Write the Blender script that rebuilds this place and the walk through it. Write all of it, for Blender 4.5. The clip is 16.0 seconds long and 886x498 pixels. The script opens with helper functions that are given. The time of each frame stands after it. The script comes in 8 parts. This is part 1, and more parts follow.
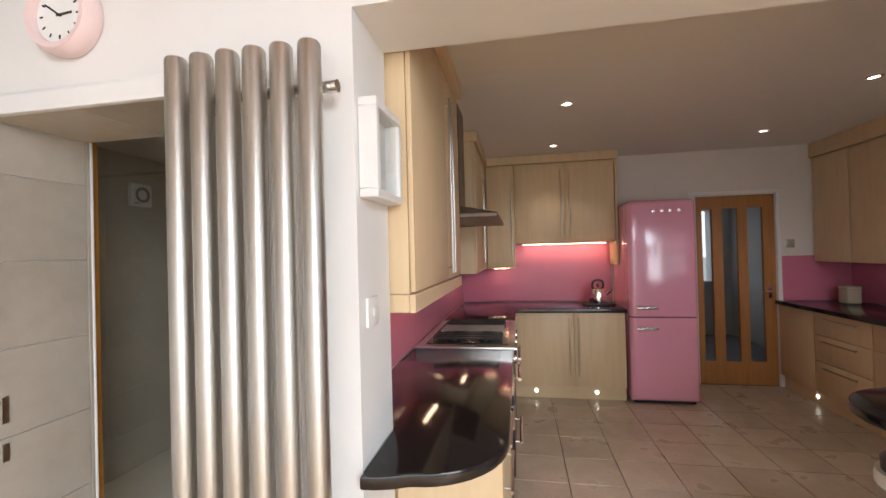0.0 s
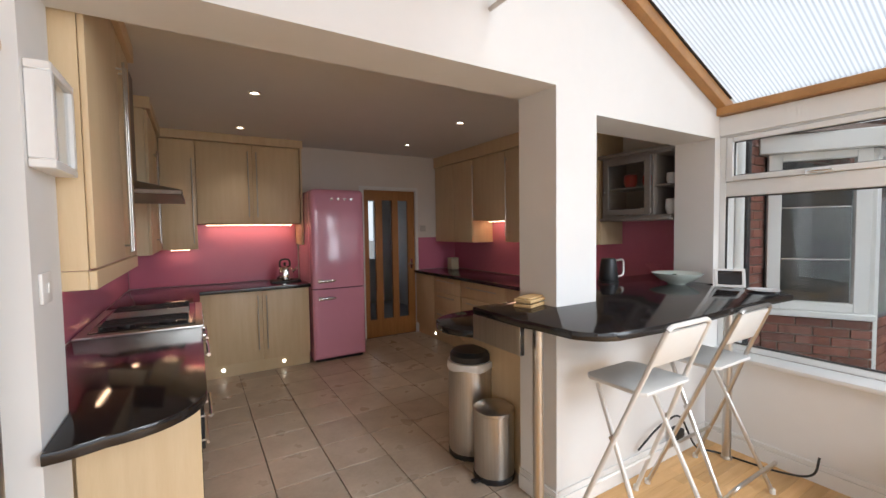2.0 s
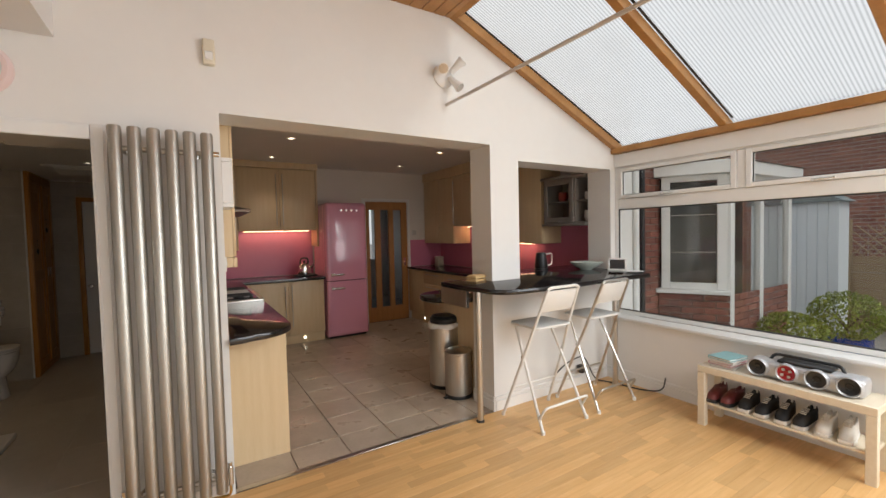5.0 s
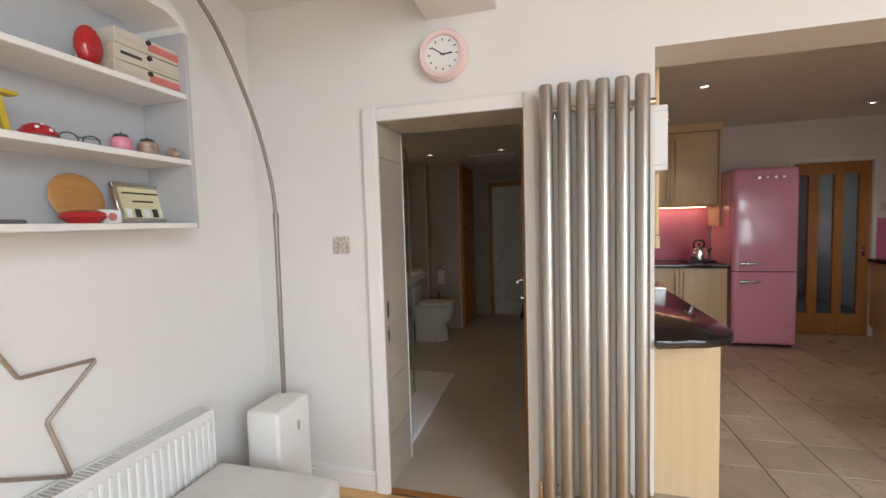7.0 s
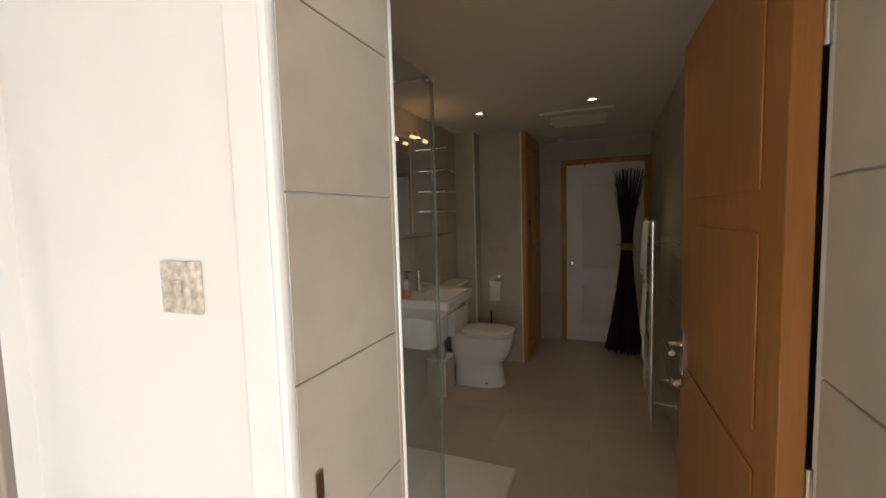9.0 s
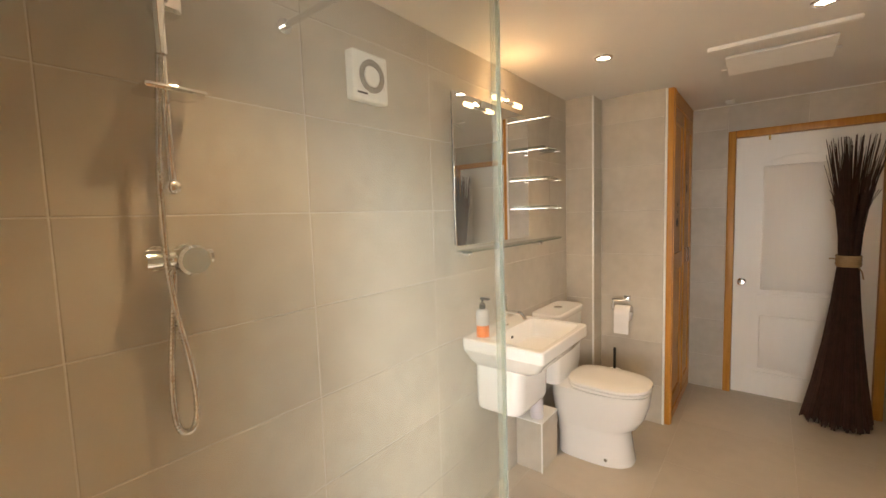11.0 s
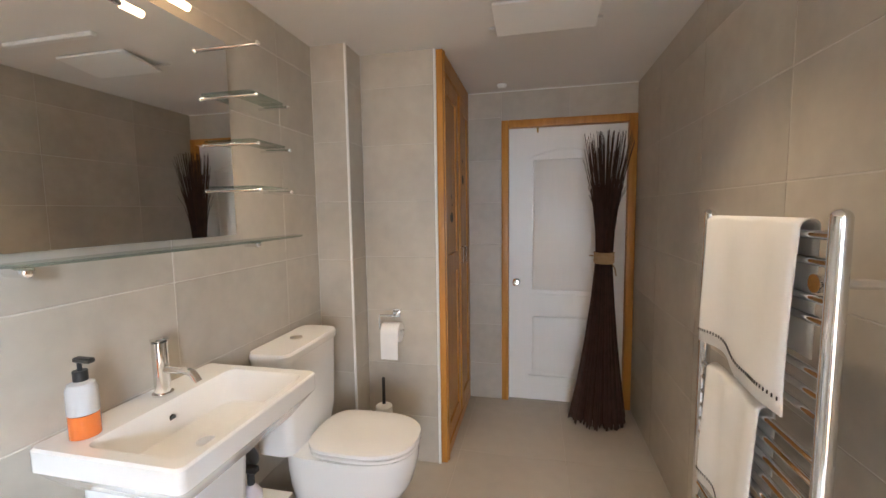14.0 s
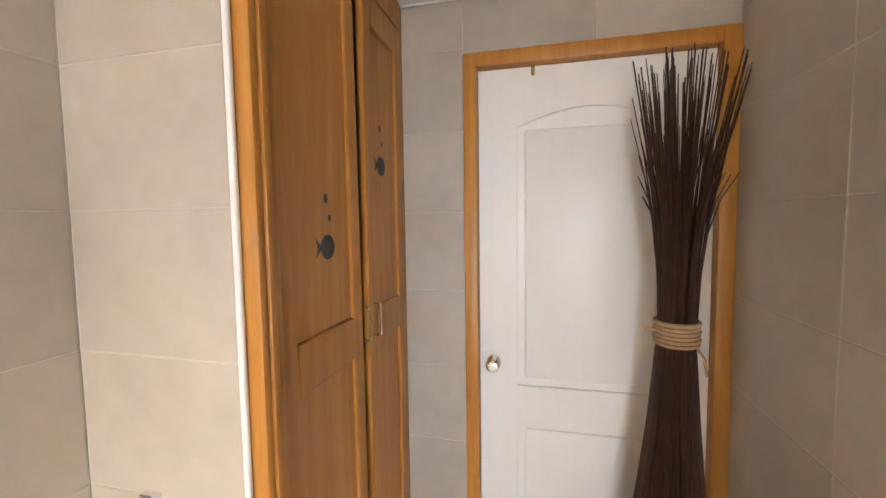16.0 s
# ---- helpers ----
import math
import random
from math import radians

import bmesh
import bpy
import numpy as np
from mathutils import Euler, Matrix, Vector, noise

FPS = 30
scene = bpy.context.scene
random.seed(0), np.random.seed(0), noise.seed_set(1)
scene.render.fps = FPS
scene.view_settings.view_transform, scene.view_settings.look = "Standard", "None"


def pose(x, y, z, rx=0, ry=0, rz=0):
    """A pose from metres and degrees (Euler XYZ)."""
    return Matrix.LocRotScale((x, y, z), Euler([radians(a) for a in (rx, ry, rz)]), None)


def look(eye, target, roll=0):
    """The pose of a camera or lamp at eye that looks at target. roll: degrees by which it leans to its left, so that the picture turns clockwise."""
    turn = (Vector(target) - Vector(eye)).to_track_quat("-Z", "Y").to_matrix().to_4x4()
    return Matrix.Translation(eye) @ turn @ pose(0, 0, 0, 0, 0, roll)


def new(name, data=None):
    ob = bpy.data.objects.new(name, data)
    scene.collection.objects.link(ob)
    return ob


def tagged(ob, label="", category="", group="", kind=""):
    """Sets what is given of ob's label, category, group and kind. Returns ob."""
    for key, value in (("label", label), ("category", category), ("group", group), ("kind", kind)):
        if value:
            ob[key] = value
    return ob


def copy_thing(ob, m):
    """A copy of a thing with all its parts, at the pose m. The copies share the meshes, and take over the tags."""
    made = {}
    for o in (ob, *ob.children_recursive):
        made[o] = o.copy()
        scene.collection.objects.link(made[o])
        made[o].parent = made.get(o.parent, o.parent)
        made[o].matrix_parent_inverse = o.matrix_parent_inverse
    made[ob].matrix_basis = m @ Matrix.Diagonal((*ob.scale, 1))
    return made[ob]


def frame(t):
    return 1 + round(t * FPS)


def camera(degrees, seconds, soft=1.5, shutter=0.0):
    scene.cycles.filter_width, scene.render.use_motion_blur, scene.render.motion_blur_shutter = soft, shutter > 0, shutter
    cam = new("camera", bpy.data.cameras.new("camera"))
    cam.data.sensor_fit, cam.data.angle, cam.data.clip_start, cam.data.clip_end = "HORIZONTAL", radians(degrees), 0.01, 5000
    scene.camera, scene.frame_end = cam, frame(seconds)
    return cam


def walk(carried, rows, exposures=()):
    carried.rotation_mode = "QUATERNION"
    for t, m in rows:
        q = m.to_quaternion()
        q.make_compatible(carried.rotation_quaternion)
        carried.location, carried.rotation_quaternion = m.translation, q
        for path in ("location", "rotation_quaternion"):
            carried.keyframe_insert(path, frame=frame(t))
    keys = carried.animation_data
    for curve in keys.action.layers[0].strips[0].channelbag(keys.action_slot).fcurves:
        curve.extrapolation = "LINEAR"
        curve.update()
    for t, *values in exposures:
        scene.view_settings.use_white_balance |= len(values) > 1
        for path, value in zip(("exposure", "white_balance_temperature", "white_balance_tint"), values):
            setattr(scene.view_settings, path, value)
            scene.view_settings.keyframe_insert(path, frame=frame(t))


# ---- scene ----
cam = camera(94.2, 16.0)
PATH = [
    (0, (0.413, -1.075, 1.504), (0.049, 0.892, 1.521), -1.5),
    (0.5, (0.459, -1.017, 1.527), (0.622, 0.977, 1.543), -1.7),
    (1, (0.447, -1.104, 1.506), (1.136, 0.774, 1.517), -1.7),
    (1.5, (0.4, -1.243, 1.487), (1.41, 0.482, 1.423), -1.4),
    (2, (0.346, -1.482, 1.484), (1.376, 0.23, 1.39), -0.8),
    (2.5, (0.205, -1.715, 1.511), (1.272, -0.027, 1.414), -0.9),
    (3, (0.005, -1.93, 1.512), (1.168, -0.306, 1.406), -1.1),
    (3.2, (-0.027, -2.019, 1.503), (1.153, -0.406, 1.409), -0.9),
    (5.3, (-0.255, -2.673, 1.489), (0.715, -0.925, 1.419), -1.6),
    (5.5, (-0.289, -2.631, 1.505), (0.537, -0.81, 1.437), -1.6),
    (6, (-0.3, -2.489, 1.53), (0.024, -0.517, 1.466), -1.3),
    (6.5, (-0.326, -2.316, 1.511), (-0.519, -0.327, 1.419), -1.1),
    (7, (-0.463, -2.009, 1.459), (-0.979, -0.08, 1.335), -1.7),
    (7.5, (-0.579, -1.662, 1.452), (-1.18, 0.242, 1.326), -2.1),
    (8, (-0.672, -1.251, 1.472), (-1.364, 0.621, 1.332), -1.4),
    (8.2, (-0.716, -1.106, 1.466), (-1.42, 0.76, 1.312), -1.2),
    (10.3, (-1.102, 0.263, 1.482), (-2.085, 1.999, 1.334), -2.6),
    (10.5, (-1.134, 0.304, 1.49), (-2.172, 2.006, 1.329), -2.4),
    (11, (-1.16, 0.441, 1.492), (-2.396, 2.004, 1.326), -1.8),
    (11.5, (-1.156, 0.51, 1.499), (-2.529, 1.954, 1.326), -1.4),
    (12, (-1.143, 0.548, 1.496), (-2.548, 1.96, 1.312), -1.5),
    (12.5, (-1.12, 0.625, 1.491), (-2.472, 2.086, 1.304), -2.0),
    (13, (-1.17, 0.81, 1.482), (-2.4, 2.379, 1.327), -2.5),
    (13.5, (-1.216, 1.046, 1.461), (-2.08, 2.845, 1.319), -2.1),
    (14, (-1.178, 1.342, 1.423), (-1.614, 3.286, 1.241), -0.8),
    (14.5, (-1.094, 1.679, 1.442), (-1.282, 3.661, 1.258), 0.4),
    (15, (-1.086, 2.039, 1.428), (-1.207, 4.031, 1.295), -0.8),
    (15.5, (-1.059, 2.432, 1.398), (-1.279, 4.418, 1.313), -1.5),
    (16, (-1.125, 2.824, 1.45), (-1.599, 4.762, 1.311), -0.8),
]
walk(cam, [(t, look(eye, target, roll)) for t, eye, target, roll in PATH],
     exposures=[(0, -0.3, 5950, 9), (0.6, -0.13, 5850, 8), (1.2, -0.33, 5850, 8), (2, -0.66, 5950, 9), (3.2, -0.95, 6000, 9), (5.3, -1.0, 6500, 9), (6, -0.92, 6400, 9), (7, -0.7, 6050, 7), (8.2, -0.48, 5800, 7),
                (10.3, 1.5, 7600, 9), (10.5, 1.85, 7400, 9), (10.8, 2.35, 6900, 9), (11.1, 2.45, 6500, 9), (11.5, 2.45, 5850, 9), (12, 2.45, 5550, 8), (13.5, 2.3, 5400, 8), (14.5, 2.8, 5250, 7), (15.5, 3.2, 5400, 8), (16, 3.4, 5500, 8)])

# ---- world, sun, lights ----
world = bpy.data.worlds.new("overcast_sky")
scene.world = world
world.use_nodes = True
wn, wl = world.node_tree.nodes, world.node_tree.links
sky = wn.new("ShaderNodeTexSky")
sky.sky_type, sky.sun_disc = "NISHITA", False
sky.sun_elevation, sky.sun_rotation = radians(47), radians(158)
cloud = wn.new("ShaderNodeTexNoise")
cloud.inputs["Scale"].default_value, cloud.inputs["Detail"].default_value = 3.0, 5.0
ramp = wn.new("ShaderNodeValToRGB")
ramp.color_ramp.elements[0].position, ramp.color_ramp.elements[0].color = 0.32, (8.0, 8.15, 8.4, 1)
ramp.color_ramp.elements[1].position, ramp.color_ramp.elements[1].color = 0.68, (13.0, 13.0, 13.0, 1)
wl.new(cloud.outputs["Fac"], ramp.inputs["Fac"])
mixw = wn.new("ShaderNodeMix")
mixw.data_type = "RGBA"
mixw.inputs[0].default_value = 0.85
wl.new(sky.outputs["Color"], mixw.inputs[6])
wl.new(ramp.outputs["Color"], mixw.inputs[7])
wl.new(mixw.outputs[2], wn["Background"].inputs["Color"])
wn["Background"].inputs["Strength"].default_value = 0.165

sun_data = bpy.data.lights.new("sun", "SUN")
sun_data.energy, sun_data.angle, sun_data.color = 1.5, radians(20), (1, 0.96, 0.9)
sun = new("sun", sun_data)
sun.matrix_world = look((12, -30, 35), (0, 0, 0))


# ---- building helpers ----
ORIGIN = {}
MATS = {}


def thing(name, origin, label, category, group="", kind="", rz=0):
    """An Empty at the thing's base; its parts are given in world coordinates."""
    ob = new(name)
    ob.empty_display_size = 0.1
    ob.matrix_world = pose(*origin, 0, 0, rz)
    ORIGIN[ob] = Vector(origin)
    return tagged(ob, label, category, group, kind)


def mesh_of(name, bm, material, smooth=False, auto=False):
    me = bpy.data.meshes.new(name)
    bm.normal_update()
    bm.to_mesh(me)
    bm.free()
    me.materials.append(material)
    if smooth or auto:
        for p in me.polygons:
            p.use_smooth = True
        if auto:
            me.set_sharp_from_angle(angle=radians(38))
    return me


def part(name, bm, material, parent, label="", smooth=False, auto=True):
    o = ORIGIN.get(parent, Vector())
    bmesh.ops.translate(bm, verts=bm.verts, vec=-o)
    ob = new(name, mesh_of(name, bm, material, smooth, auto))
    ob.parent = parent
    ORIGIN[ob] = o
    if label:
        ob["label"] = label
    return ob


def solo(name, bm, material, label, category, group="", kind="", origin=None, auto=True):
    """A thing that is one mesh."""
    if origin:
        bmesh.ops.translate(bm, verts=bm.verts, vec=-Vector(origin))
    ob = new(name, mesh_of(name, bm, material, False, auto))
    if origin:
        ob.location = origin
        ORIGIN[ob] = Vector(origin)
    return tagged(ob, label, category, group, kind)


def structure(name, bm, material, label="", category=""):
    return solo(name, bm, material, label, category, kind="structure")


def bx(bm, x0, x1, y0, y1, z0, z1, bevel=0.0, seg=1, m=None):
    r = bmesh.ops.create_cube(bm, size=1)
    vs = r["verts"]
    mat = Matrix.Translation(((x0 + x1) / 2, (y0 + y1) / 2, (z0 + z1) / 2)) @ Matrix.Diagonal((abs(x1 - x0), abs(y1 - y0), abs(z1 - z0), 1))
    bmesh.ops.transform(bm, matrix=(m @ mat) if m else mat, verts=vs)
    if bevel:
        es = list({e for v in vs for e in v.link_edges})
        bmesh.ops.bevel(bm, geom=es, offset=bevel, segments=seg, affect="EDGES", profile=0.5)
    return bm


def box(*a, bevel=0.0, seg=1, m=None):
    return bx(bmesh.new(), *a, bevel=bevel, seg=seg, m=m)


def cy(bm, p, q, r, r2=None, n=16, caps=True):
    """A cylinder or cone from p to q."""
    p, q = Vector(p), Vector(q)
    d = q - p
    m = Matrix.Translation((p + q) / 2) @ d.to_track_quat("Z", "Y").to_matrix().to_4x4()
    bmesh.ops.create_cone(bm, cap_ends=caps, segments=n, radius1=r, radius2=r if r2 is None else r2, depth=d.length, matrix=m)
    return bm


def cyl(*a, **k):
    return cy(bmesh.new(), *a, **k)


def tube(bm, pts, r, n=8, closed=False, sx=1.0):
    """A pipe along points."""
    pts = [Vector(p) for p in pts]
    rings = []
    count = len(pts)
    up = None
    for i, p in enumerate(pts):
        a = pts[(i - 1) % count] if (closed or i) else p
        b = pts[(i + 1) % count] if (closed or i < count - 1) else p
        d = (b - a).normalized()
        if up is None:
            up = Vector((0, 0, 1)) if abs(d.z) < 0.9 else Vector((1, 0, 0))
        u = (up - d * up.dot(d)).normalized()
        v = d.cross(u)
        up = u
        rings.append([bm.verts.new(p + (u * math.cos(2 * math.pi * k / n) + v * sx * math.sin(2 * math.pi * k / n)) * r) for k in range(n)])
    for i in range(count if closed else count - 1):
        A, B = rings[i], rings[(i + 1) % count]
        for k in range(n):
            bm.faces.new((A[k], A[(k + 1) % n], B[(k + 1) % n], B[k]))
    if not closed:
        bm.faces.new(rings[0][::-1])
        bm.faces.new(rings[-1])
    bmesh.ops.recalc_face_normals(bm, faces=bm.faces)
    return bm


def bend(points, radius=0.03, steps=5):
    """Points of a path with its corners rounded."""
    pts = [Vector(p) for p in points]
    out = [pts[0]]
    for a, b, c in zip(pts, pts[1:], pts[2:]):
        ra = min(radius, (a - b).length / 2.1)
        rc = min(radius, (c - b).length / 2.1)
        s, e = b + (a - b).normalized() * ra, b + (c - b).normalized() * rc
        for i in range(steps + 1):
            t = i / steps
            out.append(s * (1 - t) ** 2 + b * 2 * t * (1 - t) + e * t * t)
    out.append(pts[-1])
    return out


def lathe(bm, profile, centre, n=24, m=None):
    """Turns (radius, height) pairs round the vertical through centre."""
    c = Vector(centre)
    rings = []
    for r, h in profile:
        if r < 1e-5:
            rings.append([bm.verts.new(c + Vector((0, 0, h)))])
        else:
            rings.append([bm.verts.new(c + Vector((r * math.cos(2 * math.pi * k / n), r * math.sin(2 * math.pi * k / n), h))) for k in range(n)])
    for A, B in zip(rings, rings[1:]):
        for k in range(n):
            j = (k + 1) % n
            if len(A) == 1 and len(B) == 1:
                continue
            if len(A) == 1:
                bm.faces.new((A[0], B[j], B[k]))
            elif len(B) == 1:
                bm.faces.new((A[k], A[j], B[0]))
            else:
                bm.faces.new((A[k], A[j], B[j], B[k]))
    if m:
        bmesh.ops.transform(bm, matrix=m, verts=[v for r in rings for v in r])
    bmesh.ops.recalc_face_normals(bm, faces=bm.faces)
    return bm


def slab(bm, outline, z0, z1, bevel=0.0, seg=2):
    """A plate of an outline in plan, with eased edges."""
    lo = [bm.verts.new((x, y, z0)) for x, y in outline]
    hi = [bm.verts.new((x, y, z1)) for x, y in outline]
    n = len(outline)
    f0, f1 = bm.faces.new(lo[::-1]), bm.faces.new(hi)
    for i in range(n):
        bm.faces.new((lo[i], lo[(i + 1) % n], hi[(i + 1) % n], hi[i]))
    bmesh.ops.recalc_face_normals(bm, faces=bm.faces)
    if bevel:
        es = list({e for f in (f0, f1) for e in f.edges})
        bmesh.ops.bevel(bm, geom=es, offset=bevel, segments=seg, affect="EDGES", profile=0.5)
    return bm


def arc(cx, cy_, r, a0, a1, n=10, ry=None):
    ry = r if ry is None else ry
    return [(cx + r * math.cos(radians(a0 + (a1 - a0) * i / n)), cy_ + ry * math.sin(radians(a0 + (a1 - a0) * i / n))) for i in range(n + 1)]


def ball(bm, c, r, sx=1, sy=1, sz=1, u=14, v=9, m=None):
    mm = Matrix.Translation(c) @ (m or Matrix()) @ Matrix.Diagonal((r * sx, r * sy, r * sz, 1))
    bmesh.ops.create_uvsphere(bm, u_segments=u, v_segments=v, radius=1, matrix=mm)
    return bm


# ---- materials ----
def surf(name, c1, c2=None, scale=6.0, rough=0.5, metal=0.0, bump=0.0, bscale=120.0, stretch=(1, 1, 1), rough2=None, spec=0.5, coat=0.0,
         per_object=0.0, per_island=0.0, detail=4.0, sheen=0.0):
    """Two colours mixed by large and fine noise at real-world size, with fine relief."""
    m = bpy.data.materials.new(name)
    m.use_nodes = True
    nt = m.node_tree
    N, L = nt.nodes, nt.links
    b = N["Principled BSDF"]
    b.inputs["Roughness"].default_value, b.inputs["Metallic"].default_value = rough, metal
    b.inputs["Specular IOR Level"].default_value = spec
    b.inputs["Coat Weight"].default_value = coat
    b.inputs["Coat Roughness"].default_value = 0.06
    b.inputs["Sheen Weight"].default_value = sheen
    c2 = c2 or tuple(v * 0.9 for v in c1)
    geo = N.new("ShaderNodeNewGeometry")
    mp = N.new("ShaderNodeMapping")
    mp.inputs["Scale"].default_value = stretch
    L.new(geo.outputs["Position"], mp.inputs["Vector"])
    n1 = N.new("ShaderNodeTexNoise")
    n1.inputs["Scale"].default_value, n1.inputs["Detail"].default_value = scale, detail
    n2 = N.new("ShaderNodeTexNoise")
    n2.inputs["Scale"].default_value, n2.inputs["Detail"].default_value = scale * 9, 3
    L.new(mp.outputs["Vector"], n1.inputs["Vector"])
    L.new(mp.outputs["Vector"], n2.inputs["Vector"])
    add = N.new("ShaderNodeMath")
    add.operation = "MULTIPLY_ADD"
    add.inputs[1].default_value = 0.35
    L.new(n2.outputs["Fac"], add.inputs[0])
    L.new(n1.outputs["Fac"], add.inputs[2])
    mr = N.new("ShaderNodeMapRange")
    mr.inputs["From Min"].default_value, mr.inputs["From Max"].default_value = 0.45, 0.9
    L.new(add.outputs[0], mr.inputs["Value"])
    mix = N.new("ShaderNodeMix")
    mix.data_type = "RGBA"
    mix.inputs[6].default_value, mix.inputs[7].default_value = (*c1, 1), (*c2, 1)
    L.new(mr.outputs["Result"], mix.inputs[0])
    col = mix.outputs[2]
    if per_object or per_island:
        hsv = N.new("ShaderNodeHueSaturation")
        val = N.new("ShaderNodeMapRange")
        amt = per_object or per_island
        val.inputs["To Min"].default_value, val.inputs["To Max"].default_value = 1 - amt, 1 + amt
        if per_object:
            L.new(N.new("ShaderNodeObjectInfo").outputs["Random"], val.inputs["Value"])
        else:
            L.new(geo.outputs["Random Per Island"], val.inputs["Value"])
        L.new(val.outputs["Result"], hsv.inputs["Value"])
        L.new(col, hsv.inputs["Color"])
        col = hsv.outputs["Color"]
    L.new(col, b.inputs["Base Color"])
    if rough2 is not None:
        rr = N.new("ShaderNodeMapRange")
        rr.inputs["To Min"].default_value, rr.inputs["To Max"].default_value = rough, rough2
        L.new(n1.outputs["Fac"], rr.inputs["Value"])
        L.new(rr.outputs["Result"], b.inputs["Roughness"])
    if bump:
        n3 = N.new("ShaderNodeTexNoise")
        n3.inputs["Scale"].default_value, n3.inputs["Detail"].default_value = bscale, 3
        L.new(mp.outputs["Vector"], n3.inputs["Vector"])
        bp = N.new("ShaderNodeBump")
        bp.inputs["Strength"].default_value, bp.inputs["Distance"].default_value = bump, 0.002
        L.new(n3.outputs["Fac"], bp.inputs["Height"])
        L.new(bp.outputs["Normal"], b.inputs["Normal"])
    MATS[name] = m
    return m


def glow(name, colour, strength):
    m = bpy.data.materials.new(name)
    m.use_nodes = True
    b = m.node_tree.nodes["Principled BSDF"]
    b.inputs["Base Color"].default_value = (*colour, 1)
    b.inputs["Emission Color"].default_value = (*colour, 1)
    b.inputs["Emission Strength"].default_value = strength
    return m


def glass(name, tint=(0.985, 0.995, 0.99), clear=0.975, rough=0.0, film=0.0):
    """A thin pane: mostly clear, with a mirror-like gloss that grows towards grazing views."""
    m = bpy.data.materials.new(name)
    m.use_nodes = True
    nt = m.node_tree
    nt.nodes.clear()
    out = nt.nodes.new("ShaderNodeOutputMaterial")
    t = nt.nodes.new("ShaderNodeBsdfTransparent")
    t.inputs["Color"].default_value = (*[v * clear for v in tint], 1)
    g = nt.nodes.new("ShaderNodeBsdfGlossy")
    g.inputs["Roughness"].default_value = rough
    lw = nt.nodes.new("ShaderNodeLayerWeight")
    lw.inputs["Blend"].default_value = 0.5
    pw = nt.nodes.new("ShaderNodeMath")
    pw.operation = "POWER"
    pw.inputs[1].default_value = 5.0
    fr = nt.nodes.new("ShaderNodeMath")
    fr.operation = "MULTIPLY_ADD"
    fr.inputs[1].default_value, fr.inputs[2].default_value = 0.9, 0.035
    nt.links.new(lw.outputs["Facing"], pw.inputs[0])
    nt.links.new(pw.outputs[0], fr.inputs[0])
    mx = nt.nodes.new("ShaderNodeMixShader")
    nt.links.new(fr.outputs[0], mx.inputs[0])
    nt.links.new(t.outputs[0], mx.inputs[1])
    nt.links.new(g.outputs[0], mx.inputs[2])
    if film:
        # dried water film, uneven over the pane
        df = nt.nodes.new("ShaderNodeBsdfDiffuse")
        df.inputs["Color"].default_value = (0.85, 0.86, 0.80, 1)
        nz = nt.nodes.new("ShaderNodeTexNoise")
        nz.inputs["Scale"].default_value, nz.inputs["Detail"].default_value = 2.2, 5.0
        gp = nt.nodes.new("ShaderNodeNewGeometry")
        nt.links.new(gp.outputs["Position"], nz.inputs["Vector"])
        fm = nt.nodes.new("ShaderNodeMath")
        fm.operation = "MULTIPLY"
        fm.inputs[1].default_value = film * 2
        nt.links.new(nz.outputs["Fac"], fm.inputs[0])
        m2 = nt.nodes.new("ShaderNodeMixShader")
        nt.links.new(fm.outputs[0], m2.inputs[0])
        nt.links.new(mx.outputs[0], m2.inputs[1])
        nt.links.new(df.outputs[0], m2.inputs[2])
        mx = m2
    nt.links.new(mx.outputs[0], out.inputs["Surface"])
    return m


WALL = surf("white_wall_paint", (0.79, 0.775, 0.75), (0.755, 0.74, 0.715), 1.3, 0.75, bump=0.12, bscale=260)
CEIL = surf("white_ceiling_paint", (0.80, 0.78, 0.76), (0.77, 0.75, 0.73), 1.0, 0.8, bump=0.1, bscale=200)
KWALL = surf("cream_kitchen_paint", (0.76, 0.70, 0.64), (0.73, 0.67, 0.61), 1.2, 0.75, bump=0.1, bscale=240)
GLOSSW = surf("white_gloss_paint", (0.82, 0.81, 0.79), (0.78, 0.77, 0.75), 3.0, 0.3, bump=0.05, bscale=90)
UPVC = surf("white_upvc", (0.82, 0.82, 0.80), (0.79, 0.79, 0.77), 2.0, 0.32)
PINE = surf("varnished_roof_timber", (0.47, 0.24, 0.075), (0.33, 0.15, 0.04), 3.0, 0.38, bump=0.2, bscale=60, stretch=(2, 2, 2))
PINEX = surf("honey_pine", (0.56, 0.27, 0.05), (0.42, 0.175, 0.026), 2.5, 0.35, bump=0.15, bscale=50, stretch=(14, 14, 1.0), spec=0.4)
OAK = surf("oak_door_veneer", (0.42, 0.19, 0.055), (0.33, 0.14, 0.036), 2.5, 0.42, bump=0.12, bscale=60, stretch=(14, 14, 1.0))
MAPLE = surf("cream_maple_cabinet", (0.71, 0.55, 0.34), (0.655, 0.49, 0.285), 2.0, 0.42, bump=0.06, bscale=70, stretch=(12, 12, 1.0))
PLINTH = surf("maple_plinth", (0.70, 0.55, 0.34), (0.64, 0.49, 0.28), 2.0, 0.45)
GRANITE = surf("black_granite", (0.010, 0.009, 0.010), (0.017, 0.014, 0.014), 90, 0.10, spec=0.6, detail=6)
PINKGLASS = surf("pink_glass_splashback", (0.62, 0.21, 0.31), (0.59, 0.19, 0.285), 1.0, 0.16, spec=0.28)
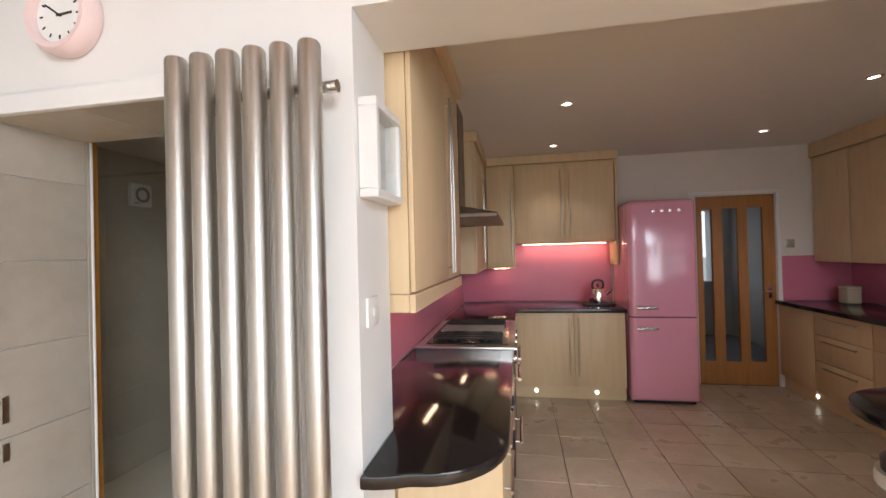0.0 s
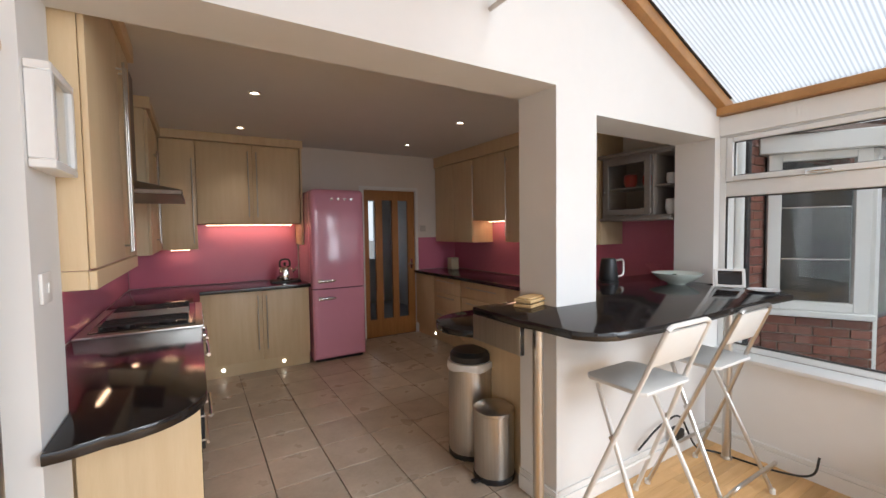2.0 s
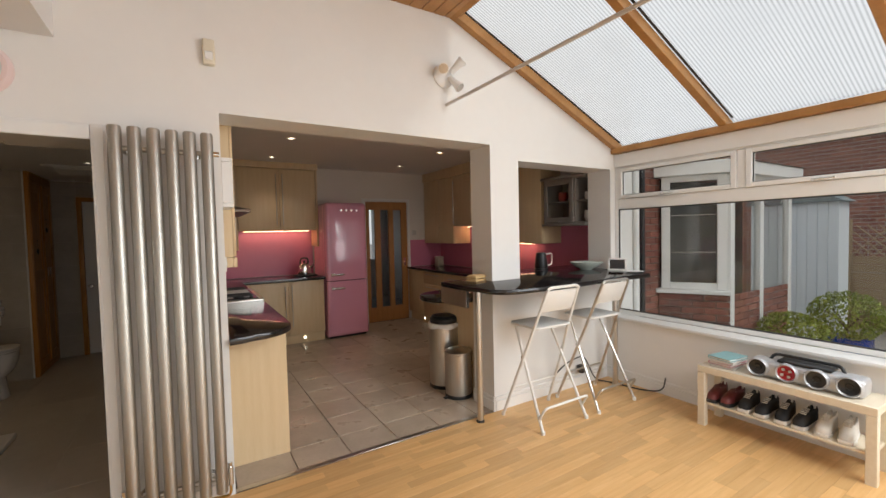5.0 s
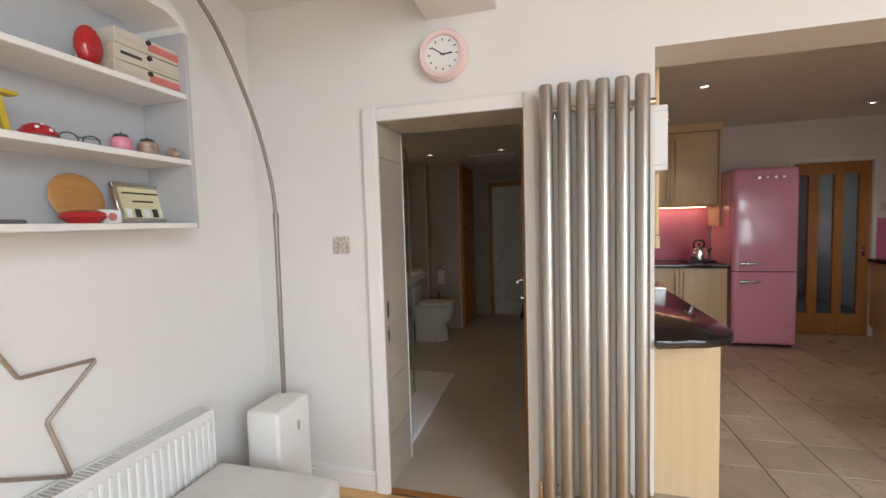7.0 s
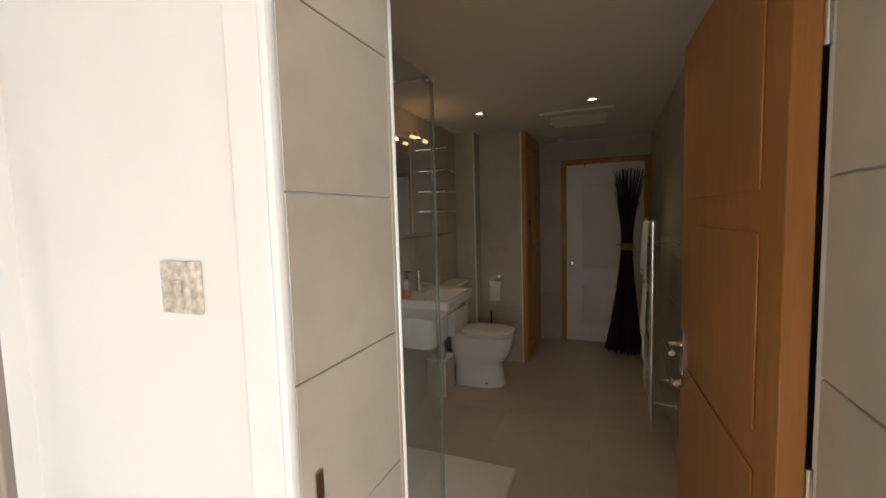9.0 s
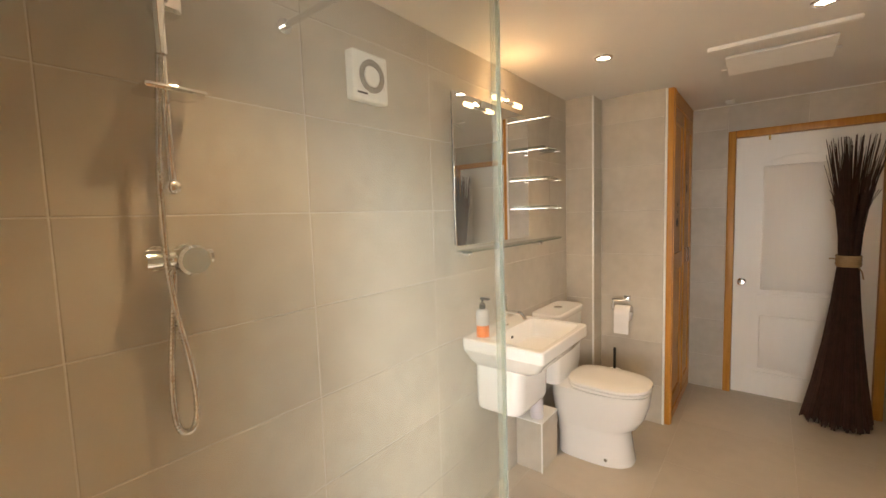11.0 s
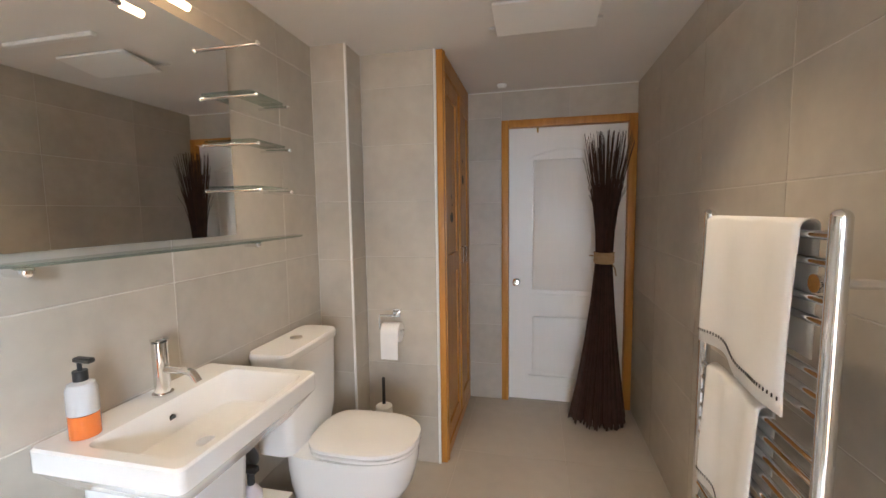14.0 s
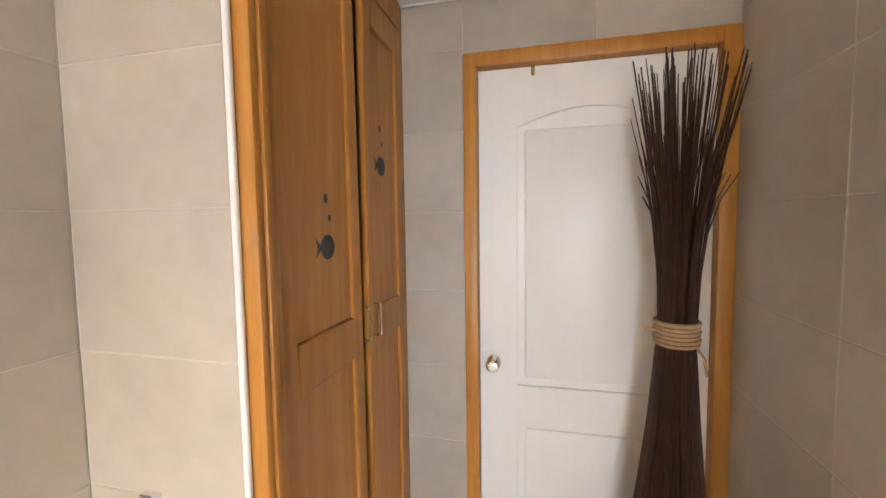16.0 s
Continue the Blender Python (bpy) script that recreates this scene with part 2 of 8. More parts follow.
PINK = surf("pink_enamel", (0.82, 0.385, 0.52), (0.80, 0.37, 0.50), 1.2, 0.16, coat=0.6)
STEEL = surf("brushed_steel", (0.62, 0.59, 0.55), (0.52, 0.49, 0.45), 4, 0.3, 1.0, bump=0.08, bscale=40, stretch=(25, 25, 0.6))
BRUSHED = surf("brushed_steel_radiator", (0.54, 0.515, 0.465), (0.44, 0.415, 0.37), 3, 0.42, 1.0, bump=0.05, bscale=50, stretch=(8, 8, 0.4))
CHROME = surf("chrome", (0.86, 0.86, 0.86), (0.82, 0.82, 0.82), 3, 0.07, 1.0)
BRASS = surf("brass", (0.75, 0.55, 0.22), (0.65, 0.46, 0.17), 5, 0.2, 1.0)
BLACK = surf("black_plastic", (0.015, 0.015, 0.016), (0.022, 0.022, 0.022), 8, 0.38)
RUBBER = surf("black_rubber", (0.02, 0.02, 0.02), (0.03, 0.03, 0.03), 12, 0.7)
WHITEP = surf("white_plastic", (0.80, 0.79, 0.76), (0.77, 0.76, 0.73), 4, 0.35)
CERAMIC = surf("white_ceramic", (0.87, 0.86, 0.84), (0.85, 0.84, 0.82), 2, 0.07, coat=0.4)
TILE = surf("grey_stone_wall_tile", (0.545, 0.495, 0.415), (0.40, 0.357, 0.29), 1.6, 0.42, bump=0.10, bscale=60, per_object=0.05, detail=6, rough2=0.3)
GROUT = surf("pale_tile_grout", (0.63, 0.59, 0.53), (0.57, 0.53, 0.475), 10, 0.8, bump=0.2, bscale=300)
BFLOOR = surf("grey_bathroom_floor_tile", (0.56, 0.505, 0.43), (0.47, 0.425, 0.36), 1.4, 0.33, bump=0.08, bscale=50, per_object=0.03)
KTILE = surf("beige_ceramic_floor_tile", (0.50, 0.415, 0.325), (0.39, 0.315, 0.24), 5.0, 0.2, bump=0.12, bscale=40, per_object=0.09, detail=6, rough2=0.4)
KGROUT = surf("dark_floor_grout", (0.19, 0.15, 0.12), (0.15, 0.115, 0.09), 20, 0.85, bump=0.2, bscale=300)
TRIM = surf("white_tile_trim", (0.87, 0.86, 0.83), (0.84, 0.83, 0.80), 6, 0.35)
PLANK = surf("beech_laminate", (0.67, 0.415, 0.185), (0.58, 0.335, 0.13), 3.0, 0.3, bump=0.06, bscale=60, stretch=(1.0, 16, 16), per_object=0.13, spec=0.4)
BRICK = surf("red_brick", (0.27, 0.105, 0.072), (0.17, 0.068, 0.05), 14, 0.85, bump=0.5, bscale=120, per_object=0.25)
MORTAR = surf("grey_mortar", (0.30, 0.275, 0.245), (0.24, 0.22, 0.20), 20, 0.9, bump=0.4, bscale=200)
PAVE = surf("patio_concrete", (0.36, 0.34, 0.31), (0.27, 0.255, 0.235), 2.0, 0.85, bump=0.3, bscale=60)
CLEAR = glass("window_glass")
SHOWERG = glass("shower_glass", (0.98, 0.995, 0.975), 0.97, 0.0, 0.025)
SHELFG = glass("shelf_glass", (0.86, 0.93, 0.90), 0.90)
MIRROR = surf("mirror", (0.90, 0.91, 0.90), (0.90, 0.91, 0.90), 1, 0.01, 1.0)
LAMP_K = glow("kitchen_downlight_glow", (1.0, 0.83, 0.62), 16)
LAMP_B = glow("bathroom_downlight_glow", (1.0, 0.86, 0.66), 6)
LAMP_M = glow("mirror_capsule_glow", (1.0, 0.62, 0.28), 1.6)
LAMP_P = glow("plinth_light_glow", (1.0, 0.92, 0.78), 9)
LINEN = surf("white_linen_towel", (0.88, 0.86, 0.82), (0.84, 0.82, 0.78), 8, 0.9, bump=0.4, bscale=500, sheen=0.3)
SEATW = surf("white_leather_cushion", (0.80, 0.79, 0.77), (0.75, 0.74, 0.72), 5, 0.5, bump=0.15, bscale=150)


# ---- large structure ----
XL, XW = -2.10, 3.50          # sunroom: left wall, window plane
KX0, KX1, KY0, KY1, KZ = -0.26, 3.745, 0.275, 3.83, 2.533
BX0, BX1, BY0, BY1, BZ = -2.295, -0.513, 0.325, 4.37, 2.262
D0, D1, DZ = -1.340, -0.578, 2.0     # bathroom doorway
OX0, OX1, HX0 = -0.026, 1.905, 2.207  # kitchen opening, hatch

bm = bmesh.new()
for x0, x1, z0, z1, y1 in ((-2.35, D0, 0, 3.75, BY0), (D0, D1, DZ, 3.75, BY0), (D1, -0.374, 0, 3.75, BY0), (-0.374, OX0, 0, 3.75, KY0),
                           (OX0, OX1, 2.193, 3.75, KY0), (OX1, HX0, 0, 3.75, KY0), (HX0, 3.433, 2.084, 3.75, KY0),
                           (HX0, 3.433, 0, 1.042, KY0), (3.433, 3.6, 0, 3.75, KY0)):
    bx(bm, x0, x1, 0.0, y1, z0, z1)
bx(bm, 3.6, 3.95, 0.1, KY0, 0, 3.75)
structure("wall_north", bm, WALL, "white painted plaster wall with wide kitchen opening and hatch", "wall")

structure("wall_west", box(-2.35, XL, -5.3, 0.0, -0.0, 3.3), WALL, "plain white painted plaster wall", "wall")
bm = bmesh.new()
for x0, x1, z0, z1 in ((-2.35, -1.2, 0, 3.3), (2.6, 3.75, 0, 2.25), (-1.2, 2.6, 2.15, 3.3), (-1.2, 2.6, 0, 0.25)):
    bx(bm, x0, x1, -5.5, -5.3, z0, z1)
structure("wall_south", bm, WALL, "plain white wall with wide glazed opening", "wall")
structure("wall_east", box(3.36, 3.62, -5.3, 0.0, 0, 0.60), WALL, "white dwarf wall beneath the sunroom window", "wall")

bm = bmesh.new()
bx(bm, 3.325, 3.505, -5.3, 0.0, 0.602, 0.632, bevel=0.008, seg=2)
structure("window_sill", bm, GLOSSW, "white painted window sill", "window sill")

# sunroom ceilings: white flat part, boxed beam, boarded flat part
structure("ceiling_west", box(-2.35, -1.05, -5.5, 0.0, 2.655, 2.80), CEIL, "flat white plaster ceiling", "ceiling")
structure("ceiling_beam", box(-1.05, -0.704, -5.5, 0.0, 2.459, 3.2), CEIL, "white boxed ceiling beam", "beam")
bm = bmesh.new()
for i in range(24):
    x0 = -0.704 + i * 0.1
    bx(bm, x0 + 0.002, min(x0 + 0.099, 1.60), -5.5, 0.0, 3.105, 3.125, bevel=0.004)
bx(bm, -0.704, 1.60, -5.5, 0.0, 3.126, 3.2)
structure("ceiling_boards", bm, PINE, "varnished timber boarded ceiling", "ceiling")

SLOPE = math.atan2(0.833, 1.934)
RM = Matrix.Translation((3.5, 0, 2.262)) @ Matrix.Rotation(math.pi - SLOPE, 4, "Y") @ Matrix.Rotation(math.pi, 4, "X")
# local x runs up the slope, local z is the outward normal
UP = Vector((-math.cos(SLOPE), 0, math.sin(SLOPE)))
NORMAL = Vector((math.sin(SLOPE), 0, math.cos(SLOPE)))


def slope_box(bm, s0, s1, y0, y1, n0, n1, bevel=0.0):
    base = Vector((3.5, 0, 2.262))
    m = Matrix((( UP.x, 0, NORMAL.x, base.x), (0, 1, 0, 0), (UP.z, 0, NORMAL.z, base.z), (0, 0, 0, 1)))
    return bx(bm, s0, s1, y0, y1, n0, n1, bevel=bevel, m=m)


roof = thing("glazed_roof", (3.5, 0, 2.262), "lean-to roof of ribbed clear plastic panels between varnished timber rafters", "roof", kind="structure")
RL = 2.12
for y in (-0.03, -1.02, -2.02, -3.02, -4.02, -5.02):
    part("rafter", slope_box(bmesh.new(), -0.02, RL, y - 0.03, y + 0.03, 0.0, 0.075, 0.004), PINE, roof, "varnished timber rafter")
part("eaves_beam", box(3.44, 3.545, -5.5, 0.0, 2.236, 2.292, bevel=0.004), PINE, roof, "varnished timber eaves beam")
part("ridge_board", slope_box(bmesh.new(), RL - 0.03, RL + 0.02, -5.5, 0.0, 0.0, 0.1, 0.003), PINE, roof)
GASKET = surf("dark_glazing_gasket", (0.05, 0.045, 0.04), (0.03, 0.03, 0.03), 20, 0.7)

poly = bpy.data.materials.new("ribbed_polycarbonate")
poly.use_nodes = True
nt = poly.node_tree
nt.nodes.clear()
out = nt.nodes.new("ShaderNodeOutputMaterial")
tr, tl = nt.nodes.new("ShaderNodeBsdfTransparent"), nt.nodes.new("ShaderNodeBsdfTranslucent")
tl.inputs["Color"].default_value = (0.93, 0.94, 0.95, 1)
tr.inputs["Color"].default_value = (0.92, 0.94, 0.96, 1)
geo = nt.nodes.new("ShaderNodeNewGeometry")
wave = nt.nodes.new("ShaderNodeTexWave")
wave.wave_type, wave.bands_direction = "BANDS", "Y"
wave.inputs["Scale"].default_value = 14.0
wave.inputs["Distortion"].default_value = 0.0
patch = nt.nodes.new("ShaderNodeTexNoise")
patch.inputs["Scale"].default_value = 1.6
mul = nt.nodes.new("ShaderNodeMath")
mul.operation = "MULTIPLY"
mr = nt.nodes.new("ShaderNodeMapRange")
mr.inputs["To Min"].default_value, mr.inputs["To Max"].default_value = 0.55, 0.92
mx = nt.nodes.new("ShaderNodeMixShader")
nt.links.new(geo.outputs["Position"], wave.inputs["Vector"])
nt.links.new(geo.outputs["Position"], patch.inputs["Vector"])
nt.links.new(wave.outputs["Fac"], mul.inputs[0])
nt.links.new(patch.outputs["Fac"], mul.inputs[1])
nt.links.new(mul.outputs[0], mr.inputs["Value"])
nt.links.new(mr.outputs["Result"], mx.inputs[0])
nt.links.new(tr.outputs[0], mx.inputs[1])
nt.links.new(tl.outputs[0], mx.inputs[2])
ribs = nt.nodes.new("ShaderNodeValToRGB")
ribs.color_ramp.elements[0].position, ribs.color_ramp.elements[0].color = 0.08, (0.70, 0.71, 0.72, 1)
ribs.color_ramp.elements[1].position, ribs.color_ramp.elements[1].color = 0.5, (0.96, 0.97, 0.98, 1)
nt.links.new(wave.outputs["Fac"], ribs.inputs["Fac"])
nt.links.new(ribs.outputs["Color"], tr.inputs["Color"])
nt.links.new(ribs.outputs["Color"], tl.inputs["Color"])
nt.links.new(mx.outputs[0], out.inputs["Surface"])
for i in range(5):
    y1, y0 = -0.06 - i * 1.0 + (0 if i else 0), -0.99 - i * 1.0
    ob = part("roof_panel", slope_box(bmesh.new(), -0.03, RL - 0.04, y0, y1 if i == 0 else y1 + 0.01, 0.080, 0.096), poly, roof, "ribbed translucent plastic panel")
    ob.visible_shadow = False
    for ye in (y0 + 0.004, y1 - 0.004):
        part("gasket", slope_box(bmesh.new(), 0.03, RL - 0.04, ye - 0.008, ye + 0.008, 0.0755, 0.0795), GASKET, roof)

# long window
win = thing("window_1", (3.52, -2.6, 0.632), "white plastic framed window with top lights", "window", kind="structure")
bm = bmesh.new()
for y0, y1, z0, z1 in ((-0.04, 0.0, 0.632, 2.236), (-5.3, -0.04, 2.085, 2.236), (-5.3, -0.04, 0.632, 0.672), (-5.3, -0.04, 1.682, 1.784)):
    bx(bm, 3.505, 3.565, y0, y1, z0, z1, bevel=0.004)
part("window_frame", bm, UPVC, win)
TOPS = [(-0.04, -1.127), (-1.127, -2.20), (-2.20, -3.25), (-3.25, -4.30), (-4.30, -5.3)]
for a, b in TOPS:
    if b > -5.2:
        part("mullion", box(3.504, 3.566, b - 0.03, b + 0.03, 1.786, 2.083, bevel=0.003), UPVC, win)
    fr = bmesh.new()
    ya, yb = a - (0.005 if a > -0.1 else 0.033), b + 0.033
    for y0, y1, z0, z1 in ((ya - 0.04, ya, 1.786, 2.083), (yb, yb + 0.04, 1.786, 2.083), (yb + 0.04, ya - 0.04, 1.786, 1.822), (yb + 0.04, ya - 0.04, 2.05, 2.083)):
        bx(fr, 3.492, 3.56, y0, y1, z0, z1, bevel=0.004)
    sash = part("sash", fr, UPVC, win)
    g = part("pane", box(3.524, 3.534, yb + 0.04, ya - 0.04, 1.822, 2.05), CLEAR, sash)
    g.visible_shadow = False
    gk = bmesh.new()
    for y0, y1, z0, z1 in ((ya - 0.046, ya - 0.04, 1.822, 2.05), (yb + 0.04, yb + 0.046, 1.822, 2.05), (yb + 0.046, ya - 0.046, 1.822, 1.827), (yb + 0.046, ya - 0.046, 2.045, 2.05)):
        bx(gk, 3.512, 3.522, y0, y1, z0, z1)
    part("gasket", gk, GASKET, sash)
    hd = bmesh.new()
    yc = (a + b) / 2 + 0.075
    bx(hd, 3.475, 3.492, yc - 0.03, yc + 0.03, 1.785, 1.805, bevel=0.003)
    bx(hd, 3.462, 3.476, yc - 0.10, yc + 0.012, 1.791, 1.805, bevel=0.004)
    part("window_handle", hd, CHROME, sash, "chrome espagnolette handle")
for a, b in ((-0.04, -2.20), (-2.20, -4.30), (-4.30, -5.3)):
    if b > -5.2:
        part("mullion", box(3.504, 3.566, b - 0.035, b + 0.035, 0.674, 1.680, bevel=0.003), UPVC, win)
    ya, yb = a - (0.0 if a > -0.1 else 0.035), b + 0.035
    g = part("pane", box(3.528, 3.538, yb, ya, 0.672, 1.682), CLEAR, win)
    g.visible_shadow = False
    gk = bmesh.new()
    for y0, y1, z0, z1 in ((ya - 0.008, ya, 0.672, 1.682), (yb, yb + 0.008, 0.672, 1.682), (yb + 0.008, ya - 0.008, 0.672, 0.681), (yb + 0.008, ya - 0.008, 1.673, 1.682)):
        bx(gk, 3.508, 3.524, y0, y1, z0, z1)
    part("gasket", gk, GASKET, win)
structure("trim_head", box(3.49, 3.505, -5.3, -0.0, 2.10, 2.232, bevel=0.003), UPVC, "white boxing above the window", "trim")

# floors
structure("floor", box(-2.35, 3.62, -5.5, 0.012, -0.14, -0.008), KGROUT, "beech strip laminate floor", "floor")
structure("floor_kitchen", box(-0.374, 3.95, 0.012, 4.0, -0.14, -0.006), KGROUT, "beige tiled kitchen floor with dark grout", "floor")
structure("floor_bathroom", box(-2.45, -0.374, 0.012, 4.5, -0.14, 0.0025), GROUT, "grey tiled bathroom floor", "floor")

# kitchen shell
bm = bmesh.new()
bx(bm, -0.374, KX0, KY0, 4.0, 0, 2.7)
structure("wall_kitchen_west", bm, KWALL, "cream painted kitchen wall", "wall")
structure("wall_kitchen_east", box(KX1, 3.95, KY0, 4.0, 0, 2.7), KWALL, "cream painted kitchen wall", "wall")
bm = bmesh.new()
for x0, x1, z0, z1 in ((KX0, 2.27, 0, 2.7), (2.27, 3.09, 2.05, 2.7), (3.09, KX1, 0, 2.7)):
    bx(bm, x0, x1, KY1, 4.0, z0, z1)
structure("wall_kitchen_north", bm, KWALL, "cream painted kitchen wall with doorway", "wall")
structure("ceiling_kitchen", box(KX0, KX1, KY0, KY1, KZ, 2.7), CEIL, "flat white kitchen ceiling with downlights", "ceiling")

# hall beyond the glazed door
HALL = surf("pale_grey_hall_paint", (0.62, 0.63, 0.64), (0.57, 0.58, 0.59), 1.5, 0.8)
CARPET = surf("grey_hall_carpet", (0.25, 0.26, 0.28), (0.2, 0.21, 0.23), 30, 0.95, bump=0.5, bscale=400)
bm = bmesh.new()
for a in ((1.4, 1.6, 4.0, 6.6, 0, 2.6), (3.9, 4.1, 4.0, 6.6, 0, 2.6), (1.6, 2.6, 6.6, 6.8, 0, 2.6), (3.6, 3.9, 6.6, 6.8, 0, 2.6), (2.6, 3.6, 6.6, 6.8, 2.1, 2.6), (2.6, 3.6, 6.6, 6.8, 0, 0.9)):
    bx(bm, *a)
structure("wall_hall", bm, HALL, "pale grey hall walls seen through the door glass", "wall")
structure("floor_hall", box(1.4, 4.1, 4.0, 6.8, -0.14, -0.004), CARPET, "grey hall carpet", "floor")
structure("ceiling_hall", box(1.4, 4.1, 4.0, 6.8, 2.6, 2.7), CEIL, "white hall ceiling", "ceiling")

# bathroom shell (backing walls; the tiles stand on them)
bm = bmesh.new()
bx(bm, -2.45, BX0 - 0.0015, BY0, 4.5, 0, 2.4)
structure("wall_bathroom_west", bm, GROUT, "grey stone tiled bathroom wall", "wall")
structure("wall_bathroom_east", box(BX1 + 0.0015, -0.374, BY0, 4.5, 0, 2.4), GROUT, "grey stone tiled bathroom wall", "wall")
bm = bmesh.new()
bx(bm, BX0 - 0.0015, -1.416, BY1 + 0.0015, 4.5, 0, 2.4)
bx(bm, -1.416, BX1 + 0.0015, BY1 + 0.0015, 4.5, 2.06, 2.4)
bx(bm, -1.416, BX1 + 0.008, 4.46, 4.5, 0, 2.06)
structure("wall_bathroom_north", bm, GROUT, "grey tiled bathroom wall round a white door", "wall")
structure("ceiling_bathroom", box(BX0 - 0.008, BX1 + 0.008, BY0, BY1 + 0.008, BZ, 2.4), CEIL, "white bathroom ceiling", "ceiling")
# pipe boxing and cupboard front wall
structure("wall_pipe_boxing", box(BX0 - 0.0015, -2.1065, 3.3135, 4.371, 0, BZ), GROUT, "tiled pipe boxing beside the toilet", "wall")
structure("wall_cupboard_front", box(-2.105, -1.700, 3.4915, 3.56, 0, BZ), GROUT, "tiled wall at the end of the cupboard", "wall")

# outside ground
structure("ground", box(-60, 80, -70, 70, -0.6, -0.35), PAVE, "grey concrete patio", "ground")


# ---- sky light entering through glazing behind the walk ----
def sky_lamp(name, eye, target, sx, sy, watts, colour=(0.93, 0.97, 1.0)):
    d = bpy.data.lights.new(name, "AREA")
    d.shape, d.size, d.size_y, d.energy, d.color = "RECTANGLE", sx, sy, watts, colour
    ob = new(name, d)
    ob.matrix_world = look(eye, target)
    return ob


sky_lamp("window_light_south", (0.7, -5.28, 1.15), (0.7, 0, 0.35), 3.7, 1.7, 42)
sky_lamp("window_light_east", (3.44, -3.9, 1.25), (0, -3.9, 1.1), 2.6, 1.1, 84)
sky_lamp("roof_light", (2.55, -4.1, 2.60), (1.6, -3.7, 0), 1.7, 2.2, 265)


# ---- kitchen ----
def handle_bar(bm, p, q, out, r=0.006):
    """A long bar handle standing off its door."""
    p, q, out = Vector(p), Vector(q), Vector(out)
    d = (q - p).normalized()
    cy(bm, p + out, q + out, r, n=10)
    for e in (p + d * 0.03, q - d * 0.03):
        cy(bm, e, e + out, r * 0.8, n=8)
    return bm


def cabinet(name, x0, x1, y0, y1, z0, z1, face, doors, label, handles=(), group="", drawers=()):
    """A unit with a carcass and separate fronts. face: '-y', '+x' or '-x'. doors: (a0, a1, b0, b1) along the face and in height."""
    t = thing(name, ((x0 + x1) / 2, (y0 + y1) / 2, z0), label, "cabinet", group)
    g = 0.02
    if face == "-y":
        part("body", box(x0, x1, y0 + g, y1, z0, z1), MAPLE, t)
    elif face == "+x":
        part("body", box(x0, x1 - g, y0, y1, z0, z1), MAPLE, t)
    else:
        part("body", box(x0 + g, x1, y0, y1, z0, z1), MAPLE, t)
    made = []
    for k, (a0, a1, b0, b1) in enumerate(doors):
        e = 0.0022
        if face == "-y":
            d = box(a0 + e, a1 - e, y0, y0 + g - 0.0015, b0, b1, bevel=0.003, seg=2)
        elif face == "+x":
            d = box(x1 - g + 0.0015, x1, a0 + e, a1 - e, b0, b1, bevel=0.003, seg=2)
        else:
            d = box(x0, x0 + g - 0.0015, a0 + e, a1 - e, b0, b1, bevel=0.003, seg=2)
        made.append(part("drawer_front" if k in drawers else "door", d, MAPLE, t))
    for k, p, q in handles:
        if face == "-y":
            h = handle_bar(bmesh.new(), (p[0], y0, p[1]), (q[0], y0, q[1]), (0, -0.028, 0))
        elif face == "+x":
            h = handle_bar(bmesh.new(), (x1, p[0], p[1]), (x1, q[0], q[1]), (0.028, 0, 0))
        else:
            h = handle_bar(bmesh.new(), (x0, p[0], p[1]), (x0, q[0], q[1]), (-0.028, 0, 0))
        part("handle", h, STEEL, made[k], "brushed steel bar handle")
    return t


WT0, WT1 = 0.872, 0.91
# left run
LEFT_END = cabinet("base_cabinet", -0.255, 0.335, 0.315, 1.425, 0.13, WT0 - 0.002, "+x",
                   [(0.34, 0.88, 0.14, 0.68), (0.34, 0.88, 0.70, 0.865), (0.885, 1.42, 0.14, 0.68), (0.885, 1.42, 0.70, 0.865)],
                   "cream maple base cabinet under the rounded black worktop", [(1, (0.45, 0.79), (0.77, 0.79)), (3, (1.0, 0.79), (1.32, 0.79)), (0, (0.45, 0.62), (0.77, 0.62)), (2, (1.0, 0.62), (1.32, 0.62))], drawers=(1, 3), group="kitchen base cabinets")
part("end_panel", box(OX0 + 0.004, 0.34, 0.292, 0.313, 0.0, WT0 - 0.002, bevel=0.003), MAPLE, LEFT_END)
part("plinth", box(0.25, 0.285, 0.316, 1.425, 0.0, 0.128), PLINTH, LEFT_END)
bm = bmesh.new()
outline = [(OX0 + 0.003, -0.03)] + [(OX0 + 0.003 + 0.126 * i / 3, -0.03 + 0.03 * (i / 3) ** 2) for i in range(1, 4)] + arc(0.105, 0.262, 0.26, -88, 0, 12) + [(0.365, 1.428), (-0.254, 1.428), (-0.254, 0.279), (OX0 + 0.003, 0.279)]
slab(bm, outline, WT0, WT1, 0.006, 2)
solo("worktop", bm, GRANITE, "polished black granite worktop with a rounded end", "worktop", origin=(0.1, 0.7, WT0))

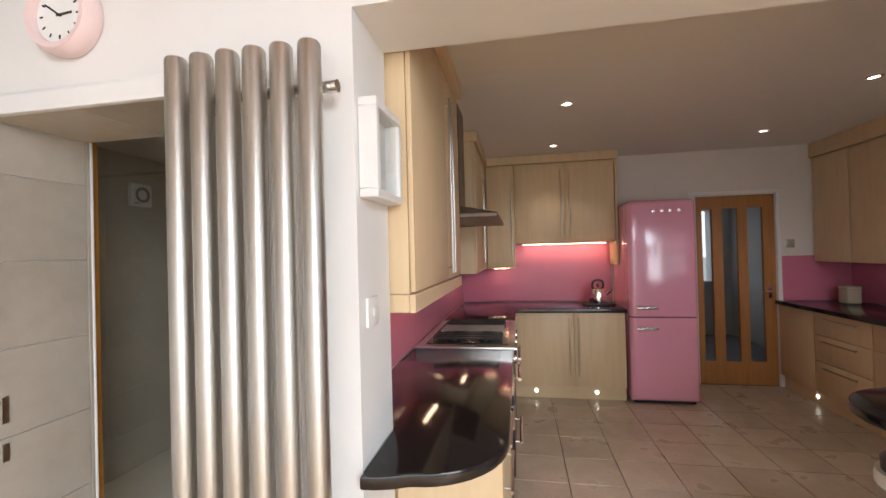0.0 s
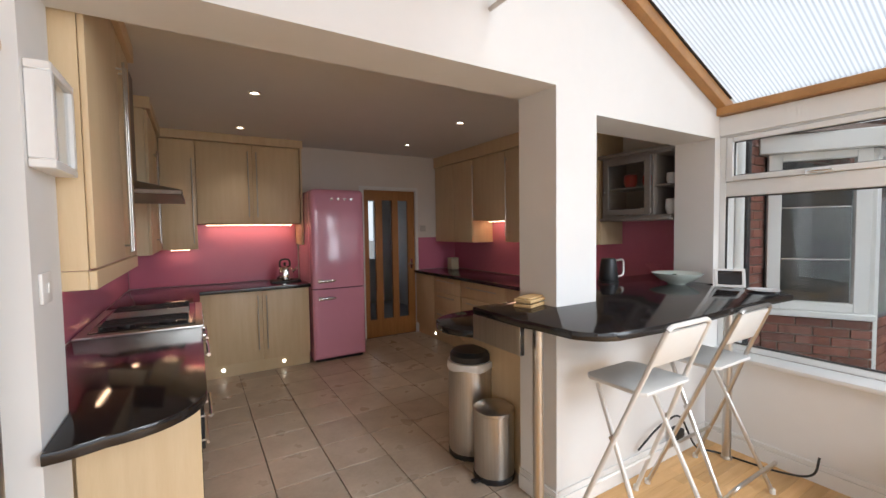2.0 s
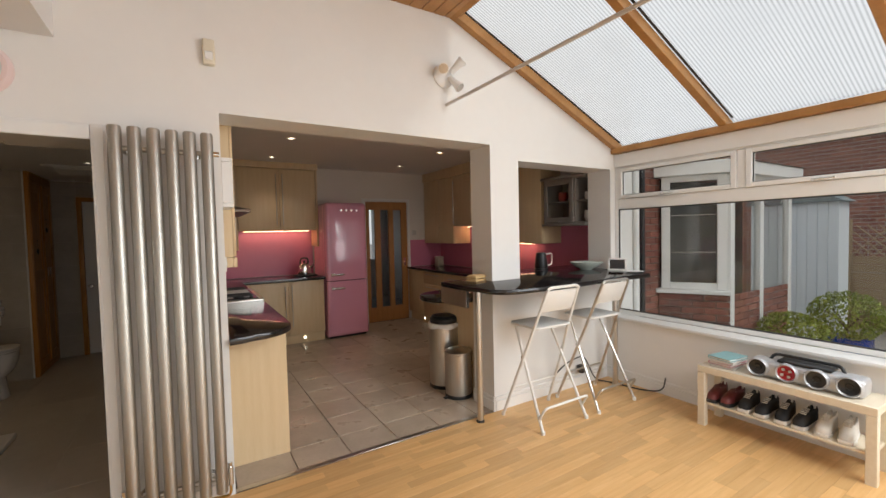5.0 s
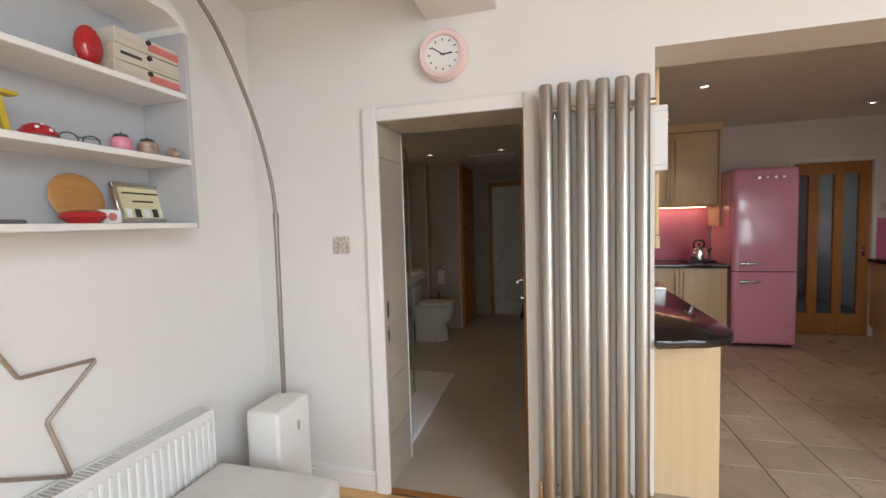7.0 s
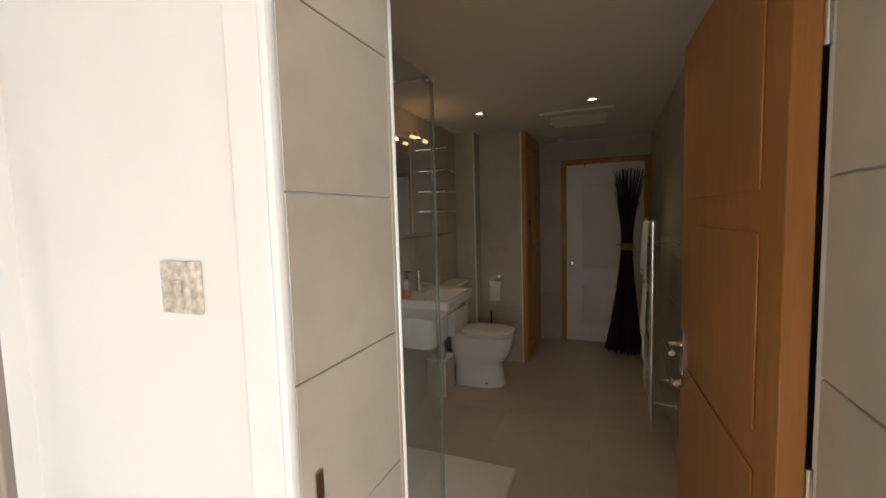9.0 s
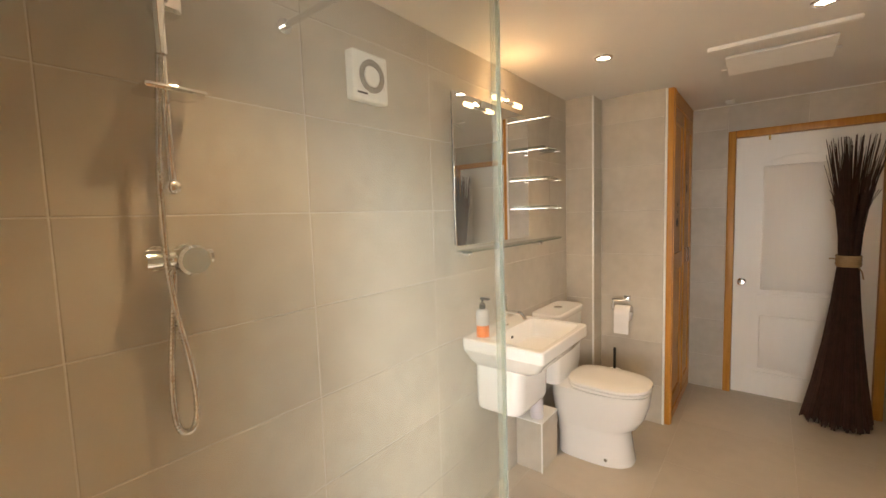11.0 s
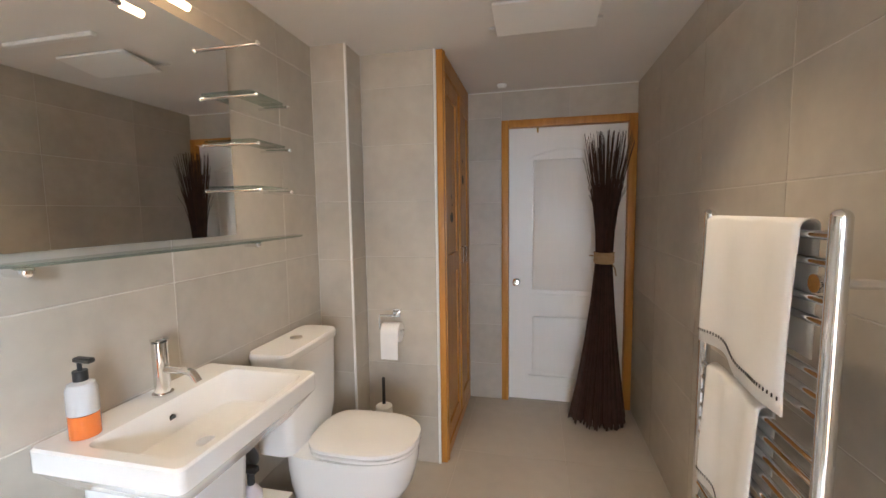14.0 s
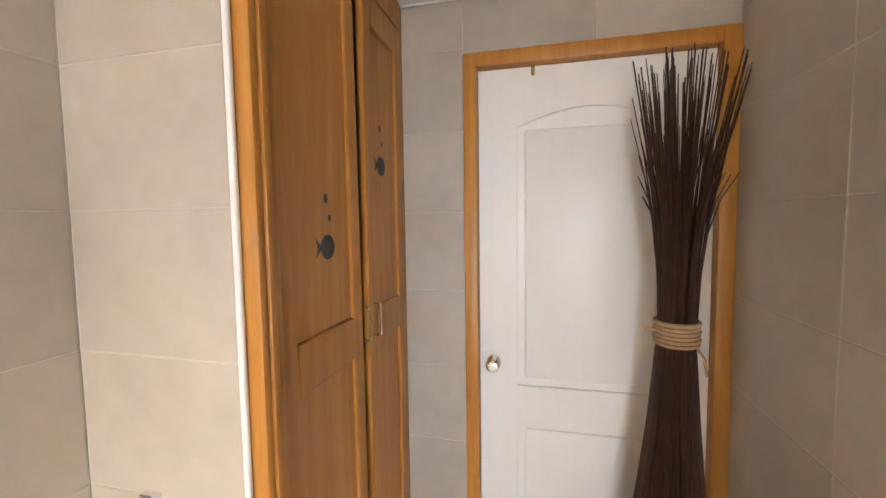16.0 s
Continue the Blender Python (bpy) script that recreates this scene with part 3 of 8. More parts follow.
# range cooker
ck = thing("range_cooker", (0.05, 1.9, 0), "wide steel and black range cooker set between cream cabinets", "cooker")
part("body", box(-0.24, 0.33, 1.432, 2.398, 0.10, 0.900, bevel=0.003), STEEL, ck)
part("base", box(-0.2, 0.27, 1.44, 2.39, 0.002, 0.098), BLACK, ck)
part("hob_top", box(-0.245, 0.372, 1.432, 2.398, 0.902, 0.922, bevel=0.005, seg=2), STEEL, ck)
part("hob_glass", box(-0.19, 0.33, 1.50, 2.33, 0.9225, 0.9285), GRANITE, ck, "glossy black hob plate")
for i in range(3):
    y0 = 1.52 + i * 0.27
    bm = bmesh.new()
    for k in range(4):
        bx(bm, -0.15, 0.29, y0 + 0.02 + k * 0.06, y0 + 0.03 + k * 0.06, 0.946, 0.956, bevel=0.002)
    for xx in (-0.15, 0.28):
        bx(bm, xx, xx + 0.01, y0 + 0.02, y0 + 0.21, 0.929, 0.9455)
    part("pan_support", bm, STEEL if i == 1 else BLACK, ck)
    for xx in (-0.03, 0.18):
        bm = cyl((xx, y0 + 0.115, 0.929), (xx, y0 + 0.115, 0.941), 0.045, n=20)
        cy(bm, (xx, y0 + 0.115, 0.9411), (xx, y0 + 0.115, 0.948), 0.028, n=20)
        part("burner", bm, BLACK, ck)
part("control_panel", box(0.332, 0.352, 1.436, 2.394, 0.79, 0.893, bevel=0.004), STEEL, ck)
for i in range(8):
    y = 1.50 + i * 0.118
    bm = cyl((0.353, y, 0.842), (0.378, y, 0.842), 0.021, 0.018, n=16)
    part("control_knob", bm, BLACK if i % 2 else CHROME, ck)
for a, b, z0, z1 in ((1.44, 1.91, 0.40, 0.775), (1.92, 2.39, 0.14, 0.775), (1.44, 1.91, 0.14, 0.385)):
    dr = part("oven_door", box(0.332, 0.356, a, b, z0, z1, bevel=0.004), BLACK, ck, "black glass oven door")
    bm = cyl((0.395, a + 0.03, z1 - 0.055), (0.395, b - 0.03, z1 - 0.055), 0.011, n=12)
    for yy in (a + 0.06, b - 0.06):
        cy(bm, (0.357, yy, z1 - 0.055), (0.392, yy, z1 - 0.055), 0.008, n=8)
    part("handle", bm, CHROME, dr, "chrome oven handle")

cabinet("base_cabinet", -0.255, 0.335, 2.402, 3.198, 0.13, WT0 - 0.002, "+x", [(2.405, 3.195, 0.14, 0.865)], "cream maple corner base cabinet", group="kitchen base cabinets")
bc = cabinet("base_cabinet", 0.34, 1.415, 3.20, 3.825, 0.13, WT0 - 0.002, "-y", [(0.375, 0.925, 0.135, 0.868), (0.93, 1.412, 0.135, 0.868)],
             "cream maple two-door base cabinet with lit plinth", [(0, (0.885, 0.25), (0.885, 0.82)), (1, (0.97, 0.25), (0.97, 0.82))], group="kitchen base cabinets")
part("plinth", box(0.34, 1.41, 3.235, 3.25, 0.0, 0.128), PLINTH, bc)
for x in (0.548, 1.135):
    solo("plinth_light", cyl((x, 3.234, 0.076), (x, 3.228, 0.076), 0.016, n=16), LAMP_P, "small round white plinth light glowing", "light", "plinth lights", origin=(x, 3.232, 0.076))
bm = bmesh.new()
slab(bm, [(-0.254, 2.402), (0.365, 2.402), (0.365, 3.165), (1.425, 3.165), (1.425, 3.824), (-0.254, 3.824)], WT0, WT1, 0.005, 2)
solo("worktop", bm, GRANITE, "polished black granite corner worktop", "worktop", origin=(0.4, 3.4, WT0))

# splashbacks
structure("splashback_west", box(KX0 + 0.0005, KX0 + 0.005, 0.28, 3.82, WT1 + 0.001, 1.72), PINKGLASS, "glossy pink glass splashback", "splashback")
structure("splashback_north", box(KX0 + 0.007, 1.43, KY1 - 0.006, KY1 - 0.0005, WT1 + 0.001, 1.60), PINKGLASS, "glossy pink glass splashback", "splashback")
structure("splashback_corner", box(3.105, KX1 - 0.007, KY1 - 0.006, KY1 - 0.0005, WT1 + 0.001, 1.375), PINKGLASS, "glossy pink glass splashback", "splashback")
structure("splashback_east", box(KX1 - 0.006, KX1 - 0.0005, 0.28, 3.82, WT1 + 0.001, 1.60), PINKGLASS, "glossy pink glass splashback", "splashback")

# wall units, left
UZ = 2.44
cabinet("wall_cabinet", -0.252, 0.06, 0.292, 1.425, 1.365, UZ, "+x", [(0.295, 0.99, 1.37, 2.435), (0.995, 1.422, 1.37, 2.435)],
        "tall cream maple wall cabinet with long bar handles", [(0, (0.955, 1.40), (0.955, 2.28)), (1, (1.03, 1.40), (1.03, 2.28))], group="kitchen wall cabinets")
w = cabinet("wall_cabinet", -0.252, 0.06, 2.42, 3.495, 1.315, UZ, "+x", [(2.423, 2.95, 1.32, 2.435), (2.955, 3.49, 1.32, 2.435)], "cream maple wall cabinet beside the cooker hood",
            [(0, (2.91, 1.4), (2.91, 2.2)), (1, (2.99, 1.4), (2.99, 2.2))], group="kitchen wall cabinets")
pelmet = box(0.040, 0.062, 0.286, 1.425, 1.30, 1.363, bevel=0.003)
bx(pelmet, -0.252, 0.0395, 0.286, 0.306, 1.30, 1.363, bevel=0.003)
structure("trim_light_pelmet", pelmet, MAPLE, "cream maple pelmet under the wall cabinets", "trim")
bm = bmesh.new()
for a in ((-0.252, 0.085, 0.286, 1.44), (-0.252, 0.085, 2.41, 3.50), (-0.252, 1.45, 3.475, 3.825)):
    bx(bm, *a, UZ + 0.002, KZ - 0.002, bevel=0.004)
structure("trim_cornice_west", bm, MAPLE, "cream maple cornice above the wall cabinets", "trim")
# wall units, back
cabinet("wall_cabinet", 0.062, 0.372, 3.50, 3.825, 1.315, UZ, "-y", [(0.066, 0.37, 1.32, 2.435)], "narrow cream maple corner wall cabinet", [(0, (0.34, 1.38), (0.34, 2.25))], group="kitchen wall cabinets")
cabinet("wall_cabinet", 0.374, 1.412, 3.50, 3.825, 1.578, UZ, "-y", [(0.376, 0.905, 1.582, 2.435), (0.91, 1.41, 1.582, 2.435)], "cream maple two-door wall cabinet over a lit pink splashback",
        [(0, (0.865, 1.65), (0.865, 2.36)), (1, (0.95, 1.65), (0.95, 2.36))], group="kitchen wall cabinets")
structure("trim_end_panel", box(1.414, 1.436, 3.48, 3.825, 1.33, UZ, bevel=0.002), MAPLE, "cream maple end panel beside the fridge", "trim")

# cooker hood
STRIPGLOW = glow("under_cabinet_glow", (1.0, 0.60, 0.34), 34)
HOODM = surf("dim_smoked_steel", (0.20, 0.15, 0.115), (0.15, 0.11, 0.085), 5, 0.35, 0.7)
hd = thing("cooker_hood", (0.0, 1.92, 1.70), "steel chimney cooker hood above the range", "cooker hood")
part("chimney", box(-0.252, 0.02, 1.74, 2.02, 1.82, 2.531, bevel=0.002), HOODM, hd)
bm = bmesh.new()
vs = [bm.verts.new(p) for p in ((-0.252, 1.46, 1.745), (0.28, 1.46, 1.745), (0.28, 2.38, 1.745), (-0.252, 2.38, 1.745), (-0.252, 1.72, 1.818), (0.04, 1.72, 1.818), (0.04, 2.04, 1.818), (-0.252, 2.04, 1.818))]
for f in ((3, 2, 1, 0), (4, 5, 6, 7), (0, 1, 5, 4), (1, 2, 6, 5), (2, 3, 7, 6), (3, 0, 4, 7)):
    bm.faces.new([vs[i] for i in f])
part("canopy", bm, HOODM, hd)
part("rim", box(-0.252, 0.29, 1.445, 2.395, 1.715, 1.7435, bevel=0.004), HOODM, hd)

# under-cabinet lights
def strip(name, x0, x1, y0, y1, z, watts, label):
    t = thing(name, ((x0 + x1) / 2, (y0 + y1) / 2, z), label, "light", "under-cabinet lights")
    part("housing", box(x0, x1, y0, y1, z - 0.010, z - 0.001, bevel=0.002), WHITEP, t)
    part("diffuser", box(x0 + 0.006, x1 - 0.006, y0 + 0.006, y1 - 0.006, z - 0.0125, z - 0.0102), STRIPGLOW, t, "glowing warm diffuser")


strip("under_cabinet_light", 0.45, 1.36, 3.715, 3.755, 1.577, 4, "slim warm light strip under the wall cabinet")
strip("under_cabinet_light", 3.63, 3.67, 2.27, 2.82, 1.588, 4, "slim warm light strip under the wall cabinet")
strip("under_cabinet_light", 3.63, 3.67, 1.30, 2.10, 1.328, 4, "slim warm light strip under the wall cabinet")
strip("under_cabinet_light", -0.110, -0.075, 0.97, 1.40, 1.363, 4, "slim warm light strip behind the pelmet of the wall cabinet")
strip("under_cabinet_light", -0.110, -0.075, 2.86, 3.27, 1.314, 4, "slim warm light strip under the wall cabinet beside the hood")
strip("under_cabinet_light", 0.12, 0.30, 3.70, 3.73, 1.314, 4, "slim warm light strip under the corner cabinet")

# kettle on its stand
kt = thing("kettle", (1.22, 3.52, WT1), "chrome kettle with black handle on a black stand", "kettle")
part("stand", box(1.07, 1.38, 3.42, 3.62, WT1 + 0.0005, WT1 + 0.018, bevel=0.006, seg=2), BLACK, kt)
part("body", lathe(bmesh.new(), [(0.0, 0.0), (0.088, 0.0), (0.094, 0.02), (0.092, 0.09), (0.078, 0.145), (0.05, 0.165), (0, 0.168)], (1.22, 3.52, WT1 + 0.019), 28), CHROME, kt)
bm = cyl((1.22, 3.52, WT1 + 0.186), (1.22, 3.52, WT1 + 0.20), 0.012)
ball(bm, (1.22, 3.52, WT1 + 0.208), 0.016)
part("lid_knob", bm, BLACK, kt)
part("handle", tube(bmesh.new(), bend([(1.165, 3.52, WT1 + 0.165), (1.165, 3.50, WT1 + 0.26), (1.275, 3.50, WT1 + 0.26), (1.275, 3.52, WT1 + 0.165)], 0.05), 0.011), BLACK, kt)
part("spout", tube(bmesh.new(), [(1.29, 3.51, WT1 + 0.10), (1.33, 3.50, WT1 + 0.135), (1.355, 3.495, WT1 + 0.165)], 0.016), CHROME, kt)

# fridge-freezer
F = (1.442, 2.052, 3.14, 3.80)


def fridge_shell(z0, z1, y0, y1, top=False, bottom=False):
    bm = box(F[0], F[1], y0, y1, z0, z1)
    es = [e for e in bm.edges if abs(e.verts[0].co.z - e.verts[1].co.z) > 0.1 and e.verts[0].co.y < (y0 + y1) / 2]
    if top:
        es += [e for e in bm.edges if min(v.co.z for v in e.verts) > z1 - 1e-4 and abs(e.verts[0].co.y - e.verts[1].co.y) > 0.01]
        es += [e for e in bm.edges if min(v.co.z for v in e.verts) > z1 - 1e-4 and max(v.co.y for v in e.verts) < y0 + 1e-4]
    if bottom:
        es += [e for e in bm.edges if max(v.co.z for v in e.verts) < z0 + 1e-4 and max(v.co.y for v in e.verts) < y0 + 1e-4]
    bmesh.ops.bevel(bm, geom=es, offset=0.052, segments=6, affect="EDGES", profile=0.5)
    return bm


fg = thing("fridge_freezer", (1.747, 3.47, 0.0), "retro pink rounded fridge-freezer with chrome handles", "fridge")
part("body", fridge_shell(0.04, 1.955, 3.245, 3.80, top=True), PINK, fg)
part("base", box(F[0] + 0.03, F[1] - 0.03, 3.20, 3.78, 0.0, 0.039), BLACK, fg)
SEAL = surf("dark_door_seal", (0.10, 0.02, 0.04), (0.08, 0.015, 0.03), 10, 0.6)
part("door_seal", box(F[0] + 0.012, F[1] - 0.012, 3.231, 3.2445, 0.06, 1.93), SEAL, fg)
up = part("fridge_door", fridge_shell(0.842, 1.955, 3.14, 3.231, top=True), PINK, fg)
lo = part("freezer_door", fridge_shell(0.03, 0.830, 3.14, 3.231, bottom=True), PINK, fg)
for door, z in ((up, 0.925), (lo, 0.728)):
    bm = bmesh.new()
    ball(bm, (1.60, 3.118, z), 0.1, 1.0, 0.13, 0.19)
    bx(bm, 1.50, 1.56, 3.125, 3.1395, z - 0.022, z + 0.022, bevel=0.006)
    part("handle", bm, CHROME, door, "chrome lever handle")
for i in range(4):
    part("badge_letter", box(1.66 + i * 0.075, 1.69 + i * 0.075, 3.1345, 3.1398, 1.832, 1.858, bevel=0.003), CHROME, up)

# glazed oak door and its frame
dr = thing("door_1", (2.68, 3.86, 0), "oak door with three tall glass strips, closed", "door", kind="structure")
bm = bmesh.new()
for x0, x1, z0, z1 in ((2.312, 2.375, 0.006, 2.035), (2.475, 2.575, 0.006, 2.035), (2.725, 2.815, 0.006, 2.035), (2.965, 3.072, 0.006, 2.035),
                       (2.375, 2.475, 0.006, 0.25), (2.575, 2.725, 0.006, 0.25), (2.815, 2.965, 0.006, 0.25), (2.375, 2.475, 1.90, 2.035), (2.575, 2.725, 1.90, 2.035), (2.815, 2.965, 1.90, 2.035)):
    bx(bm, x0, x1, 3.845, 3.885, z0, z1)
leaf = part("door_leaf", bm, OAK, dr)
for x0, x1 in ((2.375, 2.475), (2.575, 2.725), (2.815, 2.965)):
    g = part("glass_strip", box(x0, x1, 3.861, 3.867, 0.25, 1.90), CLEAR, leaf, "clear glass strip")
    g.visible_shadow = False
bm = box(2.995, 3.03, 3.838, 3.8445, 0.93, 1.07, bevel=0.002)
cy(bm, (3.012, 3.838, 1.0), (3.012, 3.80, 1.0), 0.009, n=10)
cy(bm, (3.012, 3.80, 1.0), (2.90, 3.80, 1.0), 0.009, n=10)
part("door_handle", bm, CHROME, dr, "chrome lever handle")
bm = bmesh.new()
for x0, x1, z0, z1 in ((2.27, 2.309, 0, 2.05), (3.075, 3.09, 0, 2.05), (2.309, 3.075, 2.038, 2.05)):
    bx(bm, x0, x1, 3.832, 3.998, z0, z1)
for x0, x1, z0, z1 in ((3.078, 3.118, 0, 2.05), (2.24, 2.30, 0, 2.05), (2.24, 3.118, 2.051, 2.085)):
    bx(bm, x0, x1, 3.816, 3.8295, z0, z1, bevel=0.003)
part("door_frame", bm, GLOSSW, dr, "white painted door frame")

# switches and sockets
def plate(name, c, axis, w, h, label, rockers=1, mat=None, category="switch"):
    """A wall plate, centre c on the wall, facing along axis."""
    t = thing(name, c, label, category, "switches and sockets")
    ax = Vector(axis)
    side = Vector((0, 0, 1)).cross(ax)
    m = Matrix.Translation(c) @ Matrix((( *side, 0), (0, 0, 1, 0), (*ax, 0), (0, 0, 0, 1))).transposed()
    part("plate", box(-w / 2, w / 2, -h / 2, h / 2, 0.0005, 0.010, bevel=0.003, seg=2, m=m), mat or WHITEP, t)
    for k in range(rockers):
        x = (k - (rockers - 1) / 2) * w * 0.45
        part("rocker", box(x - 0.009, x + 0.009, -0.014, 0.014, 0.0105, 0.015, bevel=0.002, m=m), mat or WHITEP, t)
    return t


plate("light_switch", (3.20, KY1, 1.505), (0, -1, 0), 0.086, 0.086, "brushed steel light switch beside the oak door", 2, STEEL)
plate("wall_socket", (KX1 - 0.006, 0.62, 1.12), (-1, 0, 0), 0.146, 0.086, "pink-toned double wall socket on the splashback", 2, PINKGLASS, "socket")

# right run
rb = cabinet("base_cabinet", 3.075, 3.74, 2.66, 3.825, 0.13, WT0 - 0.002, "-x",
             [(2.663, 3.30, 0.14, 0.42), (2.663, 3.30, 0.425, 0.66), (2.663, 3.30, 0.665, 0.865), (3.305, 3.82, 0.14, 0.865)],
             "cream maple drawer unit with bar handles", [(0, (2.78, 0.375), (3.18, 0.375)), (1, (2.78, 0.615), (3.18, 0.615)), (2, (2.78, 0.82), (3.18, 0.82))], drawers=(0, 1, 2), group="kitchen base cabinets")
part("plinth", box(3.11, 3.125, 2.66, 3.825, 0.0, 0.128), PLINTH, rb)
rb2 = cabinet("base_cabinet", 3.075, 3.74, 0.95, 2.656, 0.13, WT0 - 0.002, "-x", [(1.81, 2.653, 0.14, 0.66), (1.81, 2.653, 0.665, 0.865), (0.953, 1.805, 0.14, 0.865)],
              "cream maple pan drawer unit with bar handles", [(0, (1.95, 0.615), (2.5, 0.615)), (1, (1.95, 0.80), (2.5, 0.80))], drawers=(0, 1), group="kitchen base cabinets")
part("plinth", box(3.11, 3.125, 0.95, 2.656, 0.0, 0.128), PLINTH, rb2)
solo("plinth_light", cyl((3.109, 3.33, 0.075), (3.103, 3.33, 0.075), 0.016, n=16), LAMP_P, "small round white plinth light glowing", "light", "plinth lights", origin=(3.106, 3.33, 0.075))
bm = bmesh.new()
slab(bm, [(3.045, 0.912), (3.045, 3.824), (3.738, 3.824), (3.738, 0.912)][::-1], WT0, WT1, 0.005, 2)
solo("worktop", bm, GRANITE, "polished black granite worktop along the kitchen wall", "worktop", origin=(3.4, 2.3, WT0))
cabinet("wall_cabinet", 3.412, 3.74, 2.872, 3.82, 1.312, UZ - 0.06, "-x", [(2.874, 3.33, 1.316, 2.375), (3.335, 3.815, 1.316, 2.375)], "cream maple two-door wall cabinet", group="kitchen wall cabinets")
cabinet("wall_cabinet", 3.412, 3.74, 2.222, 2.870, 1.589, UZ - 0.06, "-x", [(2.224, 2.868, 1.592, 2.375)], "shorter cream maple wall cabinet over a lit splashback", [(0, (2.83, 1.62), (2.83, 2.3))], group="kitchen wall cabinets")
cabinet("wall_cabinet", 3.412, 3.74, 0.93, 2.220, 1.33, UZ - 0.06, "-x", [(1.58, 2.218, 1.334, 2.375), (0.933, 1.575, 1.334, 2.375)], "cream maple two-door wall cabinet", [(0, (2.18, 1.4), (2.18, 2.3))], group="kitchen wall cabinets")
structure("trim_cornice_east", box(3.392, 3.742, 0.92, 3.822, UZ - 0.058, KZ - 0.002, bevel=0.004), MAPLE, "cream maple cornice above the wall cabinets", "trim")
cn = thing("storage_tin", (3.56, 3.58, WT1), "square beige storage tin on the worktop", "tin")
BEIGE = surf("beige_tin", (0.55, 0.5, 0.36), (0.5, 0.45, 0.32), 6, 0.4)
part("body", box(3.50, 3.62, 3.52, 3.64, WT1 + 0.0005, WT1 + 0.14, bevel=0.008, seg=2), BEIGE, cn)
part("lid", box(3.497, 3.623, 3.517, 3.643, WT1 + 0.141, WT1 + 0.165, bevel=0.006, seg=2), BEIGE, cn)

# grey display cabinet on the right wall
GREYP = surf("warm_grey_paint", (0.23, 0.205, 0.185), (0.20, 0.18, 0.16), 4, 0.6)
dc = thing("display_cabinet", (3.57, 0.62, 1.56), "small grey painted display cabinet with a glazed door and china inside", "cabinet")
bm = bmesh.new()
for a in ((3.42, 3.74, 0.30, 0.90, 1.56, 1.58), (3.42, 3.74, 0.30, 0.90, 2.05, 2.07), (3.42, 3.74, 0.88, 0.90, 1.58, 2.05), (3.725, 3.74, 0.30, 0.88, 1.58, 2.05), (3.42, 3.74, 0.435, 0.45, 1.58, 2.05)):
    bx(bm, *a)
part("carcass", bm, GREYP, dc)
part("cornice", box(3.385, 3.742, 0.285, 0.93, 2.071, 2.10, bevel=0.008, seg=2), GREYP, dc)
part("base_moulding", box(3.395, 3.742, 0.29, 0.92, 1.535, 1.559, bevel=0.008, seg=2), GREYP, dc)
bm = bmesh.new()
for a in ((0.452, 0.50, 1.582, 2.048), (0.83, 0.878, 1.582, 2.048), (0.50, 0.83, 1.582, 1.63), (0.50, 0.83, 2.0, 2.048)):
    bx(bm, 3.40, 3.419, *a, bevel=0.002)
door = part("door", bm, GREYP, dc)
g = part("pane", box(3.408, 3.411, 0.50, 0.83, 1.63, 2.0), CLEAR, door)
g.visible_shadow = False
bm = bmesh.new()
ball(bm, (3.388, 0.855, 1.78), 0.013)
part("door_knob", bm, GREYP, door)
for z in (1.80,):
    part("shelf", box(3.435, 3.724, 0.451, 0.879, z, z + 0.012), GREYP, dc)
    part("shelf", box(3.435, 3.724, 0.31, 0.434, z, z + 0.012), GREYP, dc)
REDC = surf("red_china", (0.42, 0.03, 0.03), (0.36, 0.025, 0.025), 5, 0.2)
for y, z, r, h, mt, lb in ((0.56, 1.813, 0.045, 0.09, REDC, "red china mug"), (0.72, 1.813, 0.055, 0.11, REDC, "red china jug"), (0.58, 1.581, 0.05, 0.06, CERAMIC, "white china bowl"), (0.74, 1.581, 0.06, 0.05, CERAMIC, "white china bowl"), (0.37, 1.813, 0.035, 0.09, CERAMIC, "white china cup"), (0.37, 1.581, 0.04, 0.12, CERAMIC, "white china jug")):
    solo("china", lathe(bmesh.new(), [(0, 0.0), (r * 0.6, 0.0), (r, h * 0.4), (r * 0.9, h), (r * 0.84, h), (r * 0.8, h * 0.3), (0, h * 0.15)], (3.55, y, z), 20), mt, lb + " on a display cabinet shelf", "china", "china in the display cabinet", origin=(3.55, y, z))

# peninsula and breakfast bar
pn = thing("peninsula_cabinet", (2.5, 0.6, 0), "cream maple peninsula cabinet beneath the breakfast bar", "cabinet", "kitchen base cabinets")
part("body", box(1.99, 3.07, 0.30, 0.86, 0.02, WT0 - 0.002), MAPLE, pn)
part("end_panel", box(1.968, 1.988, 0.285, 0.865, 0.0, WT0 - 0.002, bevel=0.003), MAPLE, pn)
for k in range(2):
    part("door", box(1.993 + k * 0.54, 2.527 + k * 0.54, 0.861, 0.880, 0.14, 0.865, bevel=0.003), MAPLE, pn)
bm = bmesh.new()
slab(bm, [(3.043, 0.285), (3.043, 0.91), (1.93, 0.91)] + arc(1.93, 0.598, 0.345, 90, 270, 16, 0.312)[1:-1] + [(1.93, 0.285)], WT0, WT1, 0.006, 2)
solo("worktop", bm, GRANITE, "black granite peninsula worktop with a rounded end", "worktop", origin=(2.4, 0.6, WT0))
bar = thing("breakfast_bar", (2.4, 0.0, 0), "polished black granite breakfast bar on steel posts", "bar counter")
bm = bmesh.new()
front = [(1.572, 0.262), (1.562, -0.12)] + [(1.562 + 0.008 * i, -0.12 - 0.03 * i) for i in range(1, 3)]
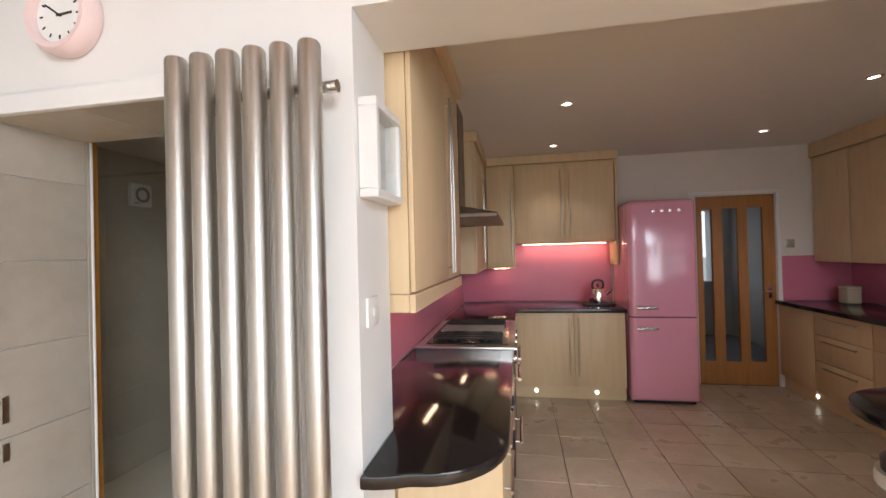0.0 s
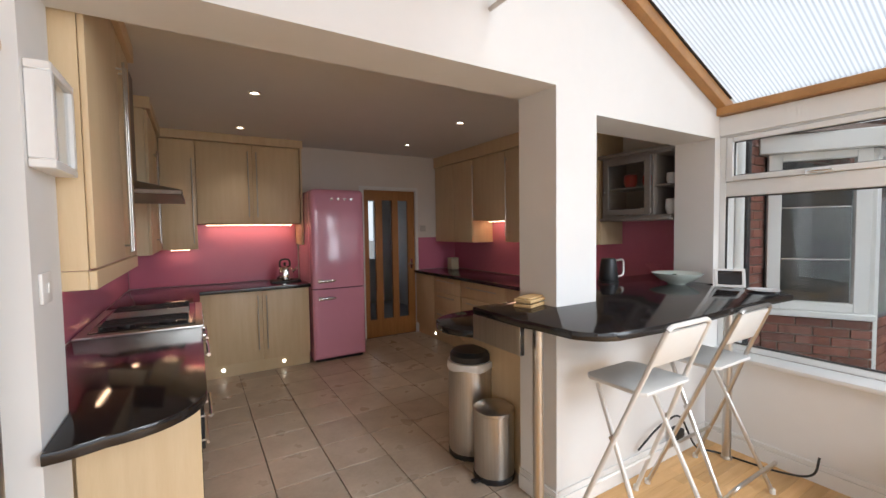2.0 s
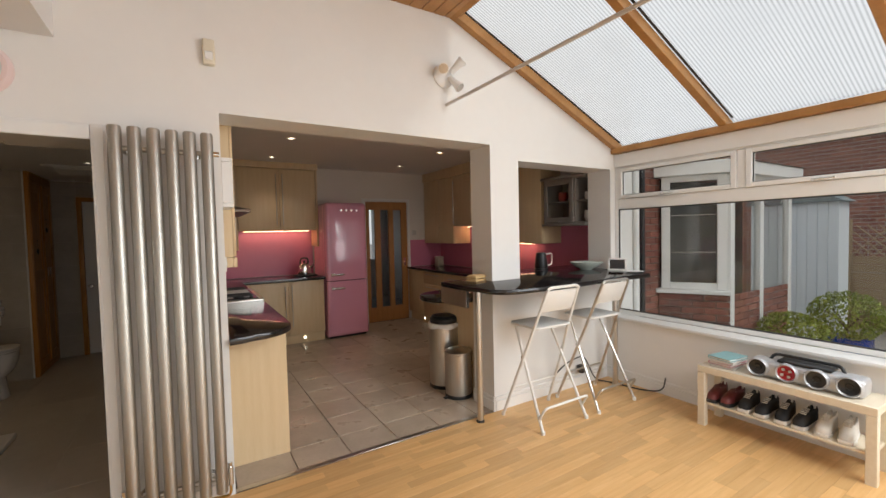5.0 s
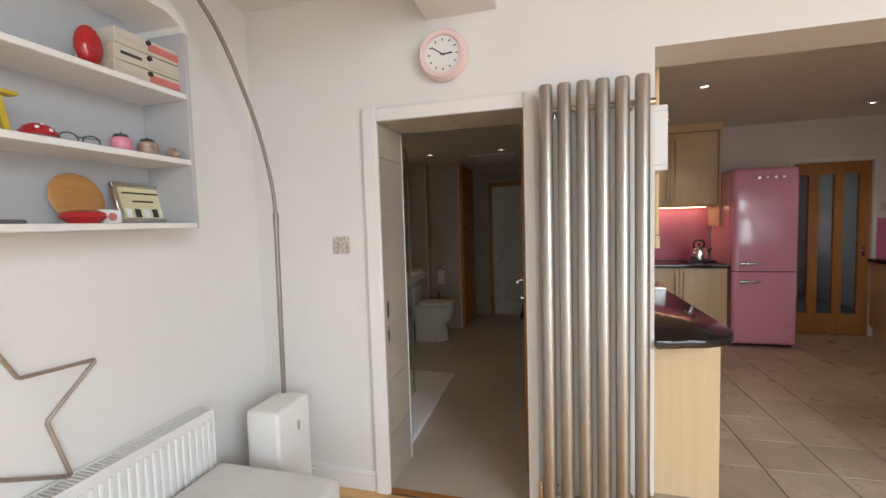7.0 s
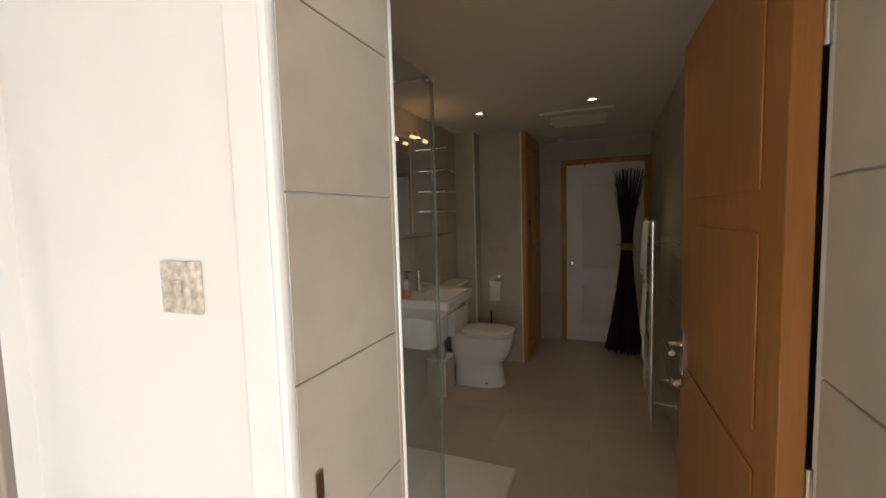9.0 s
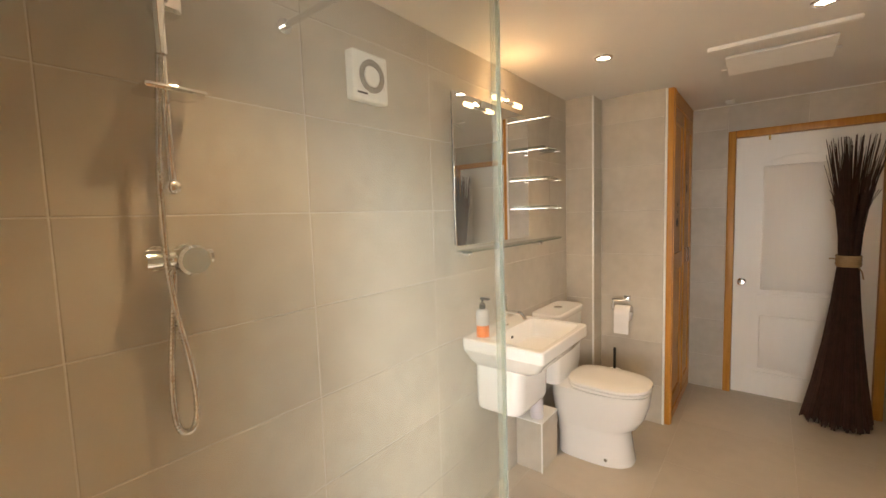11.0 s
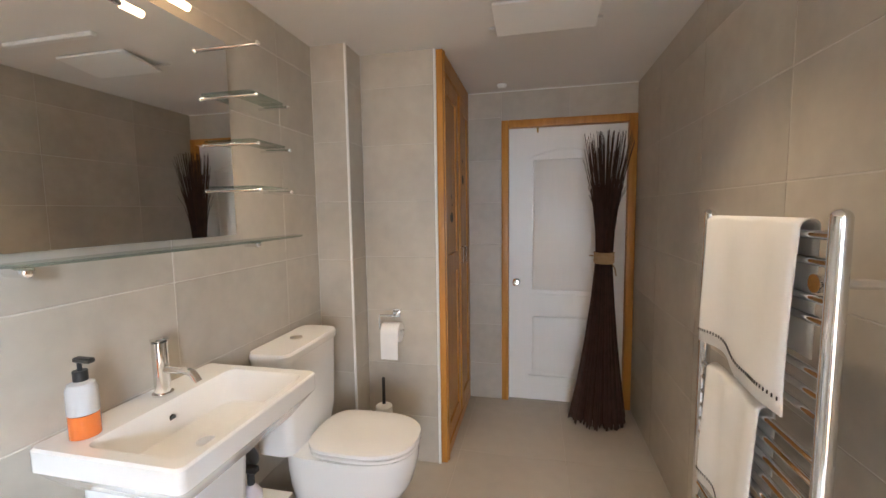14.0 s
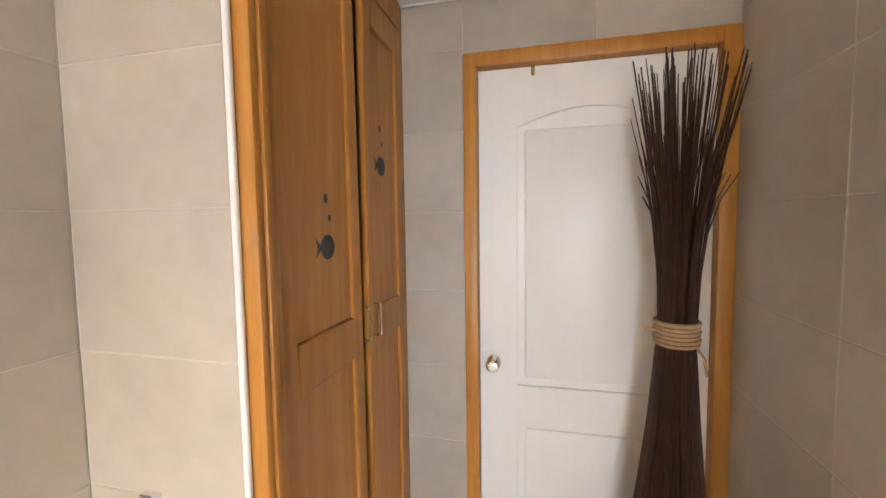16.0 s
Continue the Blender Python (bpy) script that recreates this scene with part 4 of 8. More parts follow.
front += arc(1.76, -0.28, 0.185, 205, 262, 8, 0.215) + [(1.97, -0.512), (2.25, -0.515), (2.6, -0.497), (3.0, -0.488), (3.30, -0.50), (3.325, -0.47), (3.325, -0.004)]
front += [(3.43, -0.004), (3.43, 0.30), (3.735, 0.30), (3.735, 0.62), (HX0 + 0.003, 0.62), (HX0 + 0.003, 0.262)]
slab(bm, front, 1.046, 1.082, 0.005, 2)
part("bar_top", bm, GRANITE, bar)
part("edge_strip", box(1.5715, 1.5735, -0.10, 0.262, 0.914, 1.043), STEEL, bar, "thin steel edging strip")
part("drop_panel", box(1.574, 1.600, -0.10, 0.262, 0.912, 1.045, bevel=0.003), GRANITE, bar)
for x, y in ((1.690, -0.090), (3.20, -0.210)):
    post = part("post", cyl((x, y, 0.02), (x, y, 1.045), 0.025, n=24), STEEL, bar, "steel tube post")
    part("foot", lathe(bmesh.new(), [(0, 0), (0.033, 0), (0.033, 0.006), (0.029, 0.02), (0, 0.02)], (x, y, 0.0), 24), BLACK if x < 2 else STEEL, post)
part("riser", box(2.24, 3.40, 0.585, 0.615, WT1 + 0.001, 1.045), MAPLE, bar)

# things on the bar
bw = bmesh.new()
lathe(bw, [(0, 0.004), (0.055, 0.0), (0.06, 0.008), (0.11, 0.03), (0.158, 0.072), (0.162, 0.078), (0.154, 0.078), (0.10, 0.038), (0.05, 0.018), (0, 0.016)], (3.22, 0.13, 1.083), 32)
PALEG = surf("pale_green_glaze", (0.70, 0.76, 0.70), (0.62, 0.70, 0.63), 10, 0.15)
solo("fruit_bowl", bw, PALEG, "wide pale green glazed bowl on the black bar", "bowl", origin=(3.22, 0.13, 1.083))
bm = bmesh.new()
for i in range(7):
    a = i * 0.9
    ball(bm, (3.22 + 0.045 * math.cos(a), 0.13 + 0.045 * math.sin(a), 1.128 + 0.008 * (i % 2)), 0.022, 1.3, 0.8, 0.6, 8, 6)
solo("leaves", bm, surf("dark_green_leaf", (0.05, 0.10, 0.06), (0.03, 0.07, 0.04), 20, 0.6), "dark green dried leaves in the bowl", "decoration", origin=(3.22, 0.13, 1.12))
pf = thing("digital_photo_frame", (3.31, -0.16, 1.083), "white framed digital photo display standing on the bar", "photo frame")
m = pose(3.31, -0.16, 1.145, -12, 0, -55)
bm = bmesh.new()
for a in ((-0.085, 0.085, 0.045, 0.06), (-0.085, 0.085, -0.06, -0.045), (-0.085, -0.066, -0.045, 0.045), (0.066, 0.085, -0.045, 0.045)):
    bx(bm, a[0], a[1], -0.008, 0.010, a[2], a[3], bevel=0.002, m=m)
part("frame", bm, WHITEP, pf)
part("screen", box(-0.066, 0.066, -0.004, 0.004, -0.045, 0.045, m=m), surf("black_screen", (0.012, 0.013, 0.015), (0.01, 0.01, 0.012), 5, 0.08), pf, "dark glossy screen")
part("stand", box(-0.02, 0.02, 0.012, 0.05, -0.058, -0.02, m=m), WHITEP, pf)
pl = bmesh.new()
lathe(pl, [(0, 0), (0.05, 0.0), (0.085, 0.012), (0.08, 0.014), (0.05, 0.005), (0, 0.005)], (3.28, -0.36, 1.083), 28)
solo("plate", pl, CERAMIC, "small white china plate on the bar", "plate", origin=(3.28, -0.36, 1.083))
WOODB = surf("pale_wood_box", (0.72, 0.50, 0.24), (0.6, 0.4, 0.18), 8, 0.5, stretch=(1, 8, 8))
gx = thing("wooden_game_box", (1.83, 0.10, 1.083), "pale wooden slatted box with a glass-like lid on the bar", "box")
m = pose(1.83, 0.11, 1.083, 0, 0, 18)
for z in (0.0, 0.024):
    part("slat", box(-0.085, 0.085, -0.05, -0.04, z + 0.001, z + 0.018, bevel=0.002, m=m), WOODB, gx)
    part("slat", box(-0.085, 0.085, 0.04, 0.05, z + 0.001, z + 0.018, bevel=0.002, m=m), WOODB, gx)
    part("slat", box(-0.085, -0.075, -0.0395, 0.0395, z + 0.001, z + 0.018, bevel=0.002, m=m), WOODB, gx)
    part("slat", box(0.075, 0.085, -0.0395, 0.0395, z + 0.001, z + 0.018, bevel=0.002, m=m), WOODB, gx)
part("lid", box(-0.074, 0.074, -0.0385, 0.0385, 0.0425, 0.050, bevel=0.002, m=m), WOODB, gx)
bk = thing("black_kettle", (2.92, 0.46, 1.083), "tall black electric jug kettle on the bar", "kettle")
part("body", lathe(bmesh.new(), [(0, 0.012), (0.062, 0.012), (0.068, 0.03), (0.055, 0.15), (0.048, 0.175), (0, 0.18)], (2.92, 0.46, 1.083), 24), BLACK, bk)
part("base", lathe(bmesh.new(), [(0, 0), (0.072, 0), (0.072, 0.011), (0, 0.0115)], (2.92, 0.46, 1.083), 24), BLACK, bk)
part("handle", tube(bmesh.new(), bend([(2.97, 0.44, 1.24), (3.035, 0.42, 1.25), (3.035, 0.42, 1.13), (2.975, 0.44, 1.12)], 0.03), 0.009), STEEL, bk)

# bins
def bin_(x, y, r, h, big):
    t = thing("pedal_bin" if not big else "touch_bin", (x, y, 0), "tall brushed steel bin with black lid and white liner showing" if big else "small brushed steel pedal bin on the tiled floor", "bin", "kitchen bins")
    part("base", lathe(bmesh.new(), [(0, 0), (r + 0.004, 0), (r + 0.004, 0.03), (r, 0.035), (0, 0.035)], (x, y, 0.0), 36), BLACK, t)
    part("body", lathe(bmesh.new(), [(0, 0.036), (r, 0.036), (r, h), (r - 0.004, h + 0.003), (0, h + 0.003)], (x, y, 0), 40), STEEL, t)
    if big:
        bag = bmesh.new()
        n = 40
        ring = []
        for k, (zz, ex) in enumerate(((h - 0.035, 0.010), (h - 0.005, 0.007), (h + 0.008, 0.004), (h + 0.010, -0.02))):
            ring.append([bag.verts.new((x + (r + ex + (0.004 * math.sin(7 * a) if k == 0 else 0)) * math.cos(a), y + (r + ex) * math.sin(a), zz + (0.008 * math.sin(5 * a + 1) if k == 0 else 0))) for a in [2 * math.pi * i / n for i in range(n)]])
        for A, B in zip(ring, ring[1:]):
            for i in range(n):
                bag.faces.new((A[i], A[(i + 1) % n], B[(i + 1) % n], B[i]))
        part("liner", bag, WHITEP, t, "white plastic bin liner")
        part("lid", lathe(bmesh.new(), [(0, h + 0.011), (r - 0.012, h + 0.011), (r - 0.01, h + 0.05), (r - 0.03, h + 0.075), (0, h + 0.085)], (x, y, 0), 36), BLACK, t, "black domed lid")
    else:
        part("lid", lathe(bmesh.new(), [(0, h + 0.004), (r + 0.003, h + 0.004), (r + 0.003, h + 0.02), (r - 0.02, h + 0.036), (0, h + 0.044)], (x, y, 0), 36), STEEL, t)
        part("pedal", box(x - r - 0.045, x - r + 0.0, y - 0.03, y + 0.01, 0.01, 0.022, bevel=0.004), BLACK, t)
        part("hinge", box(x + r, x + r + 0.02, y - 0.025, y + 0.025, 0.04, h, bevel=0.004), BLACK, t)


bin_(1.885, 0.745, 0.145, 0.615, True)
bin_(1.845, 0.445, 0.12, 0.395, False)


# kitchen downlights
def downlight(x, y, z, glowmat, watts, colour, label, group, spot=True):
    t = thing("downlight", (x, y, z), label, "ceiling light", group)
    part("trim_ring", lathe(bmesh.new(), [(0.031, -0.001), (0.044, -0.001), (0.046, -0.004), (0.043, -0.009), (0.033, -0.010), (0.031, -0.006), (0.031, -0.001)], (x, y, z), 28), CHROME, t)
    part("bulb", lathe(bmesh.new(), [(0, -0.0015), (0.030, -0.0015), (0.030, -0.003), (0, -0.0035)], (x, y, z), 24), glowmat, t, "glowing bulb")
    d = bpy.data.lights.new("downlight_beam", "SPOT")
    d.energy, d.color, d.spot_size, d.spot_blend, d.shadow_soft_size = watts, colour, radians(96), 0.7, 0.03
    ob = new("downlight_beam", d)
    ob.location = (x, y, z - 0.014)


for x in (0.770, 2.618):
    for y in (1.935, 3.116):
        downlight(x, y, KZ, LAMP_K, 10.5, (1.0, 0.80, 0.58), "chrome ringed downlight in the kitchen ceiling", "kitchen downlights")
downlight(1.7, 0.75, KZ, LAMP_K, 10.5, (1.0, 0.80, 0.58), "chrome ringed downlight in the kitchen ceiling", "kitchen downlights")


# ---- sunroom ----
# door architrave, skirtings
dn = thing("door_2", (-0.96, 0.16, 0), "white framed doorway with an oak door standing open", "door", kind="structure")
bm = bmesh.new()
for x0, x1, z0, z1 in ((D0 - 0.075, D0 + 0.012, 0.0, 2.062), (D1 - 0.012, D1 + 0.052, 0.0, 2.062), (D0 + 0.012, D1 - 0.012, 1.988, 2.062)):
    bx(bm, x0, x1, -0.022, -0.001, z0, z1, bevel=0.006, seg=2)
    bx(bm, x0 + 0.012 if x1 - x0 < 0.2 else x0, x1 - 0.012 if x1 - x0 < 0.2 else x1, -0.028, -0.0225, z0, z1 - 0.012, bevel=0.002)
part("architrave", bm, GLOSSW, dn, "white moulded architrave")
leaf = bmesh.new()
LM = pose(D1 - 0.004, 0.325, 0, 0, 0, 3)
bx(leaf, -0.042, -0.002, 0.004, 0.755, 0.008, 1.985, bevel=0.002, m=LM)
lf = part("door_leaf", leaf, OAK, dn, "oak veneered door leaf")
for k in range(4):
    part("panel", box(-0.0465, -0.0425, 0.10, 0.655, 0.15 + k * 0.45, 0.52 + k * 0.45, bevel=0.0015, m=LM), OAK, lf)
bm = bmesh.new()
bx(bm, -0.050, -0.0425, 0.685, 0.725, 0.93, 1.08, bevel=0.002, m=LM)
cy(bm, LM @ Vector((-0.05, 0.705, 1.03)), LM @ Vector((-0.095, 0.705, 1.03)), 0.009, n=10)
cy(bm, LM @ Vector((-0.095, 0.710, 1.03)), LM @ Vector((-0.095, 0.60, 1.03)), 0.009, n=10)
cy(bm, LM @ Vector((-0.05, 0.705, 0.90)), LM @ Vector((-0.075, 0.705, 0.90)), 0.016, n=12)
part("door_handle", bm, CHROME, lf, "chrome lever handle")
for z in (0.25, 1.0, 1.75):
    part("hinge", cyl((D1 - 0.004, 0.322, z - 0.045), (D1 - 0.004, 0.322, z + 0.045), 0.006, n=10), STEEL, lf)
bm = bmesh.new()
bx(bm, D0 + 0.0125, D0 + 0.0145, 0.028, 0.046, 0.96, 1.05)
bx(bm, D0 + 0.0125, D0 + 0.0145, 0.028, 0.046, 0.83, 0.89)
part("strike_plate", bm, STEEL, dn)


def skirting(name, x0, x1, y0, y1, along):
    bm = bmesh.new()
    bx(bm, x0, x1, y0, y1, 0.0, 0.085, bevel=0.002)
    s = 0.006
    if along == "x":
        bx(bm, x0, x1, y0 + s, y1, 0.0855, 0.118, bevel=0.004, seg=2)
    else:
        bx(bm, x0 + s, x1, y0, y1, 0.0855, 0.118, bevel=0.004, seg=2)
    structure(name, bm, GLOSSW, "white painted moulded skirting board", "skirting board")


skirting("baseboard_north", XL + 0.001, D0 - 0.077, -0.019, -0.001, "x")
skirting("baseboard_hatch", OX1 + 0.003, 3.338, -0.019, -0.001, "x")
skirting("baseboard_east", 3.340, 3.359, -5.29, -0.001, "y")
skirting("baseboard_west_wall_end", D1 + 0.054, OX0, -0.019, -0.001, "x")
bm = bmesh.new()
bx(bm, OX1 - 0.020, OX1 - 0.0015, -0.019, 0.272, 0.0, 0.085, bevel=0.002)
bx(bm, OX1 - 0.014, OX1 - 0.0015, -0.013, 0.272, 0.0855, 0.118, bevel=0.004, seg=2)
structure("baseboard_column", bm, GLOSSW, "white painted moulded skirting board", "skirting board")
structure("threshold_strip", box(OX0 + 0.002, OX1 - 0.002, -0.018, 0.022, 0.0045, 0.010, bevel=0.002), STEEL, "brushed metal threshold strip between laminate and tile", "trim")
structure("threshold_strip_bathroom", box(D0 + 0.002, D1 - 0.002, -0.012, 0.03, 0.0045, 0.010, bevel=0.002), OAK, "oak threshold strip in the bathroom doorway", "trim")

# tall tubular radiator
rd = thing("tubular_radiator", (-0.265, -0.09, 0), "tall brushed steel radiator of six round tubes on the wall", "radiator")
for i in range(6):
    x = -0.486 + i * 0.0778
    bm = lathe(bmesh.new(), [(0, 0.085), (0.022, 0.085), (0.0295, 0.092), (0.0295, 2.036), (0.027, 2.043), (0, 2.044)], (x, -0.112, 0), 28)
    part("tube", bm, BRUSHED, rd)
    part("tube_cap", lathe(bmesh.new(), [(0, 2.0445), (0.024, 2.0445), (0.024, 2.047), (0, 2.048)], (x, -0.112, 0), 24), STEEL, rd, "dark steel end cap")
for z in (0.155, 1.945):
    part("manifold", cyl((-0.507, -0.072, z), (-0.072, -0.072, z), 0.014, n=14), BRUSHED, rd)
    for x in (-0.447, -0.137):
        bm = cyl((x, -0.058, z + 0.0), (x, -0.001, z), 0.012, n=12)
        cy(bm, (x, -0.006, z), (x, -0.0005, z), 0.022, n=16)
        part("wall_bracket", bm, CHROME, rd)
part("air_valve", cyl((-0.0715, -0.072, 1.945), (-0.040, -0.072, 1.945), 0.017, n=14), CHROME, rd)
for x, sx in ((-0.527, -1), (-0.052, 1)):
    bm = cyl((x - 0.02 * sx, -0.072, 0.155), (x, -0.072, 0.155), 0.011, n=12)
    cy(bm, (x, -0.072, 0.10), (x, -0.072, 0.20), 0.016, n=14)
    cy(bm, (x, -0.072, 0.20), (x, -0.072, 0.225), 0.012, n=14)
    part("radiator_valve", bm, CHROME, rd, "chrome radiator valve")
    part("pipe", tube(bmesh.new(), bend([(x, -0.072, 0.10), (x, -0.072, 0.035), (x - 0.1 * sx, -0.05, 0.035)], 0.03), 0.008), BRASS, rd, "copper pipe tail")

# clock
ck2 = thing("wall_clock", (-0.976, 0, 2.287), "round pink wall clock with a white face", "clock")
PINKC = surf("pink_clock_plastic", (0.84, 0.66, 0.64), (0.81, 0.63, 0.61), 4, 0.35)
CM = Matrix.Translation((-0.962, -0.002, 2.268)) @ Matrix.Rotation(radians(90), 4, "X") @ Matrix.Scale(0.87, 4)
part("rim", lathe(bmesh.new(), [(0.0, 0.0), (0.132, 0.0), (0.14, 0.02), (0.138, 0.05), (0.125, 0.07), (0.104, 0.066), (0.100, 0.045), (0, 0.045)], (0, 0, 0), 48, CM), PINKC, ck2)
part("face", lathe(bmesh.new(), [(0, 0.0455), (0.0995, 0.0455), (0.0995, 0.048), (0, 0.048)], (0, 0, 0), 48, CM), CERAMIC, ck2, "white dial")
bm = bmesh.new()
for i in range(12):
    a = radians(i * 30)
    bx(bm, -0.003, 0.003, 0.072, 0.086, 0.0482, 0.0495, m=CM @ Matrix.Rotation(-a, 4, "Z"))
part("hour_marks", bm, BLACK, ck2)
for ang, ln, w in ((-55, 0.075, 0.003), (86, 0.055, 0.004)):
    part("clock_hand", box(-w, w, -0.012, ln, 0.0497, 0.0508, m=CM @ Matrix.Rotation(radians(-ang), 4, "Z")), BLACK, ck2)

# sensor, spotlight, tie rod
sn = thing("motion_sensor", (-0.064, 0, 2.511), "small cream alarm sensor on the wall", "sensor")
CREAMP = surf("cream_plastic", (0.74, 0.68, 0.55), (0.70, 0.64, 0.51), 6, 0.4)
part("body", box(-0.094, -0.034, -0.042, -0.0005, 2.444, 2.580, bevel=0.008, seg=3), CREAMP, sn)
part("lens", box(-0.083, -0.046, -0.047, -0.0425, 2.466, 2.511, bevel=0.004), WHITEP, sn)
sp = thing("spotlight_cluster", (1.475, 0, 2.66), "white wall spotlight with three swivel heads", "light fitting")
part("wall_plate", lathe(bmesh.new(), [(0, 0), (0.085, 0), (0.088, 0.012), (0.07, 0.028), (0, 0.034)], (0, 0, 0), 32, Matrix.Translation((1.475, -0.001, 2.66)) @ Matrix.Rotation(radians(90), 4, "X")), GLOSSW, sp)
for (ox, oz), aim in (((-0.05, 0.03), (-0.35, -0.6, -0.35)), ((0.055, 0.045), (0.45, -0.5, 0.55)), ((0.04, -0.055), (0.35, -0.6, -0.75))):
    p = Vector((1.475 + ox, -0.035, 2.66 + oz))
    a = Vector(aim).normalized()
    q = p + Vector((0, -0.045, 0))
    bm = cyl(p, q, 0.008, n=10)
    cy(bm, q - a * 0.045, q + a * 0.012, 0.021, 0.026, n=20)
    cy(bm, q + a * 0.012, q + a * 0.075, 0.026, 0.038, n=20)
    head = part("spot_head", bm, GLOSSW, sp)
    part("bulb", cyl(q + a * 0.0752, q + a * 0.077, 0.033, n=20), STEEL, head)
part("pull_rod", cyl((1.475, -0.03, 2.585), (1.475, -0.03, 2.56), 0.006, n=8), GLOSSW, sp)
solo("tie_rod", cyl((1.497, -0.001, 2.452), (1.55, -5.29, 2.50), 0.011, n=12), surf("white_rod_paint", (0.62, 0.58, 0.54), (0.58, 0.54, 0.5), 5, 0.4), "thin pale metal tie rod below the roof", "rod", origin=(1.497, 0, 2.452))

# picture in the reveal, sockets
pc = thing("picture_frame", (0.0, 0.15, 1.68), "deep white box frame with three small dark photographs", "picture frame")
bm = bmesh.new()
for a in ((0.02, 0.26, 1.665, 1.69), (0.02, 0.26, 1.925, 1.95), (0.02, 0.045, 1.69, 1.925), (0.235, 0.26, 1.69, 1.925)):
    bx(bm, OX0 + 0.001, OX0 + 0.058, *a, bevel=0.003)
part("frame", bm, GLOSSW, pc)
part("mount", box(OX0 + 0.0015, OX0 + 0.010, 0.045, 0.235, 1.69, 1.925), WALL, pc, "white card mount")
g = part("pane", box(OX0 + 0.046, OX0 + 0.048, 0.045, 0.235, 1.69, 1.925), CLEAR, pc)
g.visible_shadow = False
DARKP = surf("dark_photograph", (0.10, 0.09, 0.09), (0.03, 0.03, 0.03), 40, 0.4)
for k in range(3):
    part("photograph", box(OX0 + 0.0105, OX0 + 0.0125, 0.11, 0.17, 1.73 + k * 0.055, 1.775 + k * 0.055), DARKP, pc)
plate("light_switch", (OX0, 0.09, 1.335), (1, 0, 0), 0.086, 0.086, "white light switch in the opening's reveal", 1)
SPECK = surf("speckled_switch_plate", (0.72, 0.68, 0.60), (0.30, 0.24, 0.20), 60, 0.35)
plate("light_switch", (-1.566, 0.0, 1.358), (0, -1, 0), 0.096, 0.092, "speckled patterned light switch beside the door", 1, SPECK)

# shelf unit on the left wall
SHX0, SHX1, SHY0, SHY1 = -2.098, -1.862, -1.95, -0.630
GREYW = surf("pale_grey_shelf_paint", (0.50, 0.505, 0.52), (0.46, 0.465, 0.48), 3, 0.6)
su = thing("wall_shelf_unit", (-1.99, -1.28, 1.47), "white wall-hung shelf unit with pale grey back", "shelf")
part("back_panel", box(SHX0, SHX0 + 0.008, SHY0, SHY1, 1.49, 2.30), GREYW, su)
for z in (1.47, 1.721, 1.978):
    part("shelf", box(SHX0 + 0.009, SHX1 + (0.012 if z < 1.5 else 0), SHY0 + 0.02, SHY1 - 0.021, z, z + 0.022, bevel=0.002), GLOSSW, su)
for y in (SHY0, SHY1 - 0.02):
    part("side_panel", box(SHX0 + 0.009, SHX1, y, y + 0.02, 1.47, 2.24, bevel=0.002), GREYW, su)
bm = bmesh.new()
pr = [(SHY1, 2.241), (SHY1, 2.26)] + [(SHY1 - 0.09 + 0.09 * math.cos(radians(a)), 2.26 + 0.07 * math.sin(radians(a))) for a in range(15, 91, 15)] + [(SHY0, 2.33), (SHY0, 2.29), (SHY1 - 0.09, 2.29), (SHY1 - 0.03, 2.262), (SHY1 - 0.02, 2.241)]
lo_ = [bm.verts.new((SHX0 + 0.009, y, z)) for y, z in pr]
hi_ = [bm.verts.new((SHX1, y, z)) for y, z in pr]
bm.faces.new(lo_), bm.faces.new(hi_[::-1])
for i in range(len(pr)):
    j = (i + 1) % len(pr)
    bm.faces.new((lo_[i], hi_[i], hi_[j], lo_[j]))
bmesh.ops.recalc_face_normals(bm, faces=bm.faces)
part("rounded_top", bm, GLOSSW, su)

# things on the shelves
CARD = surf("beige_card", (0.62, 0.56, 0.47), (0.55, 0.5, 0.41), 9, 0.75)
REDL = surf("red_label", (0.62, 0.20, 0.18), (0.55, 0.17, 0.15), 9, 0.6)
INK = surf("dark_ink", (0.05, 0.045, 0.04), (0.04, 0.035, 0.03), 9, 0.6)
for k in range(3):
    z = 2.001 + k * 0.056
    t = thing("card_box", (-1.99, -0.78, z), "flat beige card storage box with printed label", "box", "stacked card boxes")
    part("body", box(-2.08, -1.895, -0.905 + 0.004 * k, -0.637, z, z + 0.0535, bevel=0.003), CARD, t)
    part("label_bar", box(-1.8945, -1.8925, -0.775, -0.645, z + 0.012, z + 0.040), REDL if k != 1 else CARD, t)
    part("printed_bar", box(-1.8945, -1.8925, -0.88, -0.805, z + 0.022, z + 0.032), INK if k == 1 else CARD, t)
    part("finger_tab", cyl((-1.8945, -0.775, z + 0.04), (-1.888, -0.775, z + 0.04), 0.009, n=10), BLACK, t)
REDG = surf("red_glaze", (0.45, 0.02, 0.025), (0.38, 0.015, 0.02), 6, 0.15)
bm = bmesh.new()
ball(bm, (-1.93, -0.958, 2.075), 0.052, 0.6, 0.8, 1.28)
bx(bm, -1.955, -1.905, -0.983, -0.933, 2.0005, 2.018, bevel=0.004)
solo("red_ornament", bm, REDG, "shiny red egg-shaped ornament on the top shelf", "ornament", origin=(-1.96, -1.02, 2.0005))
YEL = surf("yellow_lacquer", (0.62, 0.46, 0.03), (0.55, 0.4, 0.02), 6, 0.25)
tl2 = thing("yellow_stand", (-1.97, -1.27, 1.7435), "small yellow trestle ornament on the shelf", "ornament")
